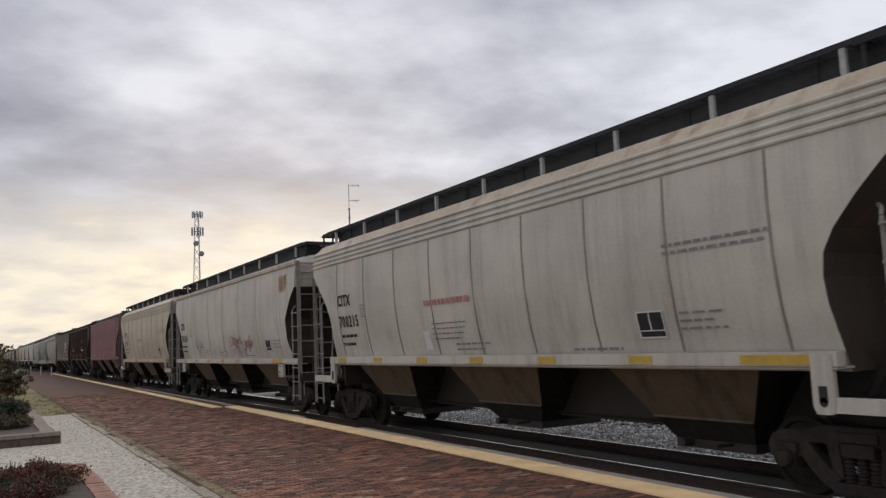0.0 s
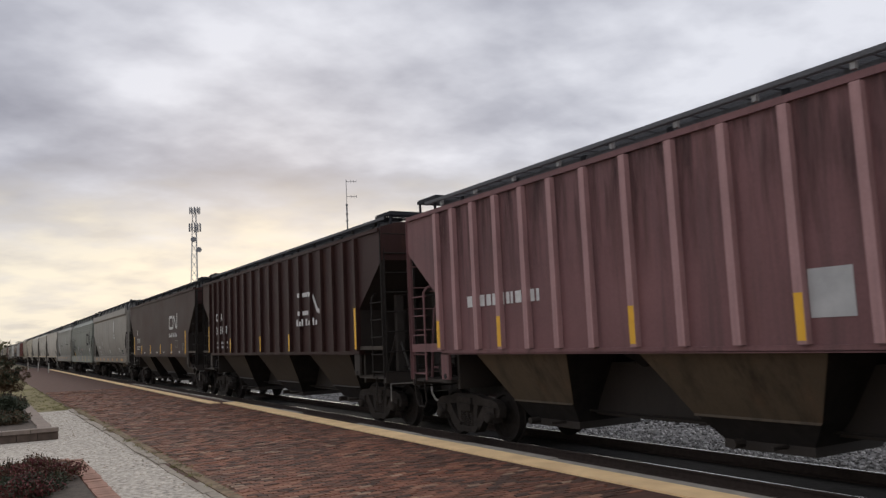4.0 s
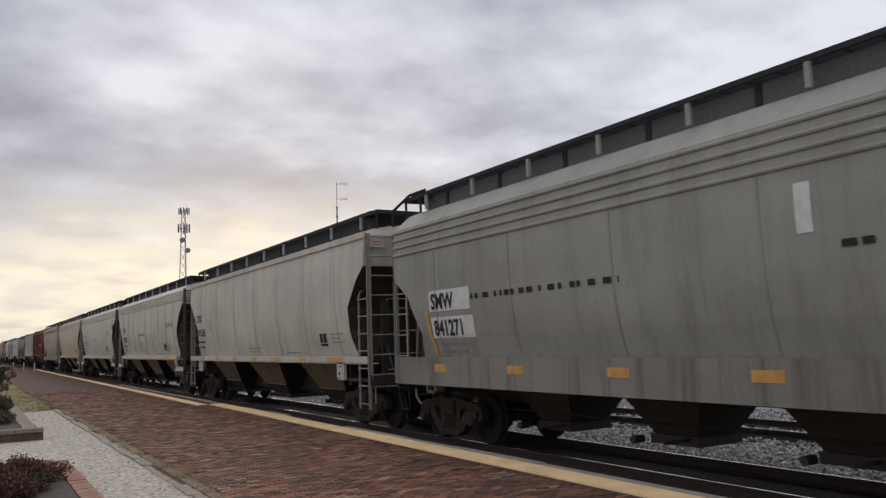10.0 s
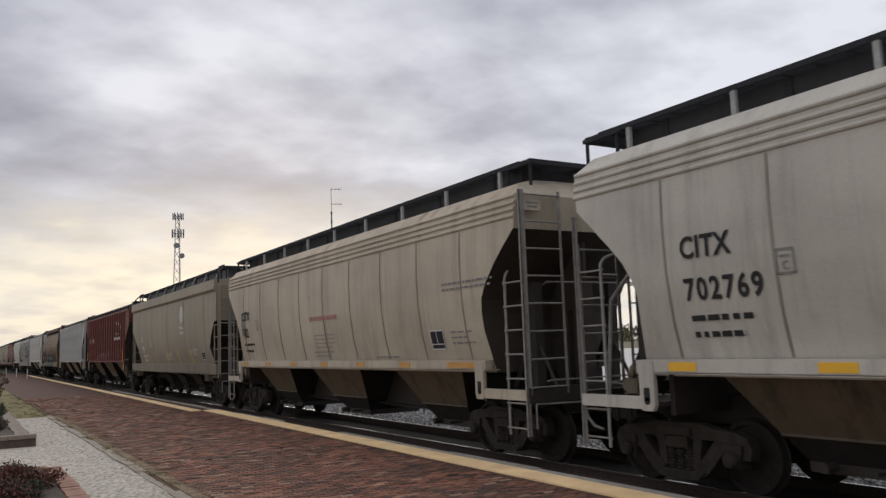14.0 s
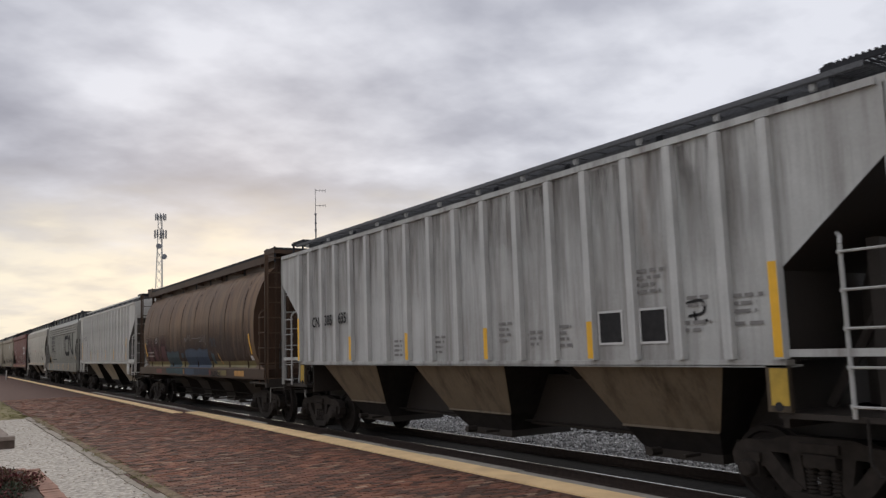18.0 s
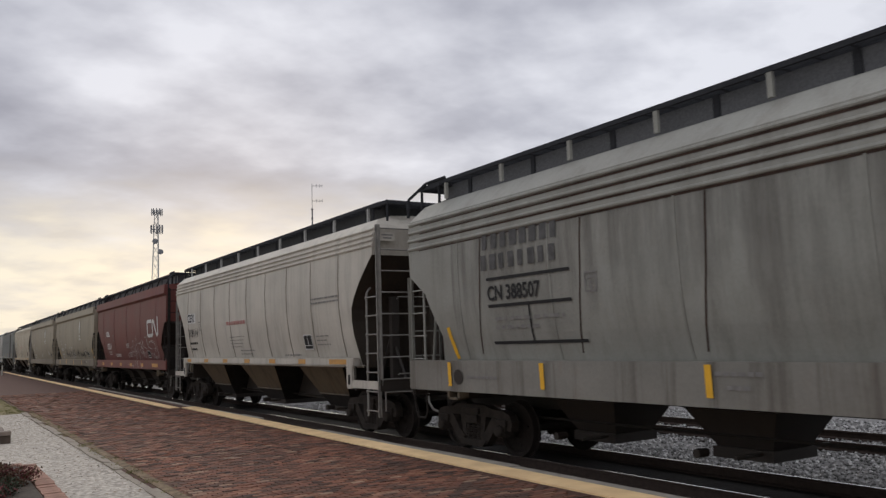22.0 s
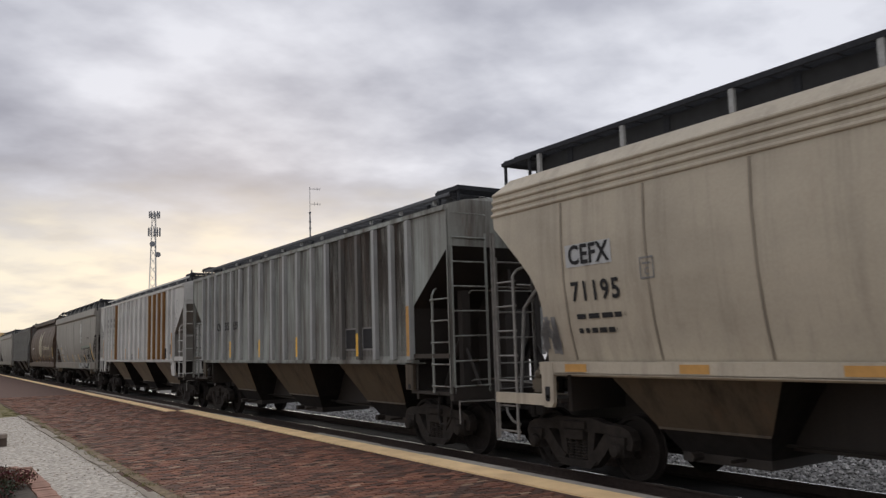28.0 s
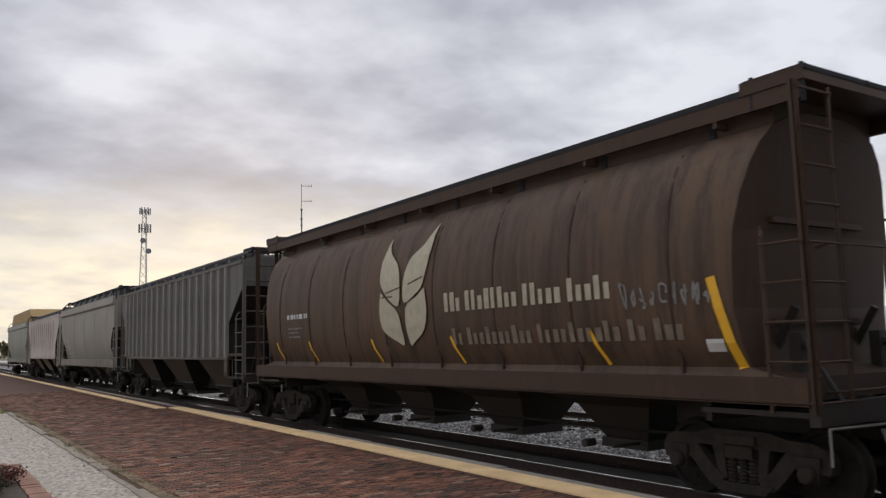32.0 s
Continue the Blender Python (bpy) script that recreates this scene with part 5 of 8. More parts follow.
def bear_graffiti(c):
    """Sprayed pale bear-like shape with a stick and a pale blob, running down on to the sill."""
    k, sill = "deepcorr", 0.262
    blob = [(-2.81, 2.25), (-2.72, 2.37), (-2.63, 2.49), (-2.47, 2.56), (-2.34, 2.52), (-2.28, 2.41), (-2.21, 2.27), (-2.21, 2.08), (-2.29, 2.06), (-2.33, 2.2), (-2.44, 2.23), (-2.56, 2.09), (-2.6, 2.21), (-2.73, 2.06)]
    sprayed(c, k, MARK_DARK, [blob + blob[:1]], 0.05, 0.012)
    add_decal(c, "graffiti", SPRAY_PALE, k, fan(blob), 0.016)
    add_decal(c, "graffiti", MARK_DARK, k, [[(-2.57, 2.48), (-2.46, 2.37), (-2.56, 2.39)], [(-2.32, 2.46), (-2.43, 2.37), (-2.35, 2.38)]], 0.020)
    sprayed(c, k, MARK_DARK, [[(-2.40, 2.17), (-2.46, 1.66)]], 0.07, 0.012)
    sprayed(c, k, MARK_DARK, [[(-2.31, 1.62), (-2.31, 1.28)]], 0.07, sill)
    for q in (oval(-2.63, 1.93, 0.12, 0.10), oval(-2.40, 1.84, 0.13, 0.12), oval(-2.70, 1.74, 0.10, 0.07)):
        add_decal(c, "graffiti", PAINT["grey"], k, fan(q), 0.016)
        sprayed(c, k, SPRAY_PALE, [q + q[:1]], 0.022, 0.019, steps=2)
    head = [(-1.78, 2.33), (-1.8, 2.45), (-1.71, 2.53), (-1.61, 2.51), (-1.53, 2.46), (-1.35, 2.53), (-1.21, 2.5), (-1.14, 2.55), (-1.02, 2.51), (-1.01, 2.39), (-1.06, 2.25), (-1.04, 2.09), (-1.1, 1.95), (-1.2, 1.94), (-1.26, 1.81), (-1.39, 1.69), (-1.72, 1.69), (-1.79, 1.98), (-1.81, 2.15)]
    add_decal(c, "graffiti", SPRAY_GREY, k, fan(head), 0.012)
    add_decal(c, "graffiti", SPRAY_GREY, k, fan([(-1.2, 2.1), (-0.95, 2.12), (-0.81, 2.0), (-0.72, 1.85), (-0.66, 1.67), (-1.25, 1.67)]), 0.010)
    sprayed(c, k, MARK_DARK, [[(a + 0.02, b + 0.02) for a, b in head[:15]]], 0.028, 0.014, steps=3)
    sprayed(c, k, SPRAY_PALE, [head[:15]], 0.020, 0.016, steps=3)
    for x, z, a, b in ((-1.79, 2.19, 0.11, 0.12), (-1.31, 2.24, 0.12, 0.17)):
        add_decal(c, "graffiti", SPRAY_GREEN, k, fan(oval(x, z, a, b)), 0.018)
        sprayed(c, k, MARK_DARK, [oval(x, z, a, b) + oval(x, z, a, b)[:1]], 0.022, 0.020, steps=2)
    add_decal(c, "graffiti", SPRAY_PINK, k, fan(oval(-1.50, 1.98, 0.23, 0.27)), 0.022)
    add_decal(c, "graffiti", MARK_DARK, k, fan(oval(-1.54, 2.02, 0.06, 0.13)), 0.026)
    add_decal(c, "graffiti", SPRAY_PALE, k, [quad(-1.68, -1.56, 1.68, 1.77), quad(-1.54, -1.43, 1.68, 1.78)], 0.026)
    sprayed(c, k, SPRAY_PALE, [[(-1.0, 2.18), (-0.9, 2.14), (-0.81, 2.02), (-0.74, 1.87), (-0.68, 1.70)], [(-1.86, 2.18), (-1.95, 2.07), (-1.95, 1.9), (-1.86, 1.72)], [(-2.25, 1.88), (-2.09, 1.81), (-1.96, 1.71)]], 0.024)
    sprayed(c, k, SPRAY_PALE, [[(-2.24, 1.63), (-2.02, 1.53), (-1.85, 1.46), (-1.72, 1.49)], [(-1.09, 1.49), (-1.04, 1.36), (-0.9, 1.31)], [(-0.57, 1.64), (-0.62, 1.5), (-0.68, 1.24)], [(-2.63, 1.63), (-2.63, 1.55), (-2.52, 1.55)]], 0.024, sill + 0.006)
    add_decal(c, "graffiti", SPRAY_PINK, k, [[(-1.68, 1.64), (-1.24, 1.64), (-1.24, 1.25), (-1.62, 1.24)]], sill)
    add_decal(c, "graffiti", SPRAY_GREY, k, [[(-1.2, 1.64), (-0.58, 1.64), (-0.68, 1.22), (-1.22, 1.22)]], sill)


def black_tag(c):
    """Spiky black tag beside the car's number."""
    sprayed(c, "deepcorr", MARK_DARK, [[(-7.61, 2.96), (-7.16, 3.08), (-6.71, 3.0), (-6.57, 2.76), (-6.28, 2.54), (-5.83, 2.63), (-5.68, 2.76)], [(-6.76, 3.23), (-6.57, 3.0), (-6.08, 2.95), (-5.87, 3.34)], [(-6.42, 2.98), (-6.37, 2.66), (-6.15, 2.63), (-6.02, 2.96)], [(-5.48, 3.26), (-5.69, 2.85), (-5.96, 2.62)]], 0.075)
    sprayed(c, "deepcorr", MARK_DARK, [[(-6.74, 2.84), (-6.63, 2.56), (-6.25, 2.4), (-5.68, 2.54), (-5.99, 2.37), (-6.41, 2.33)], [(-6.41, 2.33), (-6.26, 2.12), (-6.09, 2.31), (-5.95, 2.15), (-5.84, 2.38), (-5.81, 2.18), (-5.68, 2.07), (-5.6, 2.29), (-5.44, 2.15), (-5.62, 1.85)], [(-6.85, 2.57), (-6.72, 2.23)], [(-6.99, 2.47), (-6.63, 2.52)]], 0.06)


def red_tags(c):
    """Two thin red tags of crowded letters."""
    first = [[(0.99, 2.1), (1.07, 2.4), (1.24, 2.42), (1.37, 2.31), (1.15, 2.16), (1.05, 2.1)], [(1.38, 2.5), (1.34, 2.18)], [(1.35, 2.36), (1.56, 2.39), (1.37, 2.27), (1.5, 2.12)], [(1.55, 2.12), (1.63, 2.34), (1.75, 2.38), (1.71, 2.25), (1.6, 2.21)], [(1.71, 2.07), (1.82, 2.33), (1.86, 2.26), (1.77, 2.2), (1.85, 2.11)], [(1.89, 2.28), (1.98, 2.34), (1.93, 2.21), (2.03, 2.23)]]
    more = [[(2.08, 2.46), (2.06, 2.27), (2.13, 2.18)], [(2.16, 2.31), (2.3, 2.4), (2.3, 2.25), (2.42, 2.25), (2.26, 2.19)], [(2.42, 2.25), (2.52, 2.15)], [(2.5, 2.28), (2.4, 2.06)], [(1.56, 2.05), (1.72, 2.02), (1.76, 1.81)], [(1.61, 2.03), (1.93, 2.1), (2.03, 2.08), (1.92, 1.99), (2.0, 1.9), (1.91, 1.77)]]
    second = [[(2.8, 2.28), (2.85, 2.1), (2.77, 1.94)], [(2.87, 2.08), (2.9, 2.26), (3.02, 2.27), (2.98, 2.17), (2.91, 2.16), (3.0, 2.07)], [(3.14, 2.26), (3.05, 2.21), (3.04, 2.09), (3.13, 2.09)], [(3.14, 2.07), (3.21, 2.27), (3.29, 2.31), (3.27, 2.08)], [(3.34, 2.34), (3.3, 2.08)], [(3.39, 2.3), (3.36, 2.07)]]
    last = [oval(3.4, 2.385, 0.09, 0.045, 9), [(3.46, 2.26), (3.45, 2.09), (3.52, 2.07), (3.56, 2.28)], [(3.6, 2.06), (3.64, 2.27), (3.72, 2.2), (3.66, 2.14)], [(2.69, 1.92), (2.89, 2.02), (2.75, 2.0), (2.76, 1.86)], oval(3.26, 1.965, 0.11, 0.055, 9)]
    for lines in (first, more, second, last):
        sprayed(c, "smooth", SPRAY_RED, lines, 0.030)


def blue_piece(c):
    """Big worn blue letters over the lower side and the sill, with a scratched pale tag above."""
    r, k = random.Random(7), "round"
    for x0, x1, z0, z1, mat in ((-3.24, -1.42, 1.53, 2.14, SPRAY_TEAL), (-0.48, 2.42, 1.53, 2.20, SPRAY_BLUE), (2.80, 3.10, 1.66, 2.06, SPRAY_TEAL), (-1.06, -0.74, 1.88, 2.10, SPRAY_TEAL)):
        n = max(2, int((x1 - x0) / 0.3))
        top = curve_points([(x0 + (x1 - x0) * q / n, z1 - r.uniform(0.0, 0.10)) for q in range(n + 1)], 4)
        add_decal(c, "graffiti", mat, k, [[(a[0], z0), (b[0], z0), b, a] for a, b in zip(top, top[1:])], 0.012)
        sprayed(c, k, SPRAY_NAVY, [top], 0.045, 0.016, steps=1)
        for q in range(1, n):
            x = x0 + (x1 - x0) * q / n
            sprayed(c, k, SPRAY_NAVY, [[(x + r.uniform(-0.05, 0.05), z0 + 0.05), (x + r.uniform(-0.1, 0.1), (z0 + z1) / 2), (x, z1 - r.uniform(0.1, 0.3))]], 0.04, 0.016)
    for x0, x1, mat in ((-3.1, -0.56, SPRAY_TEAL), (-0.31, 0.9, SPRAY_BLUE), (0.9, 2.73, SPRAY_NAVY)):
        n = int((x1 - x0) / 0.25)
        line = [(x0 + (x1 - x0) * q / n, 1.27 + r.uniform(0, 0.05)) for q in range(n + 1)]
        add_decal(c, "graffiti", mat, k, [[a, b, (b[0], 1.50), (a[0], 1.50)] for a, b in zip(line, line[1:])], 0.152)
    sprayed(c, k, MARK_GREY, [[(-0.5, 2.44), (-0.3, 2.60), (-0.2, 2.46), (0.05, 2.68), (0.1, 2.5), (0.34, 2.69), (0.41, 2.49), (0.7, 2.56), (1.22, 2.54), (1.6, 2.56), (1.5, 2.44), (1.85, 2.44)], [(2.02, 2.6), (2.1, 2.4), (2.2, 2.62), (2.3, 2.3)], [(1.75, 2.6), (1.9, 2.46), (2.0, 2.66)]], 0.022)
    sprayed(c, k, SPRAY_NAVY, [[(2.83, 2.35), (2.9, 2.5), (3.05, 2.4), (3.0, 2.25)], [(3.15, 2.25), (3.2, 2.48), (3.4, 2.4), (3.3, 2.3), (3.45, 2.22)]], 0.05)
    sprayed(c, k, MARK_DARK, [[(2.95 + 0.16 * q, 1.28 + 0.14 * (q % 2)) for q in range(7)], [(3.1, 1.42), (3.15, 1.28), (3.4, 1.3), (3.5, 1.42), (3.8, 1.28), (4.0, 1.42)]], 0.035, 0.156)


def chute_tape(c, x0, z0, x1, z1, w=0.06):
    """Slanting tape stuck to the side of a three-bay car's chutes."""
    def strip(bm):
        rows = []
        for x, z in ((x0, z0), (x1, z1)):
            y = -(1.455 - 0.54 * (1.76 - z) / 0.96)
            rows.append([bm.verts.new((x + a, y + b, z)) for a, b in ((0, 0.0), (w, 0.0), (w, -0.012), (0, -0.012))])
        for k in range(4):
            bm.faces.new((rows[0][k], rows[0][(k + 1) % 4], rows[1][(k + 1) % 4], rows[1][k]))
        bm.faces.new(rows[0])
        bm.faces.new(rows[1])
    put("reflector", shared(("chute_tape", round(x0, 2)), strip), ORANGE, c)


def rust_ladders(c):
    """The leading ladders have lost their paint."""
    for o in c.children:
        if o.name.startswith(("end_ladder", "side_ladder")) and o.location.x > 0:
            o.material_slots[0].material = RUSTY_LADDER


def build_train():
    c = lease_car("corr", "light", -12.37, 8.18, "CITX", "700215", "pale grey covered hopper with ribbed eaves and white sill", DULL_YELLOW, -6.4, 4.1)
    patch(c, "corr", MARK_LIGHT, -2.1, -1.85, 1.82, 2.2)
    eave_film(c, "corr", 8.0, 4.44, 4.63)
    c = lease_car("smooth", "light", -30.2, 8.26, "CITX", "701318", "pale grey covered hopper with rust patch and red graffiti", None, -7.1, 5.1)
    add_decal(c, "rust_stain", EAVE, "smooth", [quad(-8.1 + 0.9 * k, -7.2 + 0.9 * k, 4.37, 4.49) for k in range(18)], 0.056)
    red_tags(c)
    for q, mat in ((-1.58, MARK_RED), (1.16, MARK_RED), (2.46, MARK_GREY), (-2.9, MARK_GREY)):
        text_bars(c, mat, "smooth", q, 1.98, 0.36, 3, 0.028, 0.075, 0.05, int(q * 10) + 60)
    add_decal(c, "placard", MARK_LIGHT, "smooth", [quad(-0.2, -0.03, 1.80, 1.92)])
    wash = simple("faint_rust_wash", (0.36, 0.245, 0.13), 0.8, 0.0, 0.4, 4, 0.05)
    rust_runs(c, "smooth", [6.82 + 0.062 * k for k in range(11)], 3.62, 4.14, 0.085, wash)
    add_decal(c, "rust_stain", wash, "smooth", fan(oval(7.14, 3.96, 0.25, 0.13)) + fan(oval(7.10, 3.74, 0.19, 0.10)) + fan(oval(7.24, 3.80, 0.16, 0.12)), 0.008)
    for q in (-4.45, -3.72):
        sprayed(c, "smooth", MARK_GREY, [[(q, 2.38), (q + 0.08, 2.14), (q + 0.36, 2.18)], [(q + 0.34, 2.40), (q + 0.38, 2.12), (q + 0.46, 1.80)]], 0.055, steps=2)
    sprayed(c, "smooth", MARK_GREY, [[(-3.98, 2.06), (-3.86, 1.88)], [(-3.84, 2.05), (-4.0, 1.90)]], 0.025)
    c = lease_car("corr", "cream", -47.84, 7.98, "CEFX", "71242", "cream covered hopper with ribbed eaves and grimy chutes", None, -6.05, 4.6, -1.5, 3.03)
    patch(c, "corr", SPRAY_PALE, -6.12, -5.1, 2.98, 3.3)
    lettering(c, "THROUGH SILL", -1.95, 1.575, 0.075, MARK_DARK, "corr", 1.1, 0.235)
    c = ribbed_car(-65.14, 7.93, "pink", "faded pink ribbed covered hopper with yellow reflective tape", UNDER)
    short_tapes(c, "rib", [4.5, 1.2, -1.55, -4.9, -6.9], 1.78, 2.3)
    short_tapes(c, "rib", [6.84], 1.79, 2.78, None, 0.12)
    text_bars(c, MARK_LIGHT, "rib", -5.65, 2.5, 2.2, 1, 0.20, 0.3, 0.3, 21)
    patch(c, "rib", MARK_DARK, 5.62, 5.88, 2.5, 3.1)
    patch(c, "rib", MARK_DARK, 4.75, 5.2, 1.97, 2.37)
    patch(c, "rib", MARK_DARK, 3.95, 4.35, 1.97, 2.37)
    patch(c, "rib", SPRAY_PALE, 1.37, 1.9, 2.02, 2.55)
    streak_panels(c, 7.93, range(17), 2.5, 4.44, streak_film("dull_maroon_streaks", (0.075, 0.038, 0.036), 2.5, 4.45, 0.85, 0.42, 0.70))
    c = ribbed_car(-82.79, 8.32, "brown", "dark brown ribbed covered hopper with white lettering", UNDER_DARK, None, STEEL)
    short_tapes(c, "rib", [-3.89, -0.4, 2.6], 1.76, 2.24)
    short_tapes(c, "rib", [-6.98, 7.0], 1.78, 2.75, None, 0.12)
    lettering(c, "CN A", -6.1, 2.93, 0.28, MARK_LIGHT, "rib", 1.15, 0.05)
    lettering(c, "38 54 58", -6.1, 2.44, 0.28, MARK_LIGHT, "rib", 1.3, 0.05)
    text_bars(c, MARK_LIGHT, "rib", -6.1, 2.08, 1.5, 2, 0.07, 0.17, 0.4, 22)
    text_bars(c, MARK_LIGHT, "rib", -6.7, 2.15, 0.3, 4, 0.04, 0.08, 0.1, 27)
    worm_mark(c, "rib", 2.9, 2.74, 0.62, 1.8, MARK_LIGHT)
    word_shapes(c, "rib", MARK_LIGHT, 2.95, 2.45, 0.18, (3, 2, 2), 1.7, 23, lift=0.1)
    c = hopper_car("flat", "brown", -100.81, 8.31, "dark brown flat-sided covered hopper with white emblem", under=UNDER_DARK, ladder=STEEL)
    short_tapes(c, "flat", [3.52, 0.87, -1.86, -4.46], 1.74, 2.2)
    short_tapes(c, "flat", [6.5, -6.86], 1.74, 2.72, None, 0.12)
    lettering(c, "IC", -5.9, 2.80, 0.27, MARK_LIGHT, "flat", 1.0)
    lettering(c, "769281", -5.93, 2.36, 0.25, MARK_LIGHT, "flat", 1.25)
    text_bars(c, MARK_LIGHT, "flat", -5.9, 2.12, 1.3, 2, 0.05, 0.12, 0.4, 24)
    worm_mark(c, "flat", 3.05, 2.86, 0.64, 1.85, MARK_LIGHT)
    word_shapes(c, "flat", MARK_LIGHT, 3.05, 2.5, 0.19, (3, 2, 2), 1.85, 25)
    add_decal(c, "stencil_frame", MARK_GREY, "flat", stroke([(4.46, 2.03), (4.97, 2.03), (4.97, 2.33), (4.46, 2.33), (4.46, 2.03)], 0.03))
    for k in range(6):
        text_bars(c, MARK_LIGHT, "flat", -3.6 + 1.75 * k, 1.78, 0.3, 1, 0.06, 0.1, 0.1, 30 + k)
    text_bars(c, MARK_GREY, "flat", 5.9, 2.15, 0.4, 4, 0.04, 0.08, 0.1, 26)
    road_car(-118.69, 8.16, "grey", "799647", "mid grey covered hopper with deep sill and orange tape")
    c = hopper_car("deepcorr", "green", -136.23, 7.97, "green-grey covered hopper with painted graffiti and yellow tape")
    lettering(c, "CN", -5.45, 2.88, 0.26, MARK_DARK, "deepcorr", 1.05)
    lettering(c, "389204", -5.4, 2.3, 0.27, MARK_DARK, "deepcorr", 1.05)
    worm_mark(c, "deepcorr", 4.16, 2.53, 0.98, 2.42, MARK_DARK)
    black_tag(c)
    bear_graffiti(c)
    plate_c(c, "deepcorr", -3.2, 2.58, MARK_DARK)
    text_bars(c, MARK_DARK, "deepcorr", -0.5, 2.10, 0.5, 3, 0.06, 0.10, 0.2, 44)
    scribble(c, "deepcorr", 0.4, 2.1, 3.9, 0.25, 10, 0.025, SPRAY_PALE, 8)
    scribble(c, "deepcorr", 4.8, 1.7, 0.95, 0.3, 6, 0.04, SPRAY_PALE, 9)
    blotch(c, "deepcorr", RED_LAMP, 0.1, 0.25, 2.1, 2.35, 10, "red_mark")
    patch(c, "deepcorr", MARK_LIGHT, 5.45, 6.0, 2.0, 2.3, "notice_plate")
    for q in (-3.4, -0.91, 1.29, 3.76, 6.26):
        add_decal(c, "reflector", YELLOW, "deepcorr", [quad(q - 0.06, q + 0.06, 1.24, 1.63)], 0.258)
    short_tapes(c, "deepcorr", [-6.7], 1.66, 2.0, None, 0.18)
    c = hopper_car("deepcorr", "pale", -153.5, 7.9, "plain grey covered hopper with dark repaint patches")
    patch(c, "deepcorr", MARK_LIGHT, -6.4, -4.95, 2.53, 2.93)
    patch(c, "deepcorr", MARK_LIGHT, -6.4, -4.9, 2.02, 2.42)
    lettering(c, "SMW", -6.32, 2.58, 0.30, MARK_DARK, "deepcorr", 1.0, 0.02)
    lettering(c, "841271", -6.30, 2.07, 0.30, MARK_DARK, "deepcorr", 1.0, 0.02)
    text_bars(c, MARK_GREY, "deepcorr", -6.2, 1.88, 1.1, 2, 0.05, 0.14, 0.2, 41)
    text_bars(c, MARK_DARK, "deepcorr", -4.9, 2.70, 3.8, 1, 0.09, 0.1, 1.4, 42)
    text_bars(c, MARK_DARK, "deepcorr", 2.2, 2.80, 2.9, 1, 0.08, 0.1, 1.2, 43)
    patch(c, "deepcorr", MARK_LIGHT, 1.7, 1.9, 3.0, 3.55)
    data_panel(c, "deepcorr", 6.2, 1.68, 0.6, 0.32)
    sill_tapes(c, "deepcorr", 7.9, ORANGE, 5, False)
    lean_tape(c, "deepcorr", -6.55, 2.5, -6.4, 1.7, ORANGE, 0.11)
    lean_tape(c, "deepcorr", 6.8, 2.5, 6.98, 1.7, ORANGE, 0.11)
    add_decal(c, "red_mark", RED_LAMP, "deepcorr", [quad(-7.3, -7.15, 1.2, 1.29)], 0.1)
    lease_car("smooth", "light", -171.0, 8.21, "CITX", "701242", "pale grey covered hopper with smooth eaves and orange tape", None, -7.12, 5.25)
    c = lease_car("corr", "light", -188.75, 8.13, "CITX", "700052", "pale grey covered hopper with faint white graffiti", YELLOW, -6.4, 4.1)
    scribble(c, "corr", -3.2, 1.9, 2.1, 0.65, 8, 0.04, SPRAY_PALE, 11)
    rust_ladders(c)
    c = lease_car("corr", "light", -206.42, 8.14, "CITX", "702769", "pale grey covered hopper with black tag at the end", YELLOW, -6.13, 4.06)
    scribble(c, "corr", 7.05, 3.2, 0.5, 0.5, 6, 0.05, MARK_DARK, 12)
    add_decal(c, "graffiti", MARK_DARK, "corr", fan(oval(7.25, 3.82, 0.09, 0.05)))
    rust_ladders(c)
    c = lease_car("corr", "cream", -224.13, 8.18, "CITX", "702", "cream covered hopper with rusty streaked eaves", ORANGE, -6.6, 5.13, -0.9)
    eave_film(c, "corr", 8.0, 4.44, 4.63)
    patch(c, "corr", MARK_GREY, -6.7, -6.25, 2.5, 3.2)
    c = road_car(-241.61, 7.9, "tan", "799", "tan grey covered hopper with deep sill", None, None)
    for q in (-5.4, -3.0, -0.6, 1.6, 3.8):
        lean_tape(c, "deep", q, 2.1, q + 0.1, 1.66)
    c = ribbed_car(-259.08, 8.17, "red", "oxide red ribbed covered hopper with white emblem", UNDER, None, STEEL)
    streak_panels(c, 8.17, range(17), 1.9, 4.44, streak_film("dark_red_streaks", (0.045, 0.02, 0.018), 1.2, 4.45, 0.85, 0.42, 0.70, 4))
    short_tapes(c, "rib", [-6.83, 6.65], 1.74, 2.36, None, 0.12)
    for q in (-6.65, 6.81):
        add_decal(c, "reflector", YELLOW, "rib", [quad(q - 0.075, q + 0.075, 1.22, 1.64)], 0.036)
    lettering(c, "ICG", -6.1, 2.90, 0.24, MARK_LIGHT, "rib", 1.0, 0.05)
    lettering(c, "767", -5.37, 2.92, 0.27, MARK_LIGHT, "rib", 1.0, 0.05)
    lettering(c, "456", -4.59, 2.94, 0.27, MARK_LIGHT, "rib", 1.0, 0.05)
    plate_c(c, "rib", -3.74, 2.84, MARK_LIGHT)
    text_bars(c, MARK_LIGHT, "rib", -5.9, 2.3, 1.1, 2, 0.05, 0.14, 0.6, 51)
    text_bars(c, MARK_LIGHT, "rib", -3.5, 2.22, 0.6, 2, 0.03, 0.06, 0.1, 53)
    worm_mark(c, "rib", 4.28, 3.18, 0.74, 1.88, MARK_LIGHT)
    word_shapes(c, "rib", MARK_LIGHT, 4.12, 2.90, 0.19, (3, 2, 2), 1.95, 52, lift=0.1)
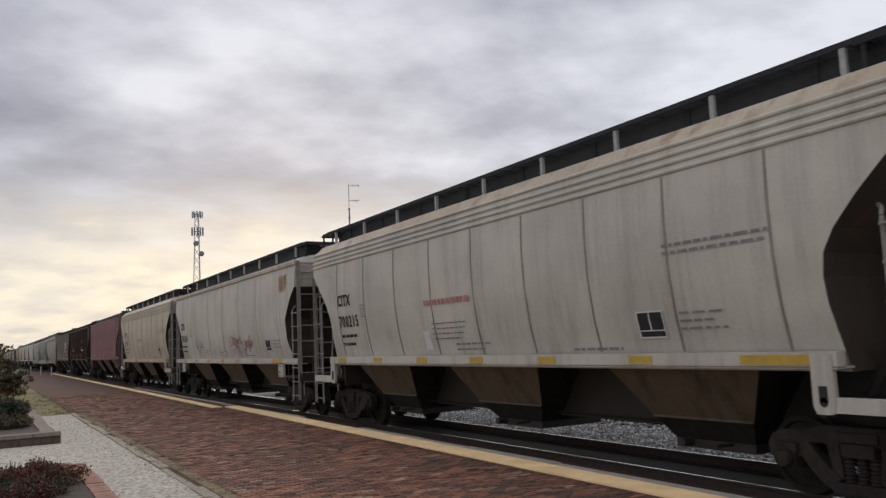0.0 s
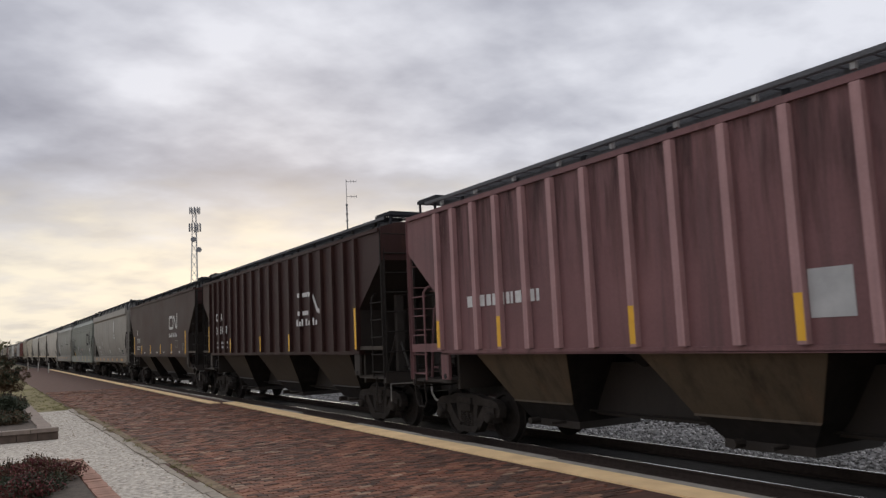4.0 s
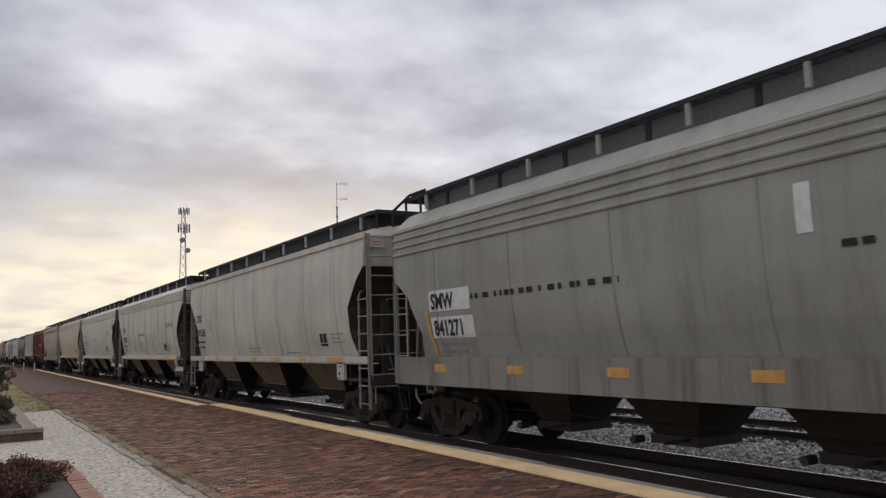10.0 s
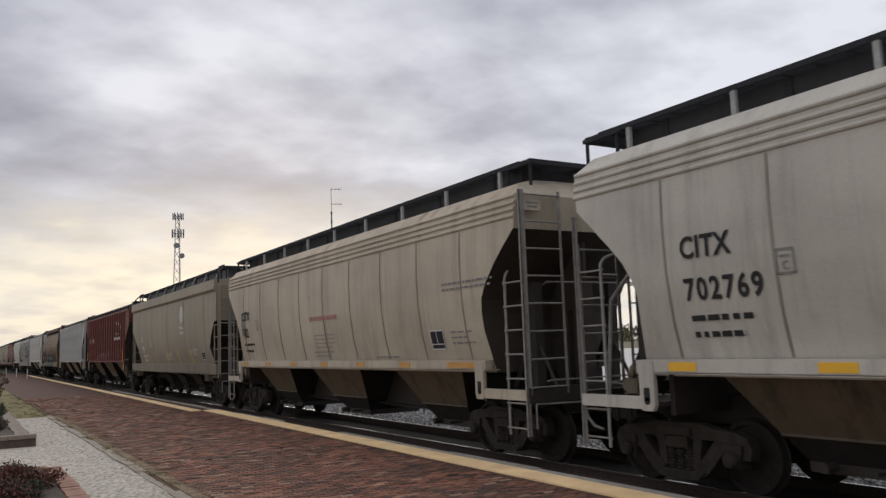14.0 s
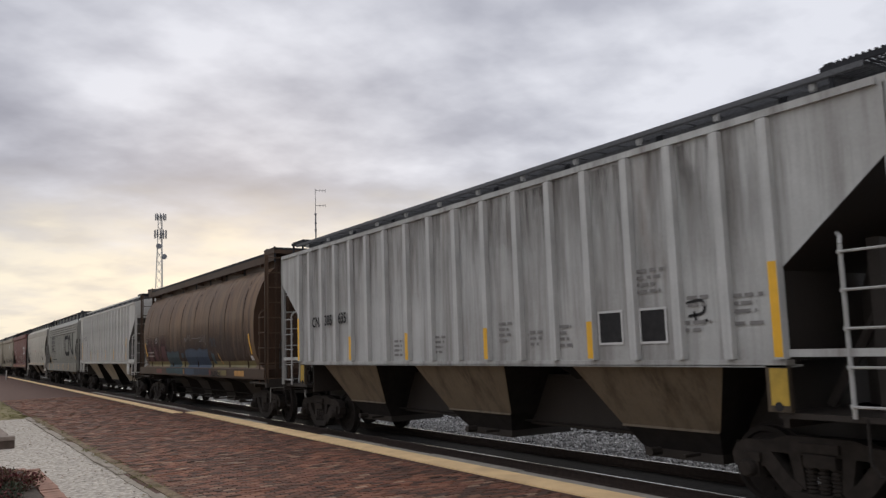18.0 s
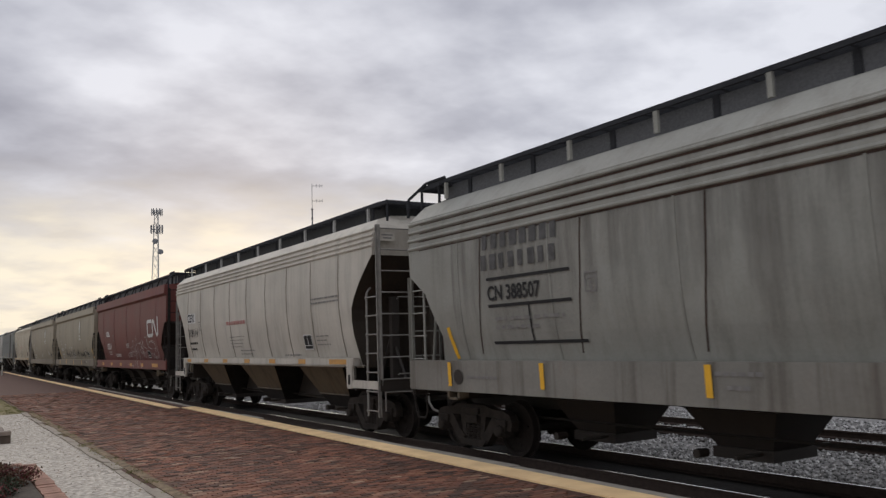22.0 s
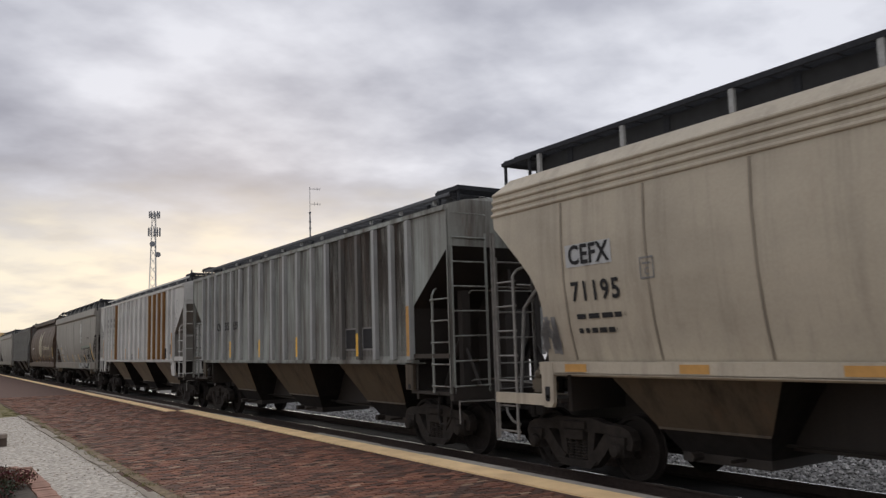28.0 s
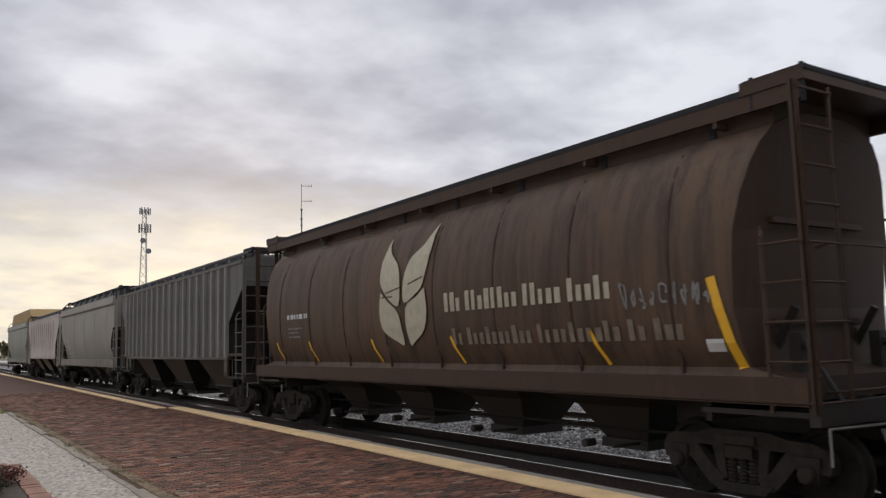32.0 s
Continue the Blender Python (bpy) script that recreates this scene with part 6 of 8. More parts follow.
    sprayed(c, "rib", SPRAY_PALE, [[(-2.63, 2.09), (-2.88, 2.04), (-2.71, 1.97), (-2.65, 1.87), (-2.93, 1.85)], [(-2.15, 2.21), (-1.98, 1.84)], [(-2.08, 2.01), (-1.71, 2.06)], [(-1.82, 2.25), (-1.66, 1.89)], [(-1.17, 1.84), (-1.03, 2.31), (-0.81, 1.85)], [(-1.14, 2.01), (-0.83, 2.0)]], 0.045, 0.03, steps=3)
    sprayed(c, "rib", SPRAY_PALE, [[(-0.34, 2.22), (-0.19, 2.11), (-0.17, 1.81), (-0.13, 2.07), (-0.01, 1.95), (0.13, 2.2), (0.25, 1.9)], [(0.88, 2.12), (0.66, 2.05), (0.67, 1.86), (0.85, 1.8), (1.09, 1.93), (1.06, 2.13), (0.81, 1.97)], [(1.52, 2.3), (1.68, 1.92)], [(1.47, 2.06), (1.8, 2.16)], [(1.71, 2.2), (1.84, 2.05), (1.99, 2.18), (2.06, 1.75)]], 0.045, 0.03, steps=3)
    data_panel(c, "rib", 4.65, 2.02, 0.45, 0.32)
    for q in (-1.24, 0.78, 4.04):
        chute_tape(c, q, 1.57, q + 0.36, 1.22)
    c = ribbed_car(-276.7, 8.06, "silver", "dull silver ribbed covered hopper with rust streaks", UNDER_PALE)
    for q in (-6.70, 6.70):
        add_decal(c, "reflector", DULL_YELLOW, "rib", [quad(q - 0.11, q + 0.11, 1.24, 1.64)], 0.036)
    lettering(c, "CNA", -6.0, 2.55, 0.24, MARK_DARK, "rib", 1.0, 0.05)
    lettering(c, "385", -5.28, 2.57, 0.24, MARK_DARK, "rib", 1.0, 0.05)
    lettering(c, "635", -4.52, 2.59, 0.24, MARK_DARK, "rib", 1.0, 0.05)
    patch(c, "rib", MARK_DARK, 3.95, 4.36, 1.97, 2.37)
    patch(c, "rib", MARK_DARK, 4.72, 5.14, 1.97, 2.37)
    short_tapes(c, "rib", [3.64, 1.12, -1.65, -4.09], 1.76, 2.27)
    short_tapes(c, "rib", [-6.72, 6.80], 1.76, 2.8, None, 0.12)
    streak_panels(c, 8.06, range(17), 2.6, 4.46, streak_film("grey_brown_streaks", (0.10, 0.075, 0.065), 2.6, 4.5, 0.65, 0.42, 0.72))
    streak_panels(c, 8.06, (9, 10, 11, 13, 15), 3.4, 4.46, streak_film("dark_brown_streaks", (0.045, 0.022, 0.018), 3.5, 4.45, 1.0, 0.46, 0.66, 8))
    for q in (3.95, 4.72):
        add_decal(c, "panel_border", MARK_LIGHT, "rib", [quad(q - 0.03, q + 0.44, 1.94, 1.97), quad(q - 0.03, q + 0.44, 2.37, 2.40), quad(q - 0.03, q, 1.97, 2.37), quad(q + 0.41, q + 0.44, 1.97, 2.37)], 0.012)
    for k, (q, z, rows, w) in enumerate(((4.66, 2.86, 4, 0.5), (5.50, 2.46, 2, 0.32), (5.44, 2.16, 2, 0.4), (6.18, 2.44, 3, 0.42), (6.16, 2.12, 1, 0.42), (1.6, 2.3, 4, 0.36), (2.4, 2.14, 3, 0.3), (-0.4, 2.14, 4, 0.36), (-1.95, 2.1, 4, 0.36), (3.1, 2.2, 4, 0.26))):
        text_bars(c, MARK_GREY, "rib", q, z, w, rows, 0.045, 0.09, 0.35, 500 + k)
    sprayed(c, "rib", MARK_DARK, [[(5.50, 2.42), (5.72, 2.44), (5.74, 2.30), (5.52, 2.26)], [(5.60, 2.30), (5.64, 2.18), (5.78, 2.20)]], 0.035, 0.012, "stencil_mark")
    c = hopper_car("round", "rusty", -294.18, 8.02, "rusty brown cylindrical hopper with blue graffiti", under=UNDER_DARK, ladder=PAINT["umber"], roof=CAP, sill_colour=CAP)
    blue_piece(c)
    add_decal(c, "faded_band", OLIVE, "round", tape(-6.9, 6.9, 1.55, 1.74, 3), 0.006)
    lettering(c, "C", -6.65, 2.48, 0.19, MARK_WORN, "round", 1.0)
    lettering(c, "375", -5.0, 2.5, 0.20, MARK_WORN, "round", 1.1)
    text_bars(c, MARK_WORN, "round", -6.4, 2.10, 1.0, 2, 0.05, 0.15, 0.3, 72)
    # brown film that grows denser down the side, along the whole length
    add_decal(c, "dirt_film", streak_film("dark_brown_film", (0.05, 0.032, 0.024), 3.1, 2.2, 0.7, 0.22, 0.5, 2), "round", tape(-6.9, 6.9, 1.76, 3.1, 6), 0.004)
    add_decal(c, "repaint_patch", streak_film("dark_red_repaint", (0.060, 0.016, 0.016), 2.85, 2.25, 0.95, 0.32, 0.52, 1.6), "round", tape(-6.8, -3.2, 1.76, 2.85, 5), 0.008)
    scratch = simple("dusty_scratch", (0.15, 0.105, 0.072), 0.8, 0.0, 0.5, 6, 0.05)
    for x0, x1, z in ((-6.7, -4.2, 2.72), (-6.5, -3.1, 2.79), (-5.9, -3.6, 2.86), (-5.2, -3.0, 2.93)):
        add_decal(c, "scratch", scratch, "round", [[(x0, z), (x1, z + 0.05), (x1, z + 0.068), (x0, z + 0.03)]], 0.009)
    lean_tape(c, "round", 6.76, 2.5, 6.87, 1.98)
    lean_tape(c, "round", 3.58, 1.98, 3.76, 1.66, ORANGE, 0.06)
    lean_tape(c, "round", -6.9, 2.5, -6.72, 2.0)
    for k in range(8):
        add_decal(c, "sill_patch", (CAP, PAINT["red"], OLIVE, ORANGE)[k % 4], "round", [quad(-6.5 + 1.7 * k, -5.6 + 1.7 * k, 1.30, 1.46)], 0.14)
    patch(c, "round", MARK_LIGHT, 6.68, 6.9, 1.77, 1.9, "placard")
    c = ribbed_car(-311.74, 8.14, "white", "chalky white ribbed covered hopper with tan chutes", UNDER_SAND, None, None, PAINT["slate"])
    lettering(c, "AE", -6.68, 3.0, 0.27, MARK_DARK, "rib", 1.0, 0.05)
    lettering(c, "X", -5.84, 3.02, 0.27, MARK_DARK, "rib", 1.0, 0.05)
    lettering(c, "14", -6.62, 2.56, 0.27, MARK_DARK, "rib", 1.0, 0.05)
    lettering(c, "17", -5.86, 2.58, 0.27, MARK_DARK, "rib", 1.0, 0.05)
    lettering(c, "8", -5.10, 2.6, 0.27, MARK_DARK, "rib", 1.0, 0.05)
    patch(c, "rib", MARK_GREY, -5.2, -5.05, 1.88, 2.06)
    patch(c, "rib", MARK_GREY, -5.55, -5.48, 1.88, 2.1)
    patch(c, "rib", MARK_DARK, -6.55, -6.3, 1.87, 2.02)
    plate_c(c, "rib", -4.3, 2.49, MARK_GREY)
    text_bars(c, MARK_GREY, "rib", -4.4, 2.33, 0.35, 2, 0.06, 0.15, 0.3, 82)
    text_bars(c, MARK_GREY, "rib", -3.45, 2.36, 0.45, 2, 0.08, 0.17, 0.1, 83)
    text_bars(c, MARK_GREY, "rib", -2.72, 2.37, 0.24, 2, 0.08, 0.17, 0.1, 84)
    text_bars(c, MARK_GREY, "rib", -1.2, 2.42, 0.35, 4, 0.025, 0.1, 0.2, 85)
    text_bars(c, MARK_GREY, "rib", -0.3, 2.42, 0.4, 3, 0.025, 0.12, 0.2, 86)
    text_bars(c, MARK_GREY, "rib", 0.62, 2.27, 0.42, 2, 0.04, 0.08, 0.2, 87)
    text_bars(c, MARK_GREY, "rib", 3.06, 2.28, 0.52, 2, 0.05, 0.11, 0.15, 88)
    text_bars(c, MARK_GREY, "rib", 6.3, 2.2, 0.3, 2, 0.04, 0.08, 0.2, 89)
    data_panel(c, "rib", 3.98, 2.16, 0.4, 0.32)
    text_bars(c, MARK_GREY, "rib", 4.76, 2.34, 0.56, 3, 0.045, 0.09, 0.1, 81)
    short_tapes(c, "rib", [3.85, 1.33, -1.33, -3.85], 1.86, 2.38)
    short_tapes(c, "rib", [-6.64, 6.54], 1.84, 2.9, None, 0.12)
    c = hopper_car("deepcorr", "pale", -329.13, 7.85, "plain grey covered hopper with large black emblem")
    worm_mark(c, "deepcorr", 2.12, 2.18, 1.40, 3.95, MARK_DARK)
    worn_black = simple("worn_black_stencil_paint", (0.075, 0.072, 0.07), 0.8, 0.0, 0.5, 8, 0.02)
    word_shapes(c, "deepcorr", worn_black, -5.35, 3.48, 0.25, (8,), 2.0, 82, True)
    word_shapes(c, "deepcorr", worn_black, -5.40, 3.14, 0.25, (8,), 2.0, 83, True)
    add_decal(c, "stencil_line", MARK_DARK, "deepcorr", [quad(-4.22, -4.18, 1.97, 2.52)])
    add_decal(c, "dirt_streak", streak_film("sooty_grey_streaks", (0.075, 0.06, 0.05), 1.7, 3.9, 0.6, 0.40, 0.72, 3), "deepcorr", tape(-6.3, 6.3, 1.75, 3.72, 8), 0.004)
    # a thin dark line just below each ridge
    for z in (3.70, 3.865, 4.02, 4.18):
        add_decal(c, "dirt_line", DARK_RUN, "deepcorr", [[(-7.4, z), (0.0, z - 0.004), (7.4, z), (7.4, z + 0.018), (0.0, z + 0.03), (-7.4, z + 0.016)]], 0.006)
    for q in (-5.45, -2.98, -0.78, 1.95, 5.0):
        add_decal(c, "dirt_line", DARK_RUN, "deepcorr", stroke([(q + 0.05, 3.68), (q + 0.02, 3.2), (q - 0.03, 2.7), (q - 0.12, 2.2), (q - 0.20, 1.78)], 0.028), 0.007)
    add_decal(c, "dirt_patch", UNDER_DARK, "deepcorr", [oval(-6.16, 1.38, 0.14, 0.13)], 0.258)
    sill_marks = ((-5.9, 1.36, 0.9), (-0.75, 1.50, 0.7), (-0.6, 1.34, 0.4))
    for k, (q, z, w) in enumerate(sill_marks):
        add_decal(c, "stencil_mark", MARK_GREY, "deepcorr", [quad(q + 0.11 * i, q + 0.11 * i + 0.085, z, z + 0.05) for i in range(int(w / 0.11))], 0.255)
    add_decal(c, "stencil_line", MARK_DARK, "deepcorr", [quad(-5.25, -3.2, 2.96, 3.01), quad(-5.25, -3.2, 2.52, 2.57), quad(-5.25, -3.0, 1.92, 1.97)])
    lettering(c, "CN 388507", -5.25, 2.64, 0.24, MARK_DARK, "deepcorr", 1.0)
    text_bars(c, MARK_GREY, "deepcorr", -5.1, 2.3, 1.7, 2, 0.06, 0.14, 0.5, 84)
    plate_c(c, "deepcorr", -2.9, 2.62, MARK_GREY)
    for q in (-3.9, -0.85, 1.7, 4.35):
        add_decal(c, "reflector", YELLOW, "deepcorr", [quad(q - 0.05, q + 0.05, 1.24, 1.63)], 0.258)
    lean_tape(c, "deepcorr", 6.55, 2.15, 6.68, 1.7)
    lean_tape(c, "deepcorr", -6.55, 2.2, -6.44, 1.72)
    add_decal(c, "reflector", YELLOW, "deepcorr", [quad(-6.47, -6.37, 1.22, 1.63)], 0.262)
    c = lease_car("corr", "light", -346.43, 8.05, "CEFX", "319114", "pale grey covered hopper with white lettering patch", ORANGE, -6.3, 4.07)
    patch(c, "corr", MARK_LIGHT, -6.36, -5.35, 2.9, 3.24)
    c = hopper_car("deep", "red", -363.54, 7.66, "oxide red covered hopper with white emblem and graffiti", under=UNDER_DARK, ladder=STEEL)
    lettering(c, "NOKL", -5.05, 2.78, 0.27, MARK_LIGHT, "deep", 1.0)
    lettering(c, "853019", -5.02, 2.14, 0.29, MARK_LIGHT, "deep", 1.0)
    plate_c(c, "deep", -3.35, 2.55, MARK_GREY)
    text_bars(c, MARK_LIGHT, "deep", -4.9, 1.98, 0.8, 2, 0.04, 0.11, 0.3, 91)
    word_shapes(c, "deep", MARK_LIGHT, -3.3, 1.75, 0.15, (3, 2, 2), 1.35, 92, True)
    worm_mark(c, "deep", 4.31, 2.56, 0.74, 1.98, MARK_LIGHT)
    loose_tag(c)
    data_panel(c, "deep", 3.84, 1.70, 0.5, 0.31)
    text_bars(c, SPRAY_PALE, "deep", -0.3, 2.32, 0.6, 3, 0.05, 0.08, 0.05, 97)
    text_bars(c, SPRAY_PALE, "deep", 0.1, 1.92, 0.5, 3, 0.04, 0.08, 0.05, 98)
    text_bars(c, SPRAY_PALE, "deep", -0.28, 1.88, 0.3, 3, 0.03, 0.08, 0.05, 99)
    sill_tapes(c, "deep", 7.66, ORANGE, 5)
    c = road_car(-380.49, 8.13, "tan", "799427", "tan grey covered hopper with long black graffiti", None, None, 5.2, 2.86)
    graffiti_wave(c, -3.8, 8.7)
    for q in (-5.7, -2.5, 0.7, 3.86):
        add_decal(c, "reflector", YELLOW, "deep", [quad(q - 0.05, q + 0.05, 1.28, 1.57)], 0.282)
    add_decal(c, "graffiti", MARK_LIGHT, "deep", stroke(curve_points([(-2.0, 2.2), (-1.85, 2.38), (-1.55, 2.3), (-1.65, 2.0), (-1.85, 1.95), (-1.75, 1.7)], 5), 0.035) + stroke(curve_points([(-1.1, 2.25), (-0.85, 2.4), (-0.62, 2.2), (-0.95, 1.9), (-0.95, 1.7), (-0.65, 1.7), (-0.75, 1.85)], 5), 0.035), 0.017)
    lean_tape(c, "deep", -6.62, 2.2, -6.4, 1.66)
    lean_tape(c, "deep", 6.84, 2.2, 6.98, 1.66, None, 0.085)
    rust_runs(c, "deep", [-5.3, -2.8, 1.9, 5.85], 1.72, 3.3, 0.022, ENDS)
    add_decal(c, "stencil_patch", MARK_DARK, "deep", [[(5.27 + 0.17 * math.cos(a), 1.46 + 0.07 * math.sin(a)) for a in (0.6283 * q for q in range(10))]], 0.29)
    add_decal(c, "stencil_mark", MARK_DARK, "deep", [[(4.45, 1.42), (4.6, 1.42), (4.525, 1.52)]], 0.29)
    add_decal(c, "stencil_mark", MARK_LIGHT, "deep", [quad(5.65, 5.78, 1.42, 1.50)], 0.29)
    road_car(-398.16, 7.89, "tan", "799", "tan grey covered hopper with faint emblem", None, None)
    c = lease_car("corr", "cream", -415.64, 8.19, "CEFX", "71195", "cream covered hopper with buckled walkway and grimy chutes", ORANGE, -6.3, 5.1, -1.0, 3.08)
    patch(c, "corr", SPRAY_PALE, -6.36, -5.45, 3.04, 3.36)
    scribble(c, "corr", -7.1, 1.85, 0.4, 0.5, 5, 0.10, MARK_GREY, 95)
    c = ribbed_car(-433.33, 8.1, "steel", "dark slate ribbed covered hopper with rust streaks", UNDER)
    lettering(c, "CNA", -5.3, 2.64, 0.24, MARK_DARK, "rib", 1.0, 0.05)
    lettering(c, "385", -4.53, 2.64, 0.24, MARK_DARK, "rib", 1.0, 0.05)
    lettering(c, "639", -3.72, 2.64, 0.24, MARK_DARK, "rib", 1.0, 0.05)
    ribs = [o for o in c.children if o.name.startswith("rib") and o.matrix_basis.translation.x > 3.7 and o.matrix_basis.translation.x < 4.8]
    for o in ribs:
        o.material_slots[0].material = PAINT["slate"]
    patch(c, "rib", MARK_GREY, -6.66, -5.8, 2.3, 2.7)
    for q in (3.96, 4.78):
        patch(c, "rib", MARK_DARK, q, q + 0.52, 1.97, 2.38)
        add_decal(c, "panel_border", MARK_GREY, "rib", [quad(q - 0.03, q + 0.55, 1.93, 1.97), quad(q - 0.03, q + 0.55, 2.38, 2.41), quad(q - 0.03, q, 1.97, 2.38), quad(q + 0.52, q + 0.55, 1.97, 2.38)], 0.012)
    short_tapes(c, "rib", [4.62, 1.12, -1.42, -3.97], 1.81, 2.29)
    for q in (-4.4, -2.6, -1.75, 0.6):
        patch(c, "rib", MARK_GREY, q, q + 0.34, 2.02, 2.22)
    short_tapes(c, "rib", [6.5], 1.8, 2.75, ORANGE, 0.12)
    streak_panels(c, 8.1, range(17), 1.9, 4.42, streak_film("slate_brown_streaks", (0.06, 0.046, 0.036), 1.6, 4.45, 0.65, 0.46, 0.72))
    streak_panels(c, 8.1, (12, 13, 14, 15, 16), 1.8, 4.42, streak_film("heavy_brown_streaks", (0.058, 0.042, 0.031), 0.2, 4.4, 0.95, 0.30, 0.56, 4))
    c = ribbed_car(-451.03, 8.19, "white", "white ribbed covered hopper with orange rust runs", UNDER_PALE, None, None, PAINT["grey"])
    streak_panels(c, 8.19, range(17), 2.4, 4.46, streak_film("thin_brown_streaks", (0.16, 0.115, 0.08), 2.2, 4.5, 0.55, 0.46, 0.74, 4))
    for q, word in ((-6.1, "CN"), (-5.38, "384"), (-4.6, "202")):
        lettering(c, word, q, 3.07, 0.17, MARK_GREY, "rib", 1.0, 0.05)
        add_decal(c, "stencil_line", MARK_GREY, "rib", [quad(q, q + 0.4, 3.62, 3.78), quad(q, q + 0.4, 3.34, 3.50), quad(q, q + 0.45, 2.92, 2.95), quad(q, q + 0.45, 2.45, 2.48), quad(q, q + 0.3, 2.7, 2.74)], 0.03)
    rusty = strip_mesh("rib", 1.76, 4.38, 0.10, 0.125, "rust_stain", 1)
    for k in (4, 12, 13, 14, 15):
        put("rust_stain", rusty, RUSTED_RIB, c, (rib_x(k, 8.19), 0, 0))
    patch(c, "rib", MARK_DARK, 5.4, 5.85, 1.80, 2.18)
    patch(c, "rib", MARK_GREY, 6.0, 6.5, 1.95, 2.32)
    patch(c, "rib", MARK_DARK, -0.8, -0.3, 1.78, 2.0)
    short_tapes(c, "rib", [6.80, -6.81], 1.81, 2.75, ORANGE, 0.12)
    short_tapes(c, "rib", [-4.61, -1.40, 1.40], 1.8, 2.25, ORANGE, 0.10)
    for q, h in ((7.0, 3.25), (7.35, 3.7), (7.2, 3.05)):
        ring = [(q + 0.13 * math.cos(0.63 * k), h + 0.24 * math.sin(0.63 * k)) for k in range(9)]
        add_decal(c, "graffiti", MARK_GREY, "rib", stroke(curve_points(ring, 2), 0.022))
    c = road_car(-468.57, 7.96, "grey", "799351", "mid grey covered hopper with block graffiti and yellow tape", None, None, None, 2.96)
    block_graffiti(c, PAINT["grey"])
    data_panel(c, "deep", 4.62, 1.78, 0.68, 0.33, 0.02)
    for q in (-3.3, -0.95, 1.4, 3.68):
        lean_tape(c, "deep", q, 2.03, q + 0.15, 1.64, None, 0.10, 0.03)
    dark_rust = [(5.0, 5.12), (5.16, 5.42), (5.5, 5.62), (5.68, 5.8)]
    add_decal(c, "stencil_mark", DARK_RUN, "deep", [quad(a, b, 2.93 + 0.05 * (k % 2), 2.99 + 0.04 * (k % 3)) for k, (a, b) in enumerate(dark_rust)], 0.01)
    lean_tape(c, "deep", 6.12, 2.60, 6.41, 1.62, None, 0.14)
    lean_tape(c, "deep", -5.62, 2.54, -5.34, 1.62, None, 0.11)
    c = hopper_car("round", "umber", -485.78, 8.06, "umber brown cylindrical hopper with pale wheat-leaf emblem", under=UNDER_DARK, ladder=CAP, roof=CAP, sill_colour=CAP)
    leaf_emblem(c)
    word_shapes(c, "round", CREAM_MARK, 1.28, 2.52, 0.33, (3, 8, 5, 5), 4.08, 101)
    word_shapes(c, "round", FADED_MARK, 1.45, 1.95, 0.28, (2, 10, 10, 2, 3), 5.05, 102)
    scribble(c, "round", 5.5, 2.35, 1.5, 0.35, 9, 0.03, MARK_GREY, 106)
    text_bars(c, MARK_LIGHT, "round", -5.8, 2.65, 1.2, 1, 0.11, 0.1, 0.6, 103)
    text_bars(c, MARK_GREY, "round", -5.75, 2.4, 0.8, 3, 0.04, 0.1, 0.3, 104)
    for q in (-6.6, -4.6, -1.5, 1.4, 4.85):
        lean_tape(c, "round", q, 2.07, q + 0.2, 1.66, None, 0.07)
    lean_tape(c, "round", 6.94, 2.62, 7.15, 1.66, None, 0.13)
    patch(c, "round", MARK_LIGHT, 6.75, 7.0, 1.8, 1.95, "placard")
    ribbed_car(-503.05, 8.01, "slate", "slate grey ribbed covered hopper with dusty ribs", UNDER_DARK)
    c = hopper_car("deep", "grey", -520.57, 8.1, "mid grey covered hopper with dark end")
    rail_mark(c, "deep", -5.6, "IC", "799", MARK_LIGHT, 2.62, 0.24, 0.47)
    c = hopper_car("flat", "blotch", -538.17, 8.1, "stained pale covered hopper with flat sides")
    rust_runs(c, "flat", [-6.5 + 1.1 * k for k in range(12)], 1.9, 4.2, 0.3, PAINT["pink"])
    scribble(c, "flat", -2.0, 2.2, 3.0, 0.9, 8, 0.06, SPRAY_PINK, 105)
    c = hopper_car("deep", "pale", -555.77, 8.1, "plain grey car with a tall tan cover")
    bm = bmesh.new()
    prism(bm, [(-7.9, 4.5), (7.9, 4.5), (7.6, 5.1), (6.6, 5.75), (-6.8, 5.75), (-7.6, 5.35)], -1.3, 1.3)
    part("cover", bm, simple("tan_cover", (0.36, 0.24, 0.10), 0.8), c, "tan cover")


def graffiti_wave(c, x, length):
    """Long row of tall black letters, drawn as loose strokes."""
    r = random.Random(5)
    polys, q = [], x
    while q < x + length:
        w, tall = r.uniform(0.45, 0.85), r.uniform(0.30, 0.66)
        for k in range(r.choice((1, 2, 2))):
            n = r.choice((4, 5, 6))
            pts = [(q + w * (i / (n - 1) + r.uniform(-0.28, 0.28)), 1.70 + tall * (r.uniform(0.55, 1.0) if (i + k) % 2 else r.uniform(0.0, 0.45))) for i in range(n)]
            polys += stroke(curve_points(pts, 4), r.uniform(0.016, 0.050))
        if r.random() < 0.35:
            z = 1.72 + r.uniform(0.0, 0.5)
            polys += stroke(curve_points([(q - 0.1, z), (q + 0.4 * w, z + 0.05), (q + 1.1 * w, z - 0.03)], 3), 0.022)
        q += w * 0.8
    add_decal(c, "graffiti", MARK_DARK, "deep", polys)


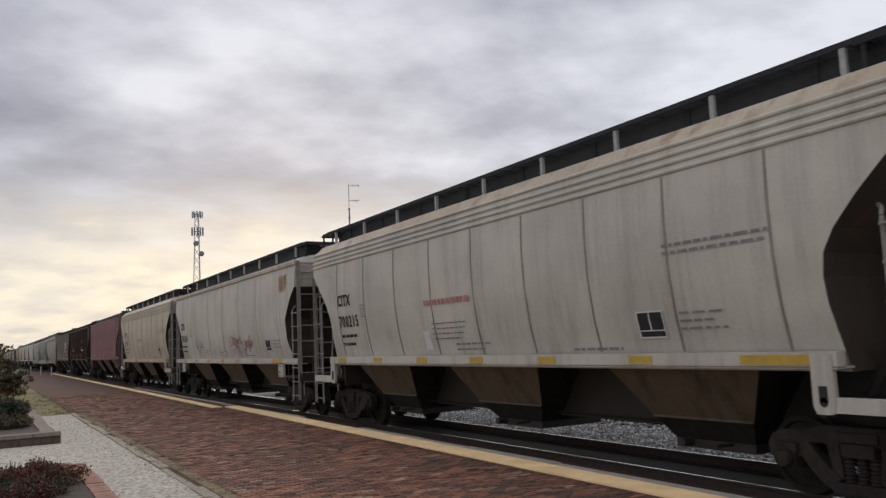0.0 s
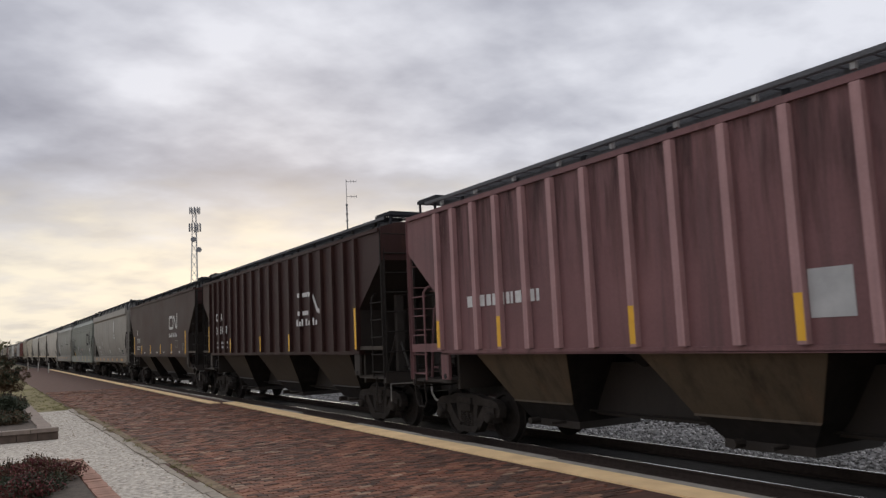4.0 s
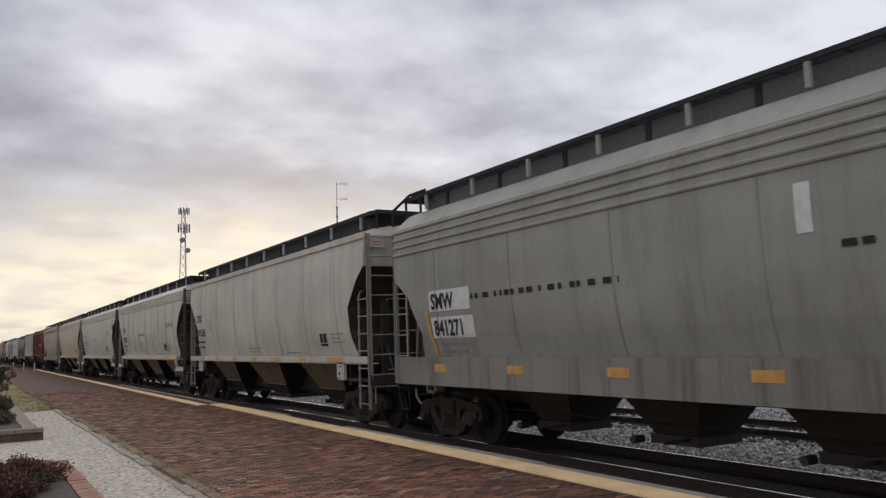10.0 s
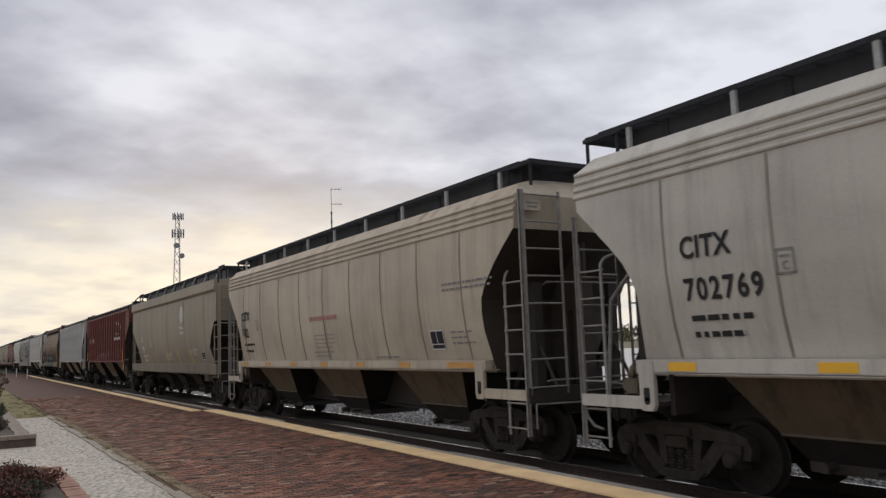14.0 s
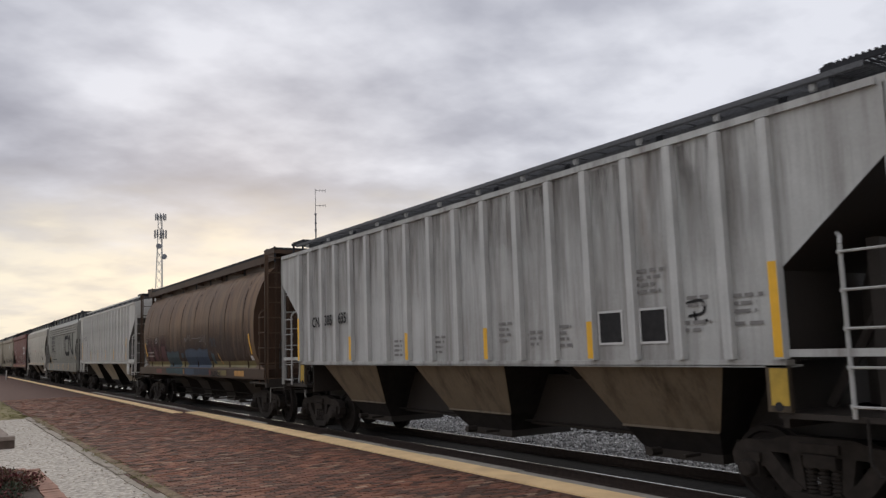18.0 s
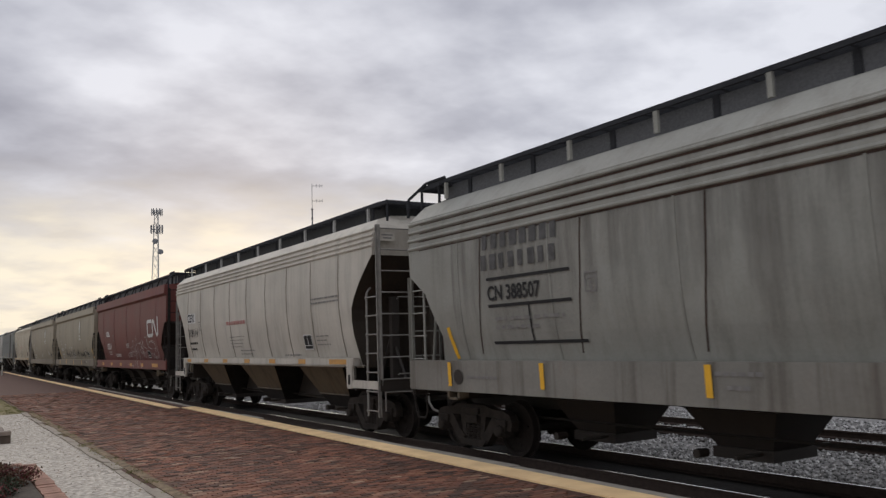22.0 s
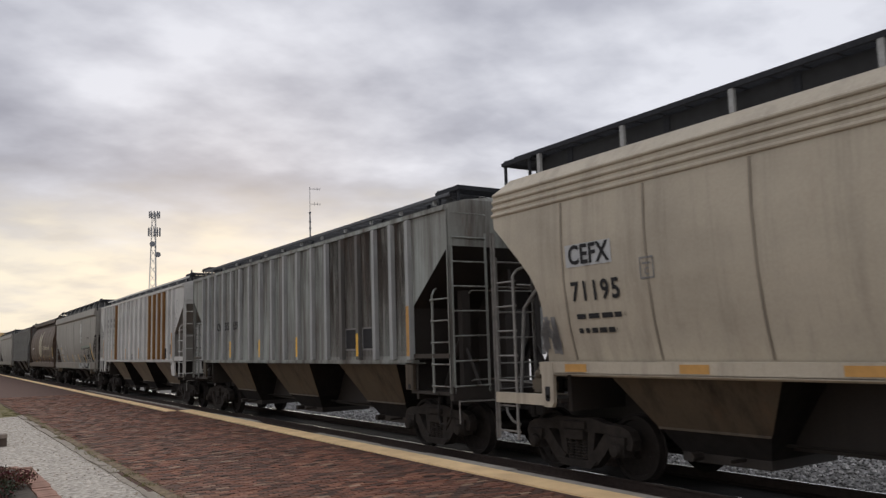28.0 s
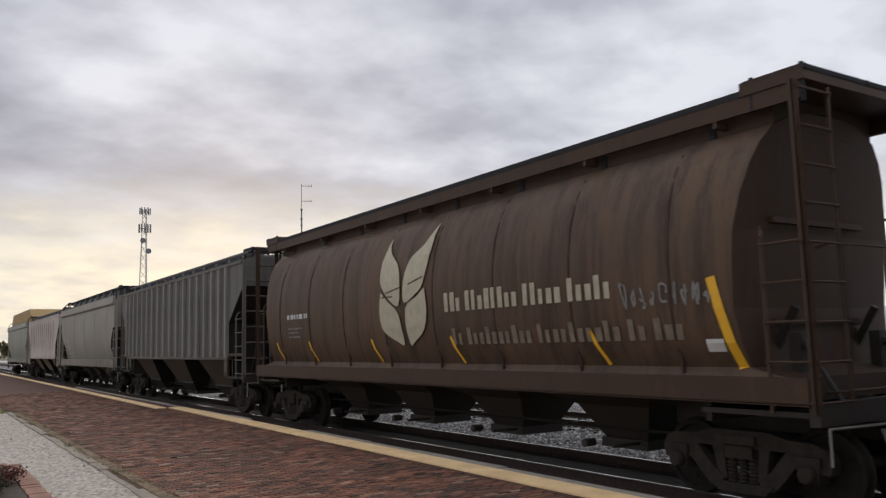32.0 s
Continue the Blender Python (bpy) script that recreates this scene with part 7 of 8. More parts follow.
def fan(pts):
    """A closed outline as triangles about its middle."""
    cx, cz = sum(p[0] for p in pts) / len(pts), sum(p[1] for p in pts) / len(pts)
    return [[(cx, cz), a, b] for a, b in zip(pts, pts[1:] + pts[:1])]


def block_graffiti(c, base):
    """Four big outlined block letters with a black drop shadow and a pale green halo, running down on to the sill."""
    halo = [(2.5, 1.62), (2.59, 2.25), (2.8, 2.51), (3.31, 2.57), (4.3, 2.58), (5.14, 2.58), (5.87, 2.59), (6.08, 2.33), (6.27, 1.62)]
    add_decal(c, "graffiti_halo", SPRAY_GREEN, "deep", fan(halo), 0.006)
    add_decal(c, "graffiti_shadow", MARK_DARK, "deep", [[(4.76, 2.42), (5.81, 2.48), (6.04, 2.16), (6.2, 1.62), (5.6, 1.62)]], 0.012)
    top = curve_points([(2.75, 1.62), (2.68, 2.02), (2.78, 2.28), (3.1, 2.42), (3.37, 2.32), (3.49, 2.36), (3.86, 2.39), (3.98, 2.35), (4.29, 2.44), (4.37, 2.41), (4.68, 2.43), (5.09, 2.40), (5.72, 2.45)], 3)
    line = top + [(5.83, 2.12), (5.9, 1.62)]
    add_decal(c, "graffiti_fill", base, "deep", [[(a[0], 1.62), (b[0], 1.62), b, a] for a, b in zip(line, line[1:])], 0.017)
    add_decal(c, "graffiti_outline", MARK_DARK, "deep", stroke(line, 0.05), 0.021)
    for name, pts in (("letter_gap", [(3.01, 1.97), (3.15, 1.99), (3.31, 1.85), (3.6, 1.93), (3.65, 1.86), (3.34, 1.63), (3.15, 1.66)]), ("letter_gap", [(3.88, 2.3), (3.99, 2.23), (4.1, 1.79), (3.94, 1.76), (3.8, 1.92)]),
                      ("letter_gap", [(4.49, 2.17), (4.63, 2.16), (4.64, 2.07), (4.54, 2.05)]), ("letter_gap", [(4.69, 1.83), (4.9, 1.79), (5.09, 1.63), (5.02, 1.62), (4.85, 1.68)]), ("letter_gap", [(5.2, 2.39), (5.41, 2.4), (5.45, 1.79), (5.31, 1.78), (5.24, 2.14)])):
        add_decal(c, name, MARK_DARK, "deep", fan(curve_points(pts + pts[:1], 3)[:-1]), 0.021)
    for pts in ([(3.44, 2.32), (3.6, 2.0), (3.84, 1.67), (3.86, 1.62)], [(4.33, 2.38), (4.37, 1.91), (4.46, 1.62)], [(4.83, 2.38), (4.92, 2.09)]):
        add_decal(c, "graffiti_outline", MARK_DARK, "deep", stroke(curve_points(pts, 3), 0.04), 0.023)
    sill = 0.282
    add_decal(c, "graffiti_shadow", MARK_DARK, "deep", [[(2.78, 1.58), (6.22, 1.58), (5.98, 1.27), (2.94, 1.26)]], sill - 0.004)
    add_decal(c, "graffiti_halo", SPRAY_GREEN, "deep", [[(6.05, 1.44), (6.42, 1.56), (6.38, 1.26), (5.94, 1.26)]], sill)
    add_decal(c, "graffiti_halo", SPRAY_GREEN, "deep", [[(2.5, 1.58), (2.76, 1.58), (2.92, 1.26), (2.62, 1.26)]], sill)
    for pts in ([(2.82, 1.57), (3.77, 1.57), (3.72, 1.27), (2.94, 1.27)], [(3.8, 1.57), (4.33, 1.57), (4.22, 1.34), (4.0, 1.27), (3.84, 1.36)], [(4.36, 1.57), (4.59, 1.57), (4.57, 1.27), (4.39, 1.27)],
                [(4.70, 1.57), (5.0, 1.57), (4.94, 1.34), (4.84, 1.27), (4.78, 1.36)], [(5.03, 1.57), (5.72, 1.57), (5.62, 1.40), (5.39, 1.34), (5.19, 1.38)]):
        add_decal(c, "graffiti_fill", SILL_FILL, "deep", [pts], sill + 0.002)
    add_decal(c, "letter_gap", MARK_DARK, "deep", fan([(3.2, 1.55), (3.35, 1.55), (3.44, 1.45), (3.29, 1.38), (3.17, 1.46)]), sill + 0.005)
    scribble(c, "deep", 2.0, 1.72, 0.4, 0.28, 4, 0.035, MARK_DARK, 12)


def loose_tag(c):
    """Tall, thin white scrawl across the side and down on to the sill."""
    lines = ([(0.71, 2.24), (0.62, 2.14), (0.69, 2.03), (0.89, 1.96)], [(1.0, 2.21), (1.18, 2.27), (1.21, 2.44), (1.37, 2.51)], [(0.73, 1.9), (0.83, 1.93), (0.94, 1.88), (0.98, 1.73)],
             [(1.0, 1.93), (1.19, 2.02), (1.19, 1.64), (1.29, 1.65), (1.42, 1.76), (1.53, 1.88), (1.64, 1.85), (1.61, 1.73)], [(1.37, 1.88), (1.39, 2.11), (1.47, 2.14), (1.47, 2.01)],
             [(1.54, 1.95), (1.69, 2.01), (1.79, 2.01), (1.85, 1.94)], [(1.65, 2.01), (1.66, 2.19), (1.81, 2.28), (1.9, 2.42), (1.89, 2.64)], [(2.01, 2.21), (2.03, 1.94), (1.99, 1.67), (2.16, 1.75), (2.19, 1.66)],
             [(2.28, 2.34), (2.55, 2.33), (2.76, 2.39), (2.8, 2.25), (2.73, 2.09), (2.5, 2.04), (2.63, 1.94), (2.9, 1.89)])
    more = ([(2.75, 1.7), (2.95, 2.3), (3.05, 1.9), (3.2, 2.5), (3.26, 2.24), (3.76, 2.08)], [(3.0, 1.75), (3.15, 2.0), (3.3, 1.7), (3.5, 1.95), (3.65, 1.7)], [(3.73, 2.62), (4.01, 2.53), (4.03, 2.34), (4.32, 2.13), (4.71, 2.08)],
            [(4.41, 2.28), (4.56, 2.38), (5.23, 2.33), (5.63, 2.08), (5.77, 1.8)], [(5.02, 1.75), (5.1, 1.66), (5.24, 1.77), (5.35, 1.66), (5.48, 1.77), (5.55, 1.66)], [(5.27, 2.09), (5.42, 2.06), (5.38, 1.97), (5.28, 2.0), (5.27, 2.09)],
            [(4.4, 1.9), (4.7, 1.85), (4.8, 1.7), (5.0, 1.9)])
    for pts in lines + more:
        add_decal(c, "graffiti", SPRAY_PALE, "deep", stroke(curve_points(pts, 5), 0.024), 0.012)
        add_decal(c, "graffiti", SPRAY_PINK, "deep", stroke(curve_points([(a + 0.20 + 0.05 * math.sin(9 * b), b + 0.06 * math.cos(7 * a)) for a, b in pts], 5), 0.014), 0.016)
    for pts in ([(2.22, 1.56), (2.24, 1.48), (2.18, 1.28)], [(2.66, 1.56), (2.56, 1.47), (2.67, 1.43), (2.57, 1.31), (2.8, 1.32)], [(1.56, 1.38), (1.73, 1.37), (1.76, 1.28)], [(0.57, 1.37), (0.69, 1.44)], [(3.2, 1.5), (3.35, 1.3), (3.6, 1.35)]):
        add_decal(c, "graffiti", SPRAY_PALE, "deep", stroke(curve_points(pts, 4), 0.022), 0.282)


def leaf_emblem(c):
    """Two pale leaves over two rounded halves, split by a dark stem."""
    cream = simple("cream_emblem_paint", (0.46, 0.41, 0.30), 0.7, 0.0, 0.15, 6, 0.02)
    for pts in ([(-0.86, 4.10), (-0.93, 3.86), (-1.02, 3.51), (-0.97, 3.16), (-0.64, 2.85), (-0.27, 2.71), (-0.23, 3.18), (-0.39, 3.53), (-0.75, 3.80)],
                [(0.79, 4.19), (0.52, 3.84), (0.07, 3.56), (-0.09, 3.17), (-0.06, 2.76), (0.38, 2.91), (0.61, 3.08), (0.76, 3.60)],
                [(-0.96, 3.0), (-1.03, 2.58), (-0.89, 2.23), (-0.42, 2.03), (-0.17, 1.99), (-0.29, 2.55), (-0.64, 2.79)],
                [(0.66, 3.0), (0.73, 2.64), (0.62, 2.26), (0.23, 2.03), (0.03, 1.99), (-0.02, 2.65), (0.38, 2.84)]):
        line = curve_points(pts + pts[:1], 3)[:-1]
        add_decal(c, "emblem", cream, "round", fan(line), 0.03)
    for pts in ([(-0.75, 2.98), (-0.2, 3.06)], [(0.1, 3.1), (0.6, 3.2)], [(-0.9, 2.9), (-0.5, 2.9)]):
        add_decal(c, "emblem_wear", PAINT["umber"], "round", stroke(pts, 0.03), 0.034)


build_train()

# ---- ground and track ----
def sheet(name, x0, x1, y0, y1, z, mat, kind="structure", nx=1, ny=1, drop=0.0):
    bm = bmesh.new()
    if drop:
        box(bm, x0, x1, y0, y1, z - drop, z)
    else:
        g = [[bm.verts.new((x0 + (x1 - x0) * i / nx, y0 + (y1 - y0) * j / ny, z)) for i in range(nx + 1)] for j in range(ny + 1)]
        for j in range(ny):
            for i in range(nx):
                bm.faces.new((g[j][i], g[j][i + 1], g[j + 1][i + 1], g[j + 1][i]))
    me = mesh_of(name, bm)
    return tagged(put(name, me, mat), kind=kind)


GROUND = simple("dry_grass_ground", (0.16, 0.14, 0.085), 0.95, 0, 0.35, 0.9)
BALLAST = simple("grey_ballast", (0.17, 0.165, 0.16), 0.95, 0, 0.6, 16, 0.9)
# oil stains and the train's shade are both put into this near-black
DARK_BALLAST = simple("oily_shaded_ballast", (0.014, 0.0125, 0.0115), 0.95, 0, 0.6, 16, 0.9)
LOT = simple("pale_gravel_lot", (0.52, 0.50, 0.47), 0.95, 0, 0.25, 2.5, 0.5)
PATH_GRAVEL = simple("pale_pea_gravel", (0.43, 0.385, 0.325), 0.95, 0, 0.65, 13, 1.0)
GRASS = simple("short_autumn_grass", (0.19, 0.158, 0.075), 0.95, 0, 0.4, 3)
CONCRETE = simple("worn_concrete", (0.34, 0.305, 0.26), 0.9, 0, 0.25, 4, 0.4)
LINE = simple("worn_yellow_line_paint", (0.88, 0.60, 0.315), 0.8, 0, 0.20, 2, 0.25)
SOIL = simple("mulched_bed_soil", (0.085, 0.068, 0.055), 0.95, 0, 0.4, 10, 0.6)
STONE = simple("weathered_kerb_stone", (0.29, 0.25, 0.20), 0.9, 0, 0.3, 6, 0.5)


def brick_material():
    m, t, s = material("paving_brick", 0.85)
    s.inputs["Specular IOR Level"].default_value = 0.2
    g = t.nodes.new("ShaderNodeNewGeometry")
    o = t.nodes.new("ShaderNodeObjectInfo")
    a = t.nodes.new("ShaderNodeMath")
    a.operation = "ADD"
    t.links.new(g.outputs["Random Per Island"], a.inputs[0])
    t.links.new(o.outputs["Random"], a.inputs[1])
    f = t.nodes.new("ShaderNodeMath")
    f.operation = "FRACT"
    t.links.new(a.outputs[0], f.inputs[0])
    base = ramp_node(t, f.outputs[0], [(0.0, (0.055, 0.036, 0.029)), (0.35, (0.125, 0.063, 0.043)), (0.7, (0.205, 0.086, 0.054)), (0.93, (0.25, 0.12, 0.074)), (1.0, (0.32, 0.22, 0.15))])
    fine = noise_node(t, 30, 4)
    damp = noise_node(t, 0.7, 4)
    col = blend(t, scale_value(t, ramp_node(t, damp, [(0.4, (0, 0, 0)), (0.7, (1, 1, 1))]), 0.55), base, (0.072, 0.050, 0.040))
    col = blend(t, 0.35, col, ramp_node(t, fine, [(0.3, (0.2, 0.2, 0.2)), (0.7, (0.9, 0.9, 0.9))]), "OVERLAY")
    t.links.new(col, s.inputs["Base Color"])
    bump_node(t, s, fine, 0.4, 0.01)
    return m


BRICK = brick_material()
PAVE = simple("far_brick_paving", (0.095, 0.050, 0.037), 0.9, 0, 0.35, 5, 0.3)

sheet("ground", -2500, 900, -1500, 1800, -0.34, GROUND)
sheet("track_bed", -420, 90, 7.6, 19.5, -0.20, BALLAST, nx=1)
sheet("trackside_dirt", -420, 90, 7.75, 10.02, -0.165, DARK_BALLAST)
sheet("gravel_lot", -300, 160, 19.5, 120, -0.10, LOT, drop=0.2)
platform = sheet("platform", -130, 14, 2.80, 7.74, 0.0, PAVE, drop=0.5)
sheet("gravel_path", -31.5, 12, -8.0, 2.72, -0.02, PATH_GRAVEL, drop=0.3)
sheet("lawn", -140, -31.5, -30, 2.79, -0.012, GRASS, drop=0.3)


def track(y, x0, x1, label, ties):
    tr = new("railway_track", None)
    tr.matrix_basis = pose(0, y, 0)
    tagged(tr, label, "railway track", "", "structure")
    def rail(bm):
        pts = [(-0.07, -0.17), (0.07, -0.17), (0.07, -0.155), (0.012, -0.13), (0.012, -0.04), (0.036, -0.03), (0.036, -0.004), (-0.036, -0.004), (-0.036, -0.03), (-0.012, -0.04), (-0.012, -0.13), (-0.07, -0.155)]
        a, b = [bm.verts.new((x0, p, z)) for p, z in pts], [bm.verts.new((x1, p, z)) for p, z in pts]
        for k in range(len(pts)):
            bm.faces.new((a[k], a[(k + 1) % len(pts)], b[(k + 1) % len(pts)], b[k]))
        bm.faces.new(a)
        bm.faces.new(b)
    def head(bm):
        box(bm, x0, x1, -0.014, 0.012, -0.004, 0.001)
    for s in (-1, 1):
        r = put("rail", shared(("rail", x0), rail), RAILSIDE, tr, (0, s * 0.753, 0))
        put("rail_head", shared(("rail_head", x0), head), RAILTOP, r)
    wood = simple("creosoted_tie", (0.026, 0.022, 0.019), 0.9, 0, 0.3, 6, 0.4, 0.5)
    def tie(bm):
        box(bm, -0.11, 0.11, -1.3, 1.3, -0.33, -0.175)
    me = shared("tie", tie)
    r = random.Random(3)
    for k in range(ties):
        put("tie", me, wood, tr, pose(-2.0 - 0.54 * k, r.uniform(-0.05, 0.05), r.uniform(-0.01, 0.008), 0, 0, r.uniform(-1, 1)))
    return tr


track(TRACK_Y, -420, 90, "busy main track with polished rail heads", 80)
track(14.52, -420, 90, "second track with rusty rails on grey ballast", 60)


def ballast_stones():
    """Loose crushed stone between and beyond the tracks."""
    rng = np.random.default_rng(4)
    base = np.array([(1, 0, 0), (-1, 0, 0), (0, 1, 0), (0, -1, 0), (0, 0, 1), (0, 0, -1)], float)
    tri = np.array([(0, 2, 4), (2, 1, 4), (1, 3, 4), (3, 0, 4), (2, 0, 5), (1, 2, 5), (3, 1, 5), (0, 3, 5)])
    n = 26000
    u = rng.random(n)
    x = -3.0 - 34 * u ** 1.5
    y = 10.2 + 8.4 * rng.random(n) ** 1.25
    keep = (np.abs(y - 13.77) > 0.09) & (np.abs(y - 15.27) > 0.09)
    x, y = x[keep], y[keep]
    n = len(x)
    v = base[None] * (0.55 + 0.6 * rng.random((n, 6, 1))) * (0.030 + 0.022 * rng.random((n, 1, 1)))
    a = rng.random(n) * 6.28
    c, s = np.cos(a)[:, None], np.sin(a)[:, None]
    v = np.stack([v[..., 0] * c - v[..., 1] * s + x[:, None], v[..., 0] * s + v[..., 1] * c + y[:, None], v[..., 2] * 0.8 - 0.185 + 0.03 * rng.random((n, 1))], -1)
    f = (tri[None] + 6 * np.arange(n)[:, None, None]).reshape(-1, 3)
    me = bpy.data.meshes.new("ballast_stones")
    me.from_pydata(v.reshape(-1, 3).tolist(), [], f.tolist())
    m, t, sh = material("crushed_stone", 0.95)
    g = t.nodes.new("ShaderNodeNewGeometry")
    t.links.new(ramp_node(t, g.outputs["Random Per Island"], [(0, (0.10, 0.098, 0.095)), (0.6, (0.28, 0.275, 0.27)), (1, (0.5, 0.49, 0.48))]), sh.inputs["Base Color"])
    me.materials.append(m)
    tagged(new("ballast_stones", me), "grey crushed stone ballast beside the rails", "ballast", "", "stuff")


ballast_stones()


# ---- platform edge ----
def skew_strip(name, xa, xb, ya, slope, width, z, mat, parent, drop=0.03):
    """A strip along the platform that drifts slightly from the rails."""
    bm = bmesh.new()
    pts = [(xa, ya), (xb, ya + slope * (xa - xb)), (xb, ya + slope * (xa - xb) + width), (xa, ya + width)]
    lo, hi = [bm.verts.new((x, y, z - drop)) for x, y in pts], [bm.verts.new((x, y, z)) for x, y in pts]
    for k in range(4):
        bm.faces.new((lo[k], lo[(k + 1) % 4], hi[(k + 1) % 4], hi[k]))
    bm.faces.new(lo)
    bm.faces.new(hi)
    return part(name, bm, mat, parent)


skew_strip("yellow_line", 6, -28.6, 7.00, 0.011, 0.46, 0.026, LINE, platform)
skew_strip("yellow_line", -28.6, -112, 6.96, 0.005, 0.34, 0.026, LINE, platform)
edge_rng = random.Random(8)
q = 4.0
while q > -60:
    w = edge_rng.uniform(1.6, 3.2)
    yy = 7.55 + 0.011 * (6 - q) * 0.55
    if edge_rng.random() < 0.72:
        skew_strip("edge_slab", q, q - w, min(yy + edge_rng.uniform(-0.02, 0.03), 7.72), 0.004, edge_rng.uniform(0.16, 0.26), 0.012 + edge_rng.uniform(-0.01, 0.012), CONCRETE, platform, 0.2)
    q -= w + 0.03


def paving_bricks():
    """Bricks laid across the platform, the nearest as single pieces."""
    rng = random.Random(12)
    def one(bm):
        v = box(bm, -0.047, 0.047, -0.10, 0.10, -0.05, 0.0)
        for k in (4, 5, 6, 7):
            v[k].co.x *= 0.93
            v[k].co.y *= 0.97
    me = shared("brick", one)
    verts, faces, count = [], [], 0
    row = 0
    x = -7.6
    while x > -46:
        y = 2.98 + (row % 2) * 0.105
        while y < 6.86 + 0.011 * (6 - x) * (x > -28.6):
            z = 0.012 + rng.uniform(-0.004, 0.005)
            tilt = rng.uniform(-1.2, 1.2)
            if count < 300 and -13.2 < x < -12.0 and rng.random() < 0.95 and 3.2 < y < 6.9:
                put("brick", me, BRICK, platform, pose(x, y, z, rng.uniform(-0.8, 0.8), rng.uniform(-1.5, 1.5), tilt))
                count += 1
            elif rng.random() < 0.985:
                b = len(verts)
                hx, hy = 0.046, 0.099
                dz, ds = rng.uniform(-0.003, 0.003), rng.uniform(-0.002, 0.002)
                for sx, sy in ((-1, -1), (1, -1), (1, 1), (-1, 1)):
                    verts.append((x + sx * hx, y + sy * hy, z - 0.04))
                for sx, sy in ((-1, -1), (1, -1), (1, 1), (-1, 1)):
                    verts.append((x + sx * hx * 0.93, y + sy * hy * 0.97, z + sx * dz + sy * ds))
                faces += [(b + 4, b + 5, b + 6, b + 7), (b, b + 1, b + 5, b + 4), (b + 1, b + 2, b + 6, b + 5), (b + 2, b + 3, b + 7, b + 6), (b + 3, b, b + 4, b + 7)]
            y += 0.21
        x -= 0.105
        row += 1
    m2 = bpy.data.meshes.new("paving_bricks")
    m2.from_pydata(verts, [], faces)
    m2.materials.append(BRICK)
    ob = new("paving_bricks", m2)
    ob.parent = platform
    tagged(ob, kind="stuff")


# ---- planting and small things beside the platform ----
sheet("dirt_strip", -31, 6, 2.86, 3.02, 0.016, simple("leaf_littered_dirt", (0.185, 0.135, 0.085), 0.95, 0, 0.7, 7, 0.8), drop=0.03)


def kerb_stones():
    r = random.Random(2)
    k = new("kerb", None)
    k.matrix_basis = pose(0, 2.78, 0)
    tagged(k, "weathered stone edging between brick and gravel", "kerb", "", "structure")
    x = 2.0
    while x > -31:
        w = r.uniform(0.7, 1.3)
        bm = bmesh.new()
        v = box(bm, x - w + 0.02, x, -0.09, 0.07, -0.2, 0.004 + r.uniform(-0.012, 0.012))
        for p in v:
            p.co += Vector((r.uniform(-0.02, 0.02), r.uniform(-0.02, 0.02), r.uniform(-0.008, 0.008)))
        part("kerb_stone", bm, STONE, k)
        x -= w


kerb_stones()


def grass_tufts():
    """Thin yellow-green blades along the kerb and over the edge of the lawn."""
    rng = np.random.default_rng(15)
    n = 7200
    clump = rng.random(n // 12).repeat(12)[:n]
    x = np.where(np.arange(n) < 1500, -8 - 24 * clump, -31.5 - 22 * clump ** 1.6) + rng.normal(0, 0.05, n)
    y = np.where(np.arange(n) < 1500, 2.93 + 0.10 * np.sin(clump * 917), 2.75 - 2.6 * (np.sin(clump * 533) * 0.5 + 0.5)) + rng.normal(0, 0.05, n)
    h, a, lean = 0.025 + 0.05 * rng.random(n), rng.random(n) * 6.28, rng.normal(0, 0.025, (n, 2))
    w = 0.006
    z0 = np.full(n, 0.0)
    v = np.stack([np.stack([x - w * np.cos(a), y - w * np.sin(a), z0], -1), np.stack([x + w * np.cos(a), y + w * np.sin(a), z0], -1), np.stack([x + lean[:, 0], y + lean[:, 1], z0 + h], -1)], 1)
    me = bpy.data.meshes.new("grass")
    me.from_pydata(v.reshape(-1, 3).tolist(), [], np.arange(3 * n).reshape(-1, 3).tolist())
    me.materials.append(simple("yellowing_grass_blade", (0.17, 0.16, 0.055), 0.8, 0, 0.5, 1.5, 0.1))
    tagged(new("grass", me), "yellowing grass tufts along the kerb and lawn", "grass", "", "stuff")


grass_tufts()


def path_litter():
    """Dry leaves and pebbles lying on the gravel."""
    rng = np.random.default_rng(23)
    n = 1500
    x, y = -8 - 23 * rng.random(n) ** 0.8, 2.68 - 4.0 * rng.random(n) ** 2
    keep = ~((x < -9.0) & (x > -17) & (y < 1.6)) & ~((x < -21) & (y < 1.65))
    x, y = x[keep], y[keep]
    n = len(x)
    a, s = rng.random(n) * 6.28, 0.012 + 0.02 * rng.random(n)
    ring = np.stack([np.stack([x + s * np.cos(a + q) * r, y + s * np.sin(a + q) * r, np.full(n, h)], -1) for q, r, h in ((0, 1, -0.012), (1.9, 0.6, -0.002), (3.1, 1, -0.008), (4.5, 0.6, -0.012))], 1)
    me = bpy.data.meshes.new("litter")
    me.from_pydata(ring.reshape(-1, 3).tolist(), [], np.arange(4 * n).reshape(-1, 4).tolist())
    m, t, sh = material("dry_litter", 0.9)
    g = t.nodes.new("ShaderNodeNewGeometry")
    t.links.new(ramp_node(t, g.outputs["Random Per Island"], [(0, (0.07, 0.045, 0.025)), (0.5, (0.20, 0.14, 0.08)), (0.8, (0.34, 0.30, 0.25)), (1, (0.55, 0.52, 0.48))]), sh.inputs["Base Color"])
    me.materials.append(m)
    tagged(new("litter", me), "dry leaves and pebbles on the gravel path", "litter", "", "stuff")


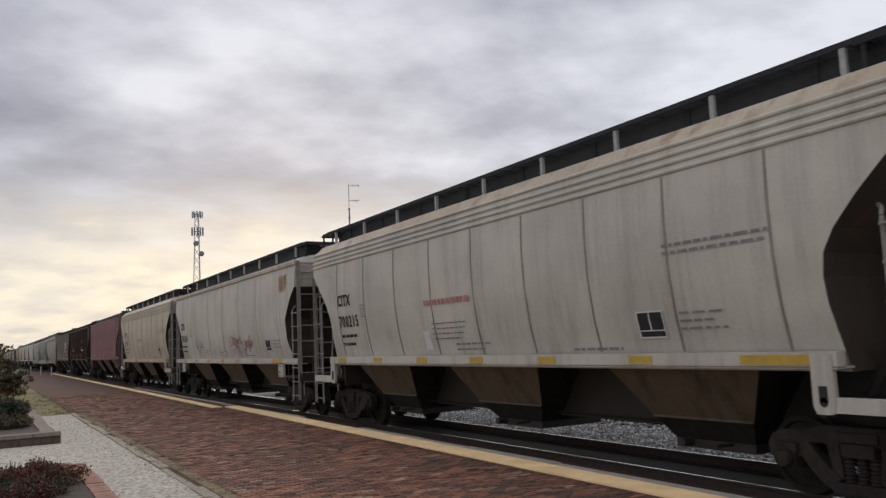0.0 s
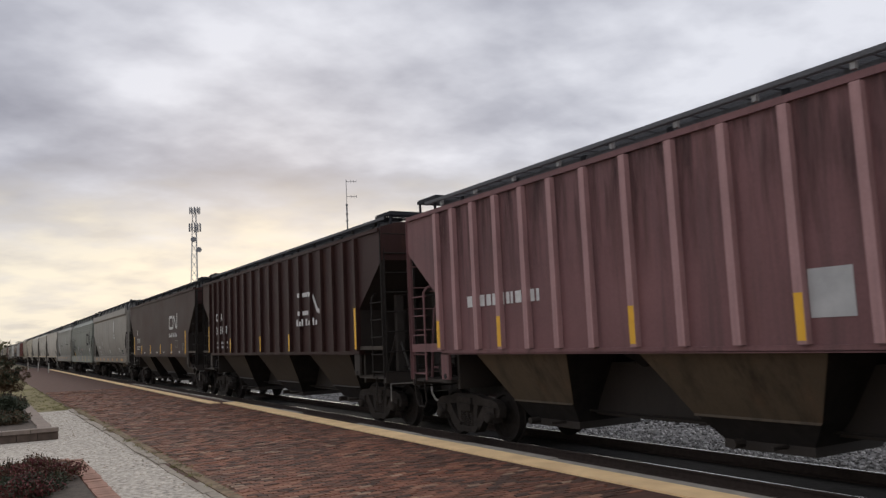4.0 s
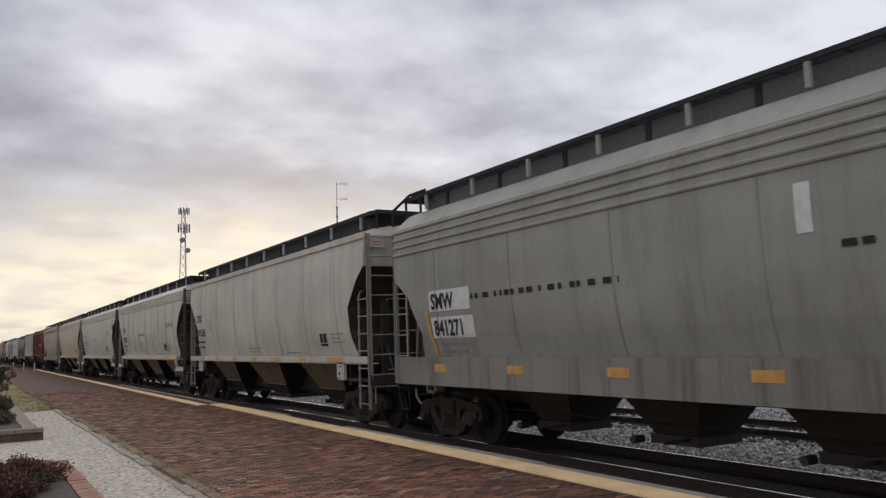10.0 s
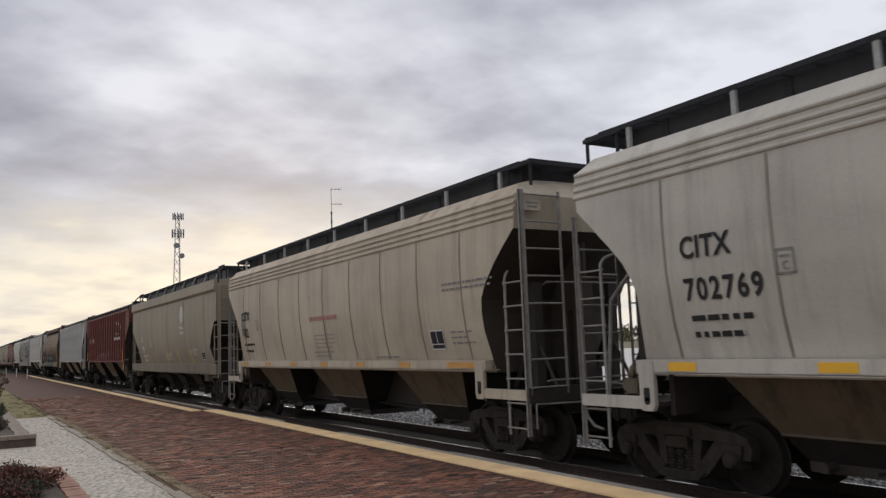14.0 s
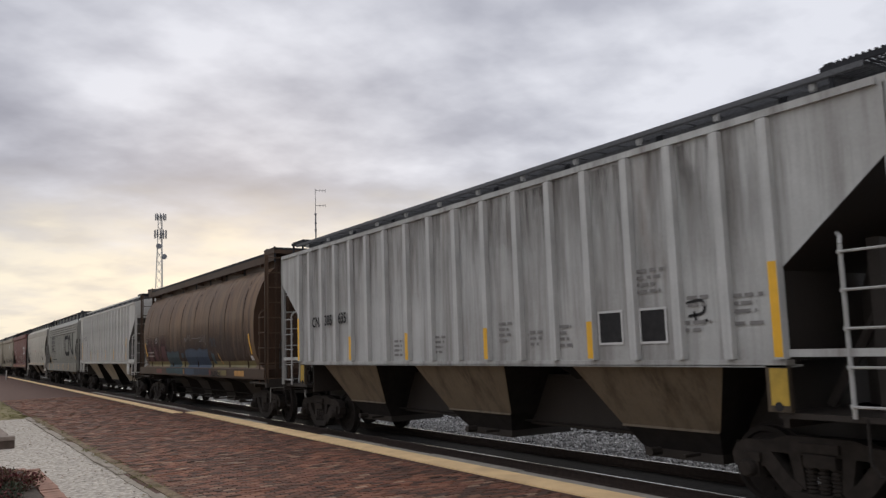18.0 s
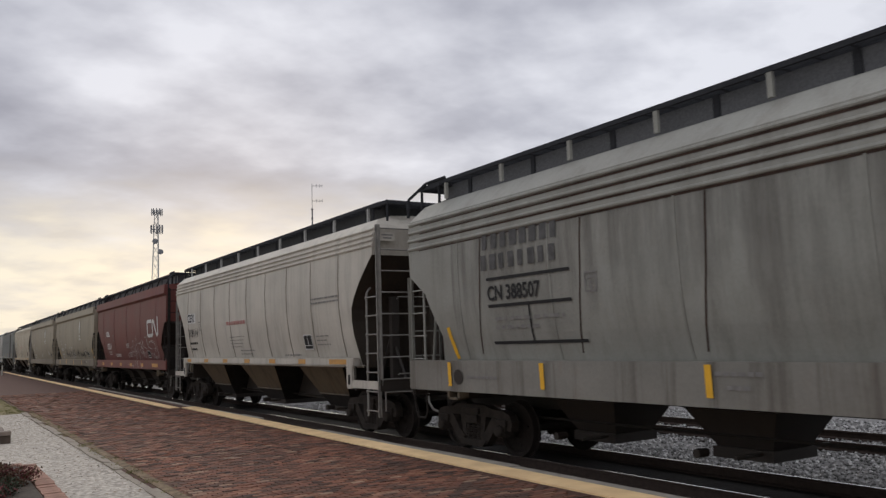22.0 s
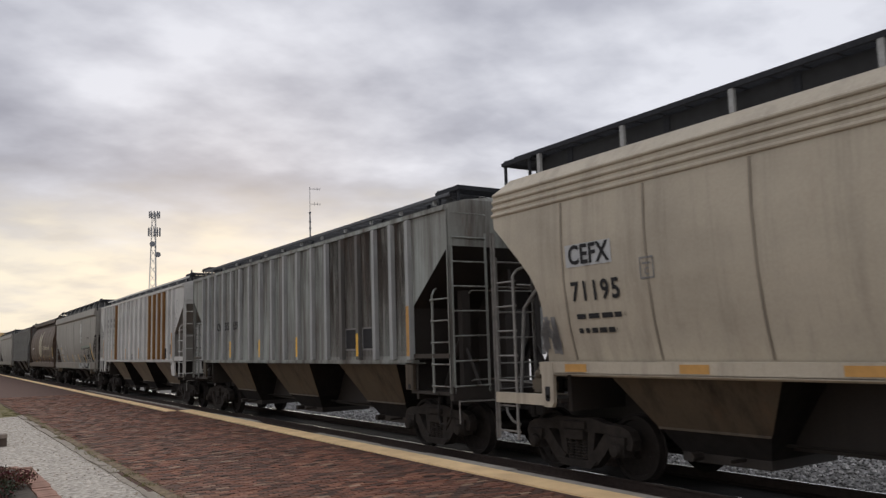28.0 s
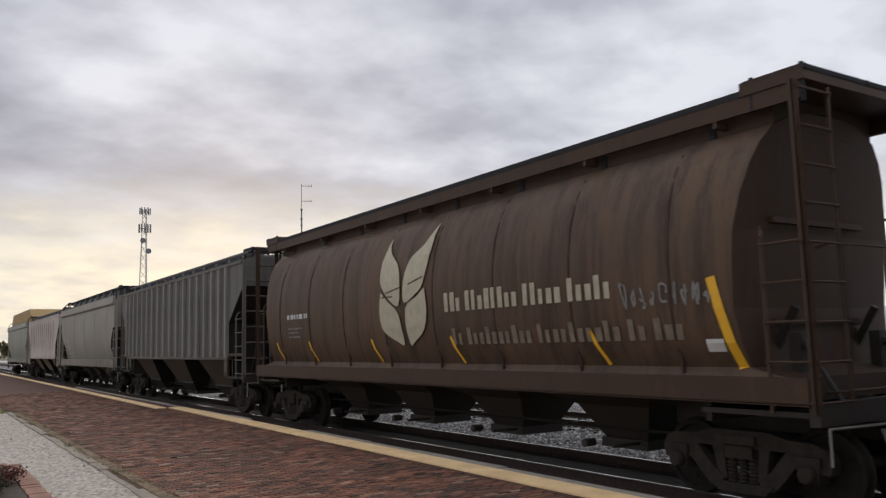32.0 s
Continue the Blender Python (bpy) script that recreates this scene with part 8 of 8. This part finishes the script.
path_litter()
LEAF_GREEN = simple("dark_shrub_leaf", (0.035, 0.045, 0.02), 0.7, 0, 0.4, 5, 0.1)
LEAF_RED = simple("dark_red_shrub_leaf", (0.12, 0.022, 0.02), 0.7, 0, 0.4, 5, 0.1)
LEAF_DRY = simple("dry_brown_leaf", (0.10, 0.06, 0.03), 0.8, 0, 0.4, 5, 0.1)
TWIG = simple("thin_brown_twig", (0.06, 0.042, 0.032), 0.9, 0, 0.3, 9, 0.2)
LEAF_AUTUMN = simple("olive_autumn_leaf", (0.085, 0.075, 0.028), 0.8, 0, 0.45, 0.8, 0.1)
LEAF_DEEP = simple("dark_green_tree_leaf", (0.035, 0.042, 0.02), 0.8, 0, 0.4, 0.6, 0.1)


def leaf_cloud(centres, n, size, spread, seed, flat=0.8):
    """Small folded leaves scattered about the given clump centres, as one mesh."""
    rng = np.random.default_rng(seed)
    c = np.array(centres, float)
    pick = rng.integers(0, len(c), n)
    d = rng.normal(size=(n, 3))
    d /= np.linalg.norm(d, axis=1)[:, None]
    p = c[pick, :3] + d * (c[pick, 3:4] * spread * rng.random((n, 1)) ** 0.4) * np.array((1, 1, flat))
    a, b = rng.normal(size=(n, 3)), rng.normal(size=(n, 3))
    a /= np.linalg.norm(a, axis=1)[:, None]
    b = np.cross(a, b)
    b /= np.linalg.norm(b, axis=1)[:, None] + 1e-9
    s = size * (0.6 + 0.8 * rng.random((n, 1)))
    v = np.stack([p - a * s, p + b * s * 0.5 + np.cross(a, b) * s * 0.2, p + a * s, p - b * s * 0.5], 1).reshape(-1, 3)
    f = np.arange(4 * n).reshape(-1, 4)
    me = bpy.data.meshes.new("leaves")
    me.from_pydata(v.tolist(), [], f.tolist())
    me.materials.append(None)
    return me


def shrub(x, y, w, h, mat, label, seed, tips=None, base=0.0, leaf=0.022):
    r = random.Random(seed)
    b = new("shrub", None)
    b.matrix_basis = pose(x, y, base)
    tagged(b, label, "shrub", "shrubs beside the platform")
    bm = bmesh.new()
    centres = []
    for k in range(34):
        a, rr = r.uniform(0, 6.28), r.uniform(0, 1) ** 0.6
        top = (rr * w * math.cos(a), rr * w * math.sin(a), h * (1 - 0.45 * rr * rr) * r.uniform(0.75, 1.1))
        foot = (top[0] * 0.35, top[1] * 0.35, 0)
        bar(bm, foot, top, 0.008, 4)
        centres += [(*top, 0.13), (top[0] * 0.85, top[1] * 0.85, top[2] * 0.7, 0.16), (top[0] * 0.75, top[1] * 0.75, top[2] * 0.42, 0.16)]
    for k in range(14):
        a, rr = r.uniform(0, 6.28), r.uniform(0.1, 0.9)
        p = (rr * w * math.cos(a), rr * w * math.sin(a), h * 0.6)
        bar(bm, p, (p[0] + r.uniform(-0.05, 0.05), p[1] + r.uniform(-0.05, 0.05), h * r.uniform(1.15, 1.55)), 0.008, 4)
    part("twig", bm, TWIG, b)
    put("leaves", leaf_cloud(centres, 5200, leaf, 1.3, seed), mat, b)
    if tips:
        put("leaves", leaf_cloud([q for q in centres if q[0] > -0.1 * w and q[2] > 0.45 * h], 2200, leaf * 1.1, 1.2, seed + 1), tips, b)
    return b


def planter_near():
    bed = new("planter_bed", None)
    bed.matrix_basis = pose(-12.9, 0.2, 0)
    tagged(bed, "low planting bed edged with reddish bricks", "planter")
    bm = bmesh.new()
    box(bm, -3.5, 4.5, -2.2, 1.18, -0.1, 0.03)
    part("soil", bm, SOIL, bed)
    edge = simple("pinkish_edging_brick", (0.30, 0.165, 0.12), 0.85, 0, 0.3, 6, 0.3, 0.3)
    def brick(bm):
        box(bm, -0.10, 0.10, -0.13, 0.13, -0.1, 0.04)
    me = shared("edging_brick", brick)
    r = random.Random(6)
    for k in range(38):
        put("edging_brick", me, edge, bed, pose(4.4 - 0.212 * k, 1.33 + r.uniform(-0.01, 0.01), r.uniform(-0.008, 0.008), 0, 0, r.uniform(-1.5, 1.5)))
    for k in range(15):
        put("edging_brick", me, edge, bed, pose(-3.68, 1.15 - 0.212 * k, r.uniform(-0.008, 0.008), 0, 0, 90 + r.uniform(-1.5, 1.5)))


planter_near()
shrub(-14.3, 0.72, 0.72, 0.30, LEAF_DRY, "low reddish barberry shrub with bare tips", 21, LEAF_RED)
shrub(-15.0, -0.25, 0.75, 0.30, LEAF_DRY, "low brown shrub with bare twigs", 22, LEAF_GREEN)
shrub(-13.0, 0.55, 0.6, 0.22, LEAF_GREEN, "low dark green shrub in the bed", 23, LEAF_RED)


def planter_far():
    bed = new("raised_bed", None)
    bed.matrix_basis = pose(-26.6, 0.0, 0)
    tagged(bed, "raised planting bed with a low stone block edge", "planter")
    block = simple("brown_wall_block", (0.105, 0.078, 0.062), 0.9, 0, 0.35, 6, 0.5, 0.35)
    capping = simple("pale_wall_capping", (0.25, 0.20, 0.165), 0.9, 0, 0.25, 6, 0.4, 0.25)
    r = random.Random(14)

    def brick(bm):
        box(bm, -0.12, 0.12, -0.215, 0.215, -0.05, 0.165)

    def cap(bm):
        v = box(bm, -0.16, 0.16, -0.29, 0.29, 0.17, 0.255)
        for q in v[4:]:
            q.co.x *= 0.94
    for k in range(11):
        put("wall_block", shared("wall_block", brick), block, bed, pose(5.27 + r.uniform(-0.012, 0.012), 1.40 - 0.44 * k, 0, 0, 0, r.uniform(-1, 1)))
    for k in range(8):
        put("capping_stone", shared("capping_stone", cap), capping, bed, pose(5.27 + r.uniform(-0.015, 0.015), 1.33 - 0.59 * k, 0, 0, 0, r.uniform(-1.5, 1.5)))
    for k in range(24):
        put("wall_block", shared("wall_block", brick), block, bed, pose(5.0 - 0.44 * k, 1.36 + r.uniform(-0.012, 0.012), 0, 0, 0, 90 + r.uniform(-1, 1)))
    for k in range(18):
        put("capping_stone", shared("capping_stone", cap), capping, bed, pose(4.8 - 0.59 * k, 1.36 + r.uniform(-0.015, 0.015), 0, 0, 0, 90 + r.uniform(-1.5, 1.5)))
    bm = bmesh.new()
    box(bm, -5.4, 5.15, -3.0, 1.26, -0.05, 0.22)
    part("soil", bm, SOIL, bed)


planter_far()
shrub(-27.0, 0.55, 0.62, 0.55, LEAF_GREEN, "clipped dark green shrub in the raised bed", 31, None, 0.2, 0.035)
shrub(-29.0, -0.7, 0.9, 0.85, LEAF_GREEN, "dark green shrub with brown tips", 32, LEAF_DRY, 0.2, 0.035)
shrub(-24.0, 0.2, 0.95, 0.26, LEAF_DRY, "low brown ground cover in the raised bed", 34, LEAF_GREEN, 0.2, 0.03)
shrub(-30.0, 0.75, 0.6, 0.4, LEAF_GREEN, "low dark shrub at the raised bed's end", 35, LEAF_DRY, 0.2, 0.035)
shrub(-41.0, 0.75, 1.3, 1.75, LEAF_DRY, "tall brownish bush beside the lawn", 33, LEAF_GREEN, 0.0, 0.05)


def bollards():
    white = simple("white_post_paint", (0.42, 0.40, 0.36), 0.7, 0, 0.1, 5, 0.1)
    def post(bm):
        lathe(bm, [(0.06, 0.0), (0.06, 0.95), (0.045, 1.0), (0.01, 1.02)], 12, "z")
    me = shared("bollard", post, True)
    for x, y in ((-117.0, 5.3), (-105.5, 5.85), (-93.3, 6.15)):
        ob = put("bollard", me, white, None, (x, y, 0.0))
        tagged(ob, "white painted post at the platform's far end", "bollard", "posts at the platform's end")


bollards()


# ---- masts ----
def cell_tower():
    tw = new("cell_tower", None)
    tw.matrix_basis = pose(-292.6, 66.4, 0)
    tagged(tw, "pale steel lattice cell tower with antenna rings", "tower")
    steel = simple("pale_tower_steel", (0.50, 0.49, 0.47), 0.6, 0.2, 0.15, 1.0, 0.05)
    dark = simple("grey_antenna_panel", (0.16, 0.165, 0.18), 0.6, 0, 0.15, 1.0, 0.05)
    top, foot = 52.0, 2.2
    legs = [Vector((math.cos(a), math.sin(a), 0)) for a in (0.4, 2.5, 4.6)]
    at = lambda k, z: legs[k] * (foot + (0.75 - foot) * z / top) + Vector((0, 0, z))
    for k in range(3):
        bm = bmesh.new()
        bar(bm, at(k, 0), at(k, top), 0.16)
        part("leg", bm, steel, tw)
    bm = bmesh.new()
    z = 0.0
    while z < top - 3:
        for k in range(3):
            bar(bm, at(k, z), at((k + 1) % 3, z + 3.0), 0.055, 5)
            bar(bm, at((k + 1) % 3, z), at(k, z + 3.0), 0.055, 5)
        z += 3.0
    part("bracing", bm, steel, tw)
    for zc, rad, n, ph in ((51.2, 1.75, 10, 2.3), (45.0, 1.95, 12, 2.9)):
        bm = bmesh.new()
        for k in range(3):
            a, b = (Vector((math.cos(q) * rad, math.sin(q) * rad, zc)) for q in (2 * math.pi * k / 3, 2 * math.pi * (k + 1) / 3))
            bar(bm, a, b, 0.08, 5)
            bar(bm, (0, 0, zc), a, 0.07, 5)
        mount = part("antenna_mount", bm, steel, tw)
        def panel(bm, ph=ph):
            box(bm, -0.18, 0.18, -0.10, 0.10, -ph / 2, ph / 2)
        me = shared(("antenna_panel", ph), panel)
        for k in range(n):
            a = 2 * math.pi * (k + 0.5) / n
            put("antenna_panel", me, dark, mount, pose(rad * 1.05 * math.cos(a), rad * 1.05 * math.sin(a), zc, 0, 0, math.degrees(a) + 90))
    for z, dx in ((40.5, -0.9), (36.8, 1.0)):
        bm = bmesh.new()
        lathe(bm, [(0.05, 0.0), (0.75, 0.12), (0.95, 0.35), (0.95, 0.75), (0.1, 0.8)], 16, "x", (0, 0, 0))
        ob = part("dish", bm, dark, tw)
        ob.matrix_basis = pose(1.0, dx, z)
    bm = bmesh.new()
    bar(bm, (0.6, -2.6, 0), (0.4, -1.0, 40), 0.10)
    for k in range(40):
        bar(bm, (0.6, -2.6 + 0.04 * k, k), (0.4, -1.6 + 0.02 * k, k + 0.6), 0.05, 4)
    part("cable_ladder", bm, steel, tw)


def radio_mast():
    m = new("radio_mast", None)
    m.matrix_basis = pose(-110.2, 47.5, 0)
    tagged(m, "thin dark radio mast with two side arms", "mast")
    dark = simple("dark_mast_steel", (0.11, 0.11, 0.12), 0.6, 0, 0.15, 2.0, 0.05)
    bm = bmesh.new()
    bar(bm, (0, 0, -0.3), (0, 0, 22.3), 0.11, 8)
    for z in (19.8, 20.8, 22.2):
        lathe(bm, [(0.10, z), (0.19, z + 0.02), (0.19, z + 0.22), (0.10, z + 0.24)], 8, "z")
    part("pole", bm, dark, m)
    bm = bmesh.new()
    bar(bm, (0, 0, 22.3), (0, 0, 26.2), 0.045, 6)
    part("whip", bm, dark, m)
    for z in (23.6, 25.9):
        bm = bmesh.new()
        d = Vector((0.40, 0.92, 0)) * 1.5
        bar(bm, (0, 0, z), (d.x, d.y, z), 0.04, 5)
        for k in (0.45, 0.75, 1.0):
            bar(bm, (d.x * k, d.y * k, z - 0.25), (d.x * k, d.y * k, z + 0.25), 0.025, 4)
        part("side_arm", bm, dark, m)


cell_tower()
radio_mast()


# ---- beyond the tracks ----
def warehouse(x, y, w, dpt, h, label, doors):
    b = new("warehouse", None)
    b.matrix_basis = pose(x, y, -0.1)
    tagged(b, label, "building", "buildings across the lot")
    wall = simple("white_metal_wall", (0.66, 0.66, 0.65), 0.6, 0, 0.08, 0.8, 0.1)
    roof = simple("pale_metal_roof", (0.50, 0.50, 0.50), 0.5, 0.1, 0.1, 0.6, 0.1)
    dark = simple("grey_door_paint", (0.30, 0.31, 0.33), 0.6, 0, 0.1, 1, 0.1)
    bm = bmesh.new()
    box(bm, -w / 2, w / 2, 0, dpt, 0, h)
    part("wall", bm, wall, b)
    bm = bmesh.new()
    a = [bm.verts.new(q) for q in ((-w / 2 - 0.3, -0.3, h), (w / 2 + 0.3, -0.3, h), (w / 2 + 0.3, dpt / 2, h + 1.7), (-w / 2 - 0.3, dpt / 2, h + 1.7), (-w / 2 - 0.3, dpt + 0.3, h), (w / 2 + 0.3, dpt + 0.3, h))]
    for f in ((0, 1, 2, 3), (3, 2, 5, 4), (0, 3, 4), (1, 5, 2), (0, 4, 5, 1)):
        bm.faces.new([a[i] for i in f])
    part("roof", bm, roof, b)
    def rib(bm):
        box(bm, -0.02, 0.02, -0.035, 0, 0, h - 0.02)
    me = shared(("wall_rib", h), rib)
    n = int(w / 0.9)
    for k in range(n):
        put("wall_rib", me, wall, b, (-w / 2 + 0.45 + 0.9 * k, 0, 0))
    for q in doors:
        bm = bmesh.new()
        box(bm, q - 1.5, q + 1.5, -0.06, 0, 0, min(3.0, h - 0.5))
        d = part("door", bm, dark, b)
        for k in range(5):
            bm = bmesh.new()
            box(bm, q - 1.5, q + 1.5, -0.09, -0.06, 0.1 + 0.55 * k, 0.55 + 0.55 * k)
            part("door_panel", bm, dark, d)


def tree(x, y, h, mat, label, seed, bare=False):
    r = random.Random(seed)
    t = new("tree", None)
    t.matrix_basis = pose(x, y, -0.1)
    tagged(t, label, "tree", "trees across the lot")
    bm, tips = bmesh.new(), []

    def limb(p, d, length, rad, depth):
        q = p + d * length
        n = 7 if depth == 0 else 5
        a = d.orthogonal().normalized()
        b = d.cross(a)
        lo = [bm.verts.new(p + (a * math.cos(6.283 * k / n) + b * math.sin(6.283 * k / n)) * rad) for k in range(n)]
        hi = [bm.verts.new(q + (a * math.cos(6.283 * k / n) + b * math.sin(6.283 * k / n)) * rad * 0.62) for k in range(n)]
        for k in range(n):
            bm.faces.new((lo[k], lo[(k + 1) % n], hi[(k + 1) % n], hi[k]))
        if depth >= 3:
            tips.append((*q, length * 0.75))
            return
        if depth >= 2:
            tips.append((*q, length * 0.6))
        for k in range(4 if depth else 5):
            s = Vector((r.gauss(0, 1), r.gauss(0, 1), r.uniform(-0.1, 0.7))).normalized()
            limb(p + d * length * r.uniform(0.55, 1.0), (d * 0.65 + s * 0.75).normalized(), length * r.uniform(0.52, 0.72), rad * 0.5, depth + 1)
    limb(Vector((0, 0, 0)), Vector((0, 0, 1)), h * 0.36, h * 0.022, 0)
    part("trunk", bm, TWIG, t)
    if not bare:
        put("crown", leaf_cloud(tips, 15000, h * 0.016, 1.25, seed), mat, t)
    else:
        bm = bmesh.new()
        for q in tips:
            for k in range(4):
                d = Vector((r.gauss(0, 1), r.gauss(0, 1), r.uniform(0, 1))).normalized() * q[3]
                bar(bm, q[:3], Vector(q[:3]) + d, h * 0.002, 3)
        part("crown", bm, TWIG, t)
    return t


warehouse(6, 52, 44, 16, 3.4, "long low white metal warehouse with grey doors", (-14, -4, 9))
tree(-47, 80, 13, LEAF_DEEP, "tall dark green tree behind the shed", 47)
tree(-56, 82, 11, LEAF_AUTUMN, "olive autumn tree by the shed's far end", 50)
tree(-64, 84, 10.5, LEAF_DEEP, "dark green round tree beyond the shed", 51)
tree(-37, 82, 12, LEAF_AUTUMN, "olive autumn tree behind the shed", 48)
tree(-29, 78, 10, LEAF_DRY, "brown thin-crowned tree behind the shed", 49)
warehouse(-44, 66, 30, 14, 2.6, "small white metal shed", (-5,))
tree(2, 74, 12.5, LEAF_DEEP, "tall dark green tree behind the warehouse", 41)
tree(-7, 80, 10, LEAF_AUTUMN, "olive autumn tree behind the warehouse", 42)
tree(13, 78, 12, LEAF_DEEP, "dark green broad tree", 43)
tree(-16, 86, 9, LEAF_AUTUMN, "small autumn tree turning brown", 44)
tree(-330, 14.5, 11, LEAF_DRY, "bare winter tree by the track", 45, True)
tree(-345, 20, 9, LEAF_DRY, "bare thin tree by the track", 46, True)
def far_woods():
    rng = np.random.default_rng(9)
    c = []
    for k in range(240):
        a = rng.uniform(math.radians(70), math.radians(190))
        d = rng.uniform(380, 520)
        c.append((d * math.cos(a), d * math.sin(a) + 20, rng.uniform(1, 6), rng.uniform(4, 8)))
    ob = put("far_woods", leaf_cloud(c, 26000, 1.1, 1.0, 10, 0.7), LEAF_AUTUMN)
    tagged(ob, "low line of brown woods on the horizon", "woods", "", "stuff")


far_woods()


def utility_pole(x, y):
    p = new("utility_pole", None)
    p.matrix_basis = pose(x, y, -0.1)
    tagged(p, "wooden utility pole with a crossarm", "utility pole", "poles across the lot")
    bm = bmesh.new()
    lathe(bm, [(0.16, 0), (0.11, 9.0)], 8, "z")
    part("post", bm, TWIG, p)
    bm = bmesh.new()
    box(bm, -1.1, 1.1, -0.06, 0.06, 8.3, 8.45)
    part("crossarm", bm, TWIG, p)


utility_pole(-1.5, 44)
utility_pole(-24, 46)
paving_bricks()


def pigeon(x, y, z):
    """A dark bird that rides on a car roof, facing the train's rear."""
    b = new("bird", None)
    b.matrix_basis = pose(x, y, z)
    tagged(b, "dark grey pigeon perched on the roof walkway", "bird")
    grey = simple("dark_grey_feathers", (0.045, 0.045, 0.052), 0.7, 0, 0.3, 30, 0.2)
    def lump(bm, stations, n=10):
        """Rings (x, z, half width, half height) joined along x."""
        rings = [[bm.verts.new((q, w * math.cos(6.2832 * k / n), h + t * math.sin(6.2832 * k / n))) for k in range(n)] for q, h, w, t in stations]
        for u, v in zip(rings, rings[1:]):
            for k in range(n):
                bm.faces.new((u[k], u[(k + 1) % n], v[(k + 1) % n], v[k]))
        bm.faces.new(rings[0])
        bm.faces.new(rings[-1])
    for name, stations in (("body", [(-0.17, 0.17, 0.02, 0.03), (-0.13, 0.16, 0.06, 0.07), (-0.04, 0.14, 0.08, 0.085), (0.08, 0.13, 0.06, 0.06), (0.15, 0.125, 0.03, 0.03)]),
                           ("tail", [(0.13, 0.125, 0.03, 0.02), (0.22, 0.11, 0.04, 0.012), (0.30, 0.095, 0.045, 0.008)]), ("neck", [(-0.14, 0.16, 0.05, 0.06), (-0.19, 0.22, 0.032, 0.04), (-0.21, 0.27, 0.03, 0.035)]),
                           ("head", [(-0.175, 0.29, 0.012, 0.015), (-0.20, 0.295, 0.032, 0.033), (-0.24, 0.295, 0.028, 0.028), (-0.26, 0.29, 0.01, 0.012)]), ("beak", [(-0.255, 0.288, 0.008, 0.008), (-0.295, 0.28, 0.002, 0.002)])):
        bm = bmesh.new()
        lump(bm, stations)
        part(name, bm, grey, b, "", True)
    for s in (-1, 1):
        bm = bmesh.new()
        bar(bm, (-0.02, s * 0.03, 0), (-0.02, s * 0.03, 0.09), 0.007, 5)
        bar(bm, (-0.06, s * 0.03, 0.004), (0.02, s * 0.03, 0.004), 0.006, 4)
        part("leg", bm, RED_LAMP, b)
        bm = bmesh.new()
        lump(bm, [(-0.12, 0.16, 0.008, 0.03), (-0.02, 0.15, 0.014, 0.05), (0.12, 0.13, 0.01, 0.03), (0.2, 0.12, 0.004, 0.008)])
        part("wing", bm, grey, b, "", True).location.y = s * 0.078
    return b


PIGEON_AT = (-451.03 + 7.15, TRACK_Y - 0.95, 4.80)
PIGEON = pigeon(*PIGEON_AT)


# ---- what moves ----
def motions():
    walk(PIGEON, [(t, pose(PIGEON_AT[0] + s, PIGEON_AT[1], PIGEON_AT[2])) for t, s in TRAVEL])
    for c, x in CARS:
        walk(c, [(t, pose(x + s, TRACK_Y, 0)) for t, s in TRAVEL])
    for w, dx, c in WHEELSETS:
        x0 = dict((id(k), v) for k, v in CARS)[id(c)]
        rows, step = [(0.0, pose(dx, 0, 0.457))], 0.095
        t_pass = max(0.1, min(31.8, (-9.0 - x0) / 14.78))
        t, turn = max(0.1, t_pass - 1.7), 0.0
        rows.append((t, pose(dx, 0, 0.457)))
        end = min(31.9, t_pass + 0.9)
        while t < end:
            t += 1 / 30
            turn += math.degrees(14.78 / 30 / 0.457)
            rows.append((t, pose(dx, 0, 0.457, 0, turn, 0)))
        rows.append((32.0, pose(dx, 0, 0.457, 0, turn + 5, 0)))
        walk(w, rows)


motions()
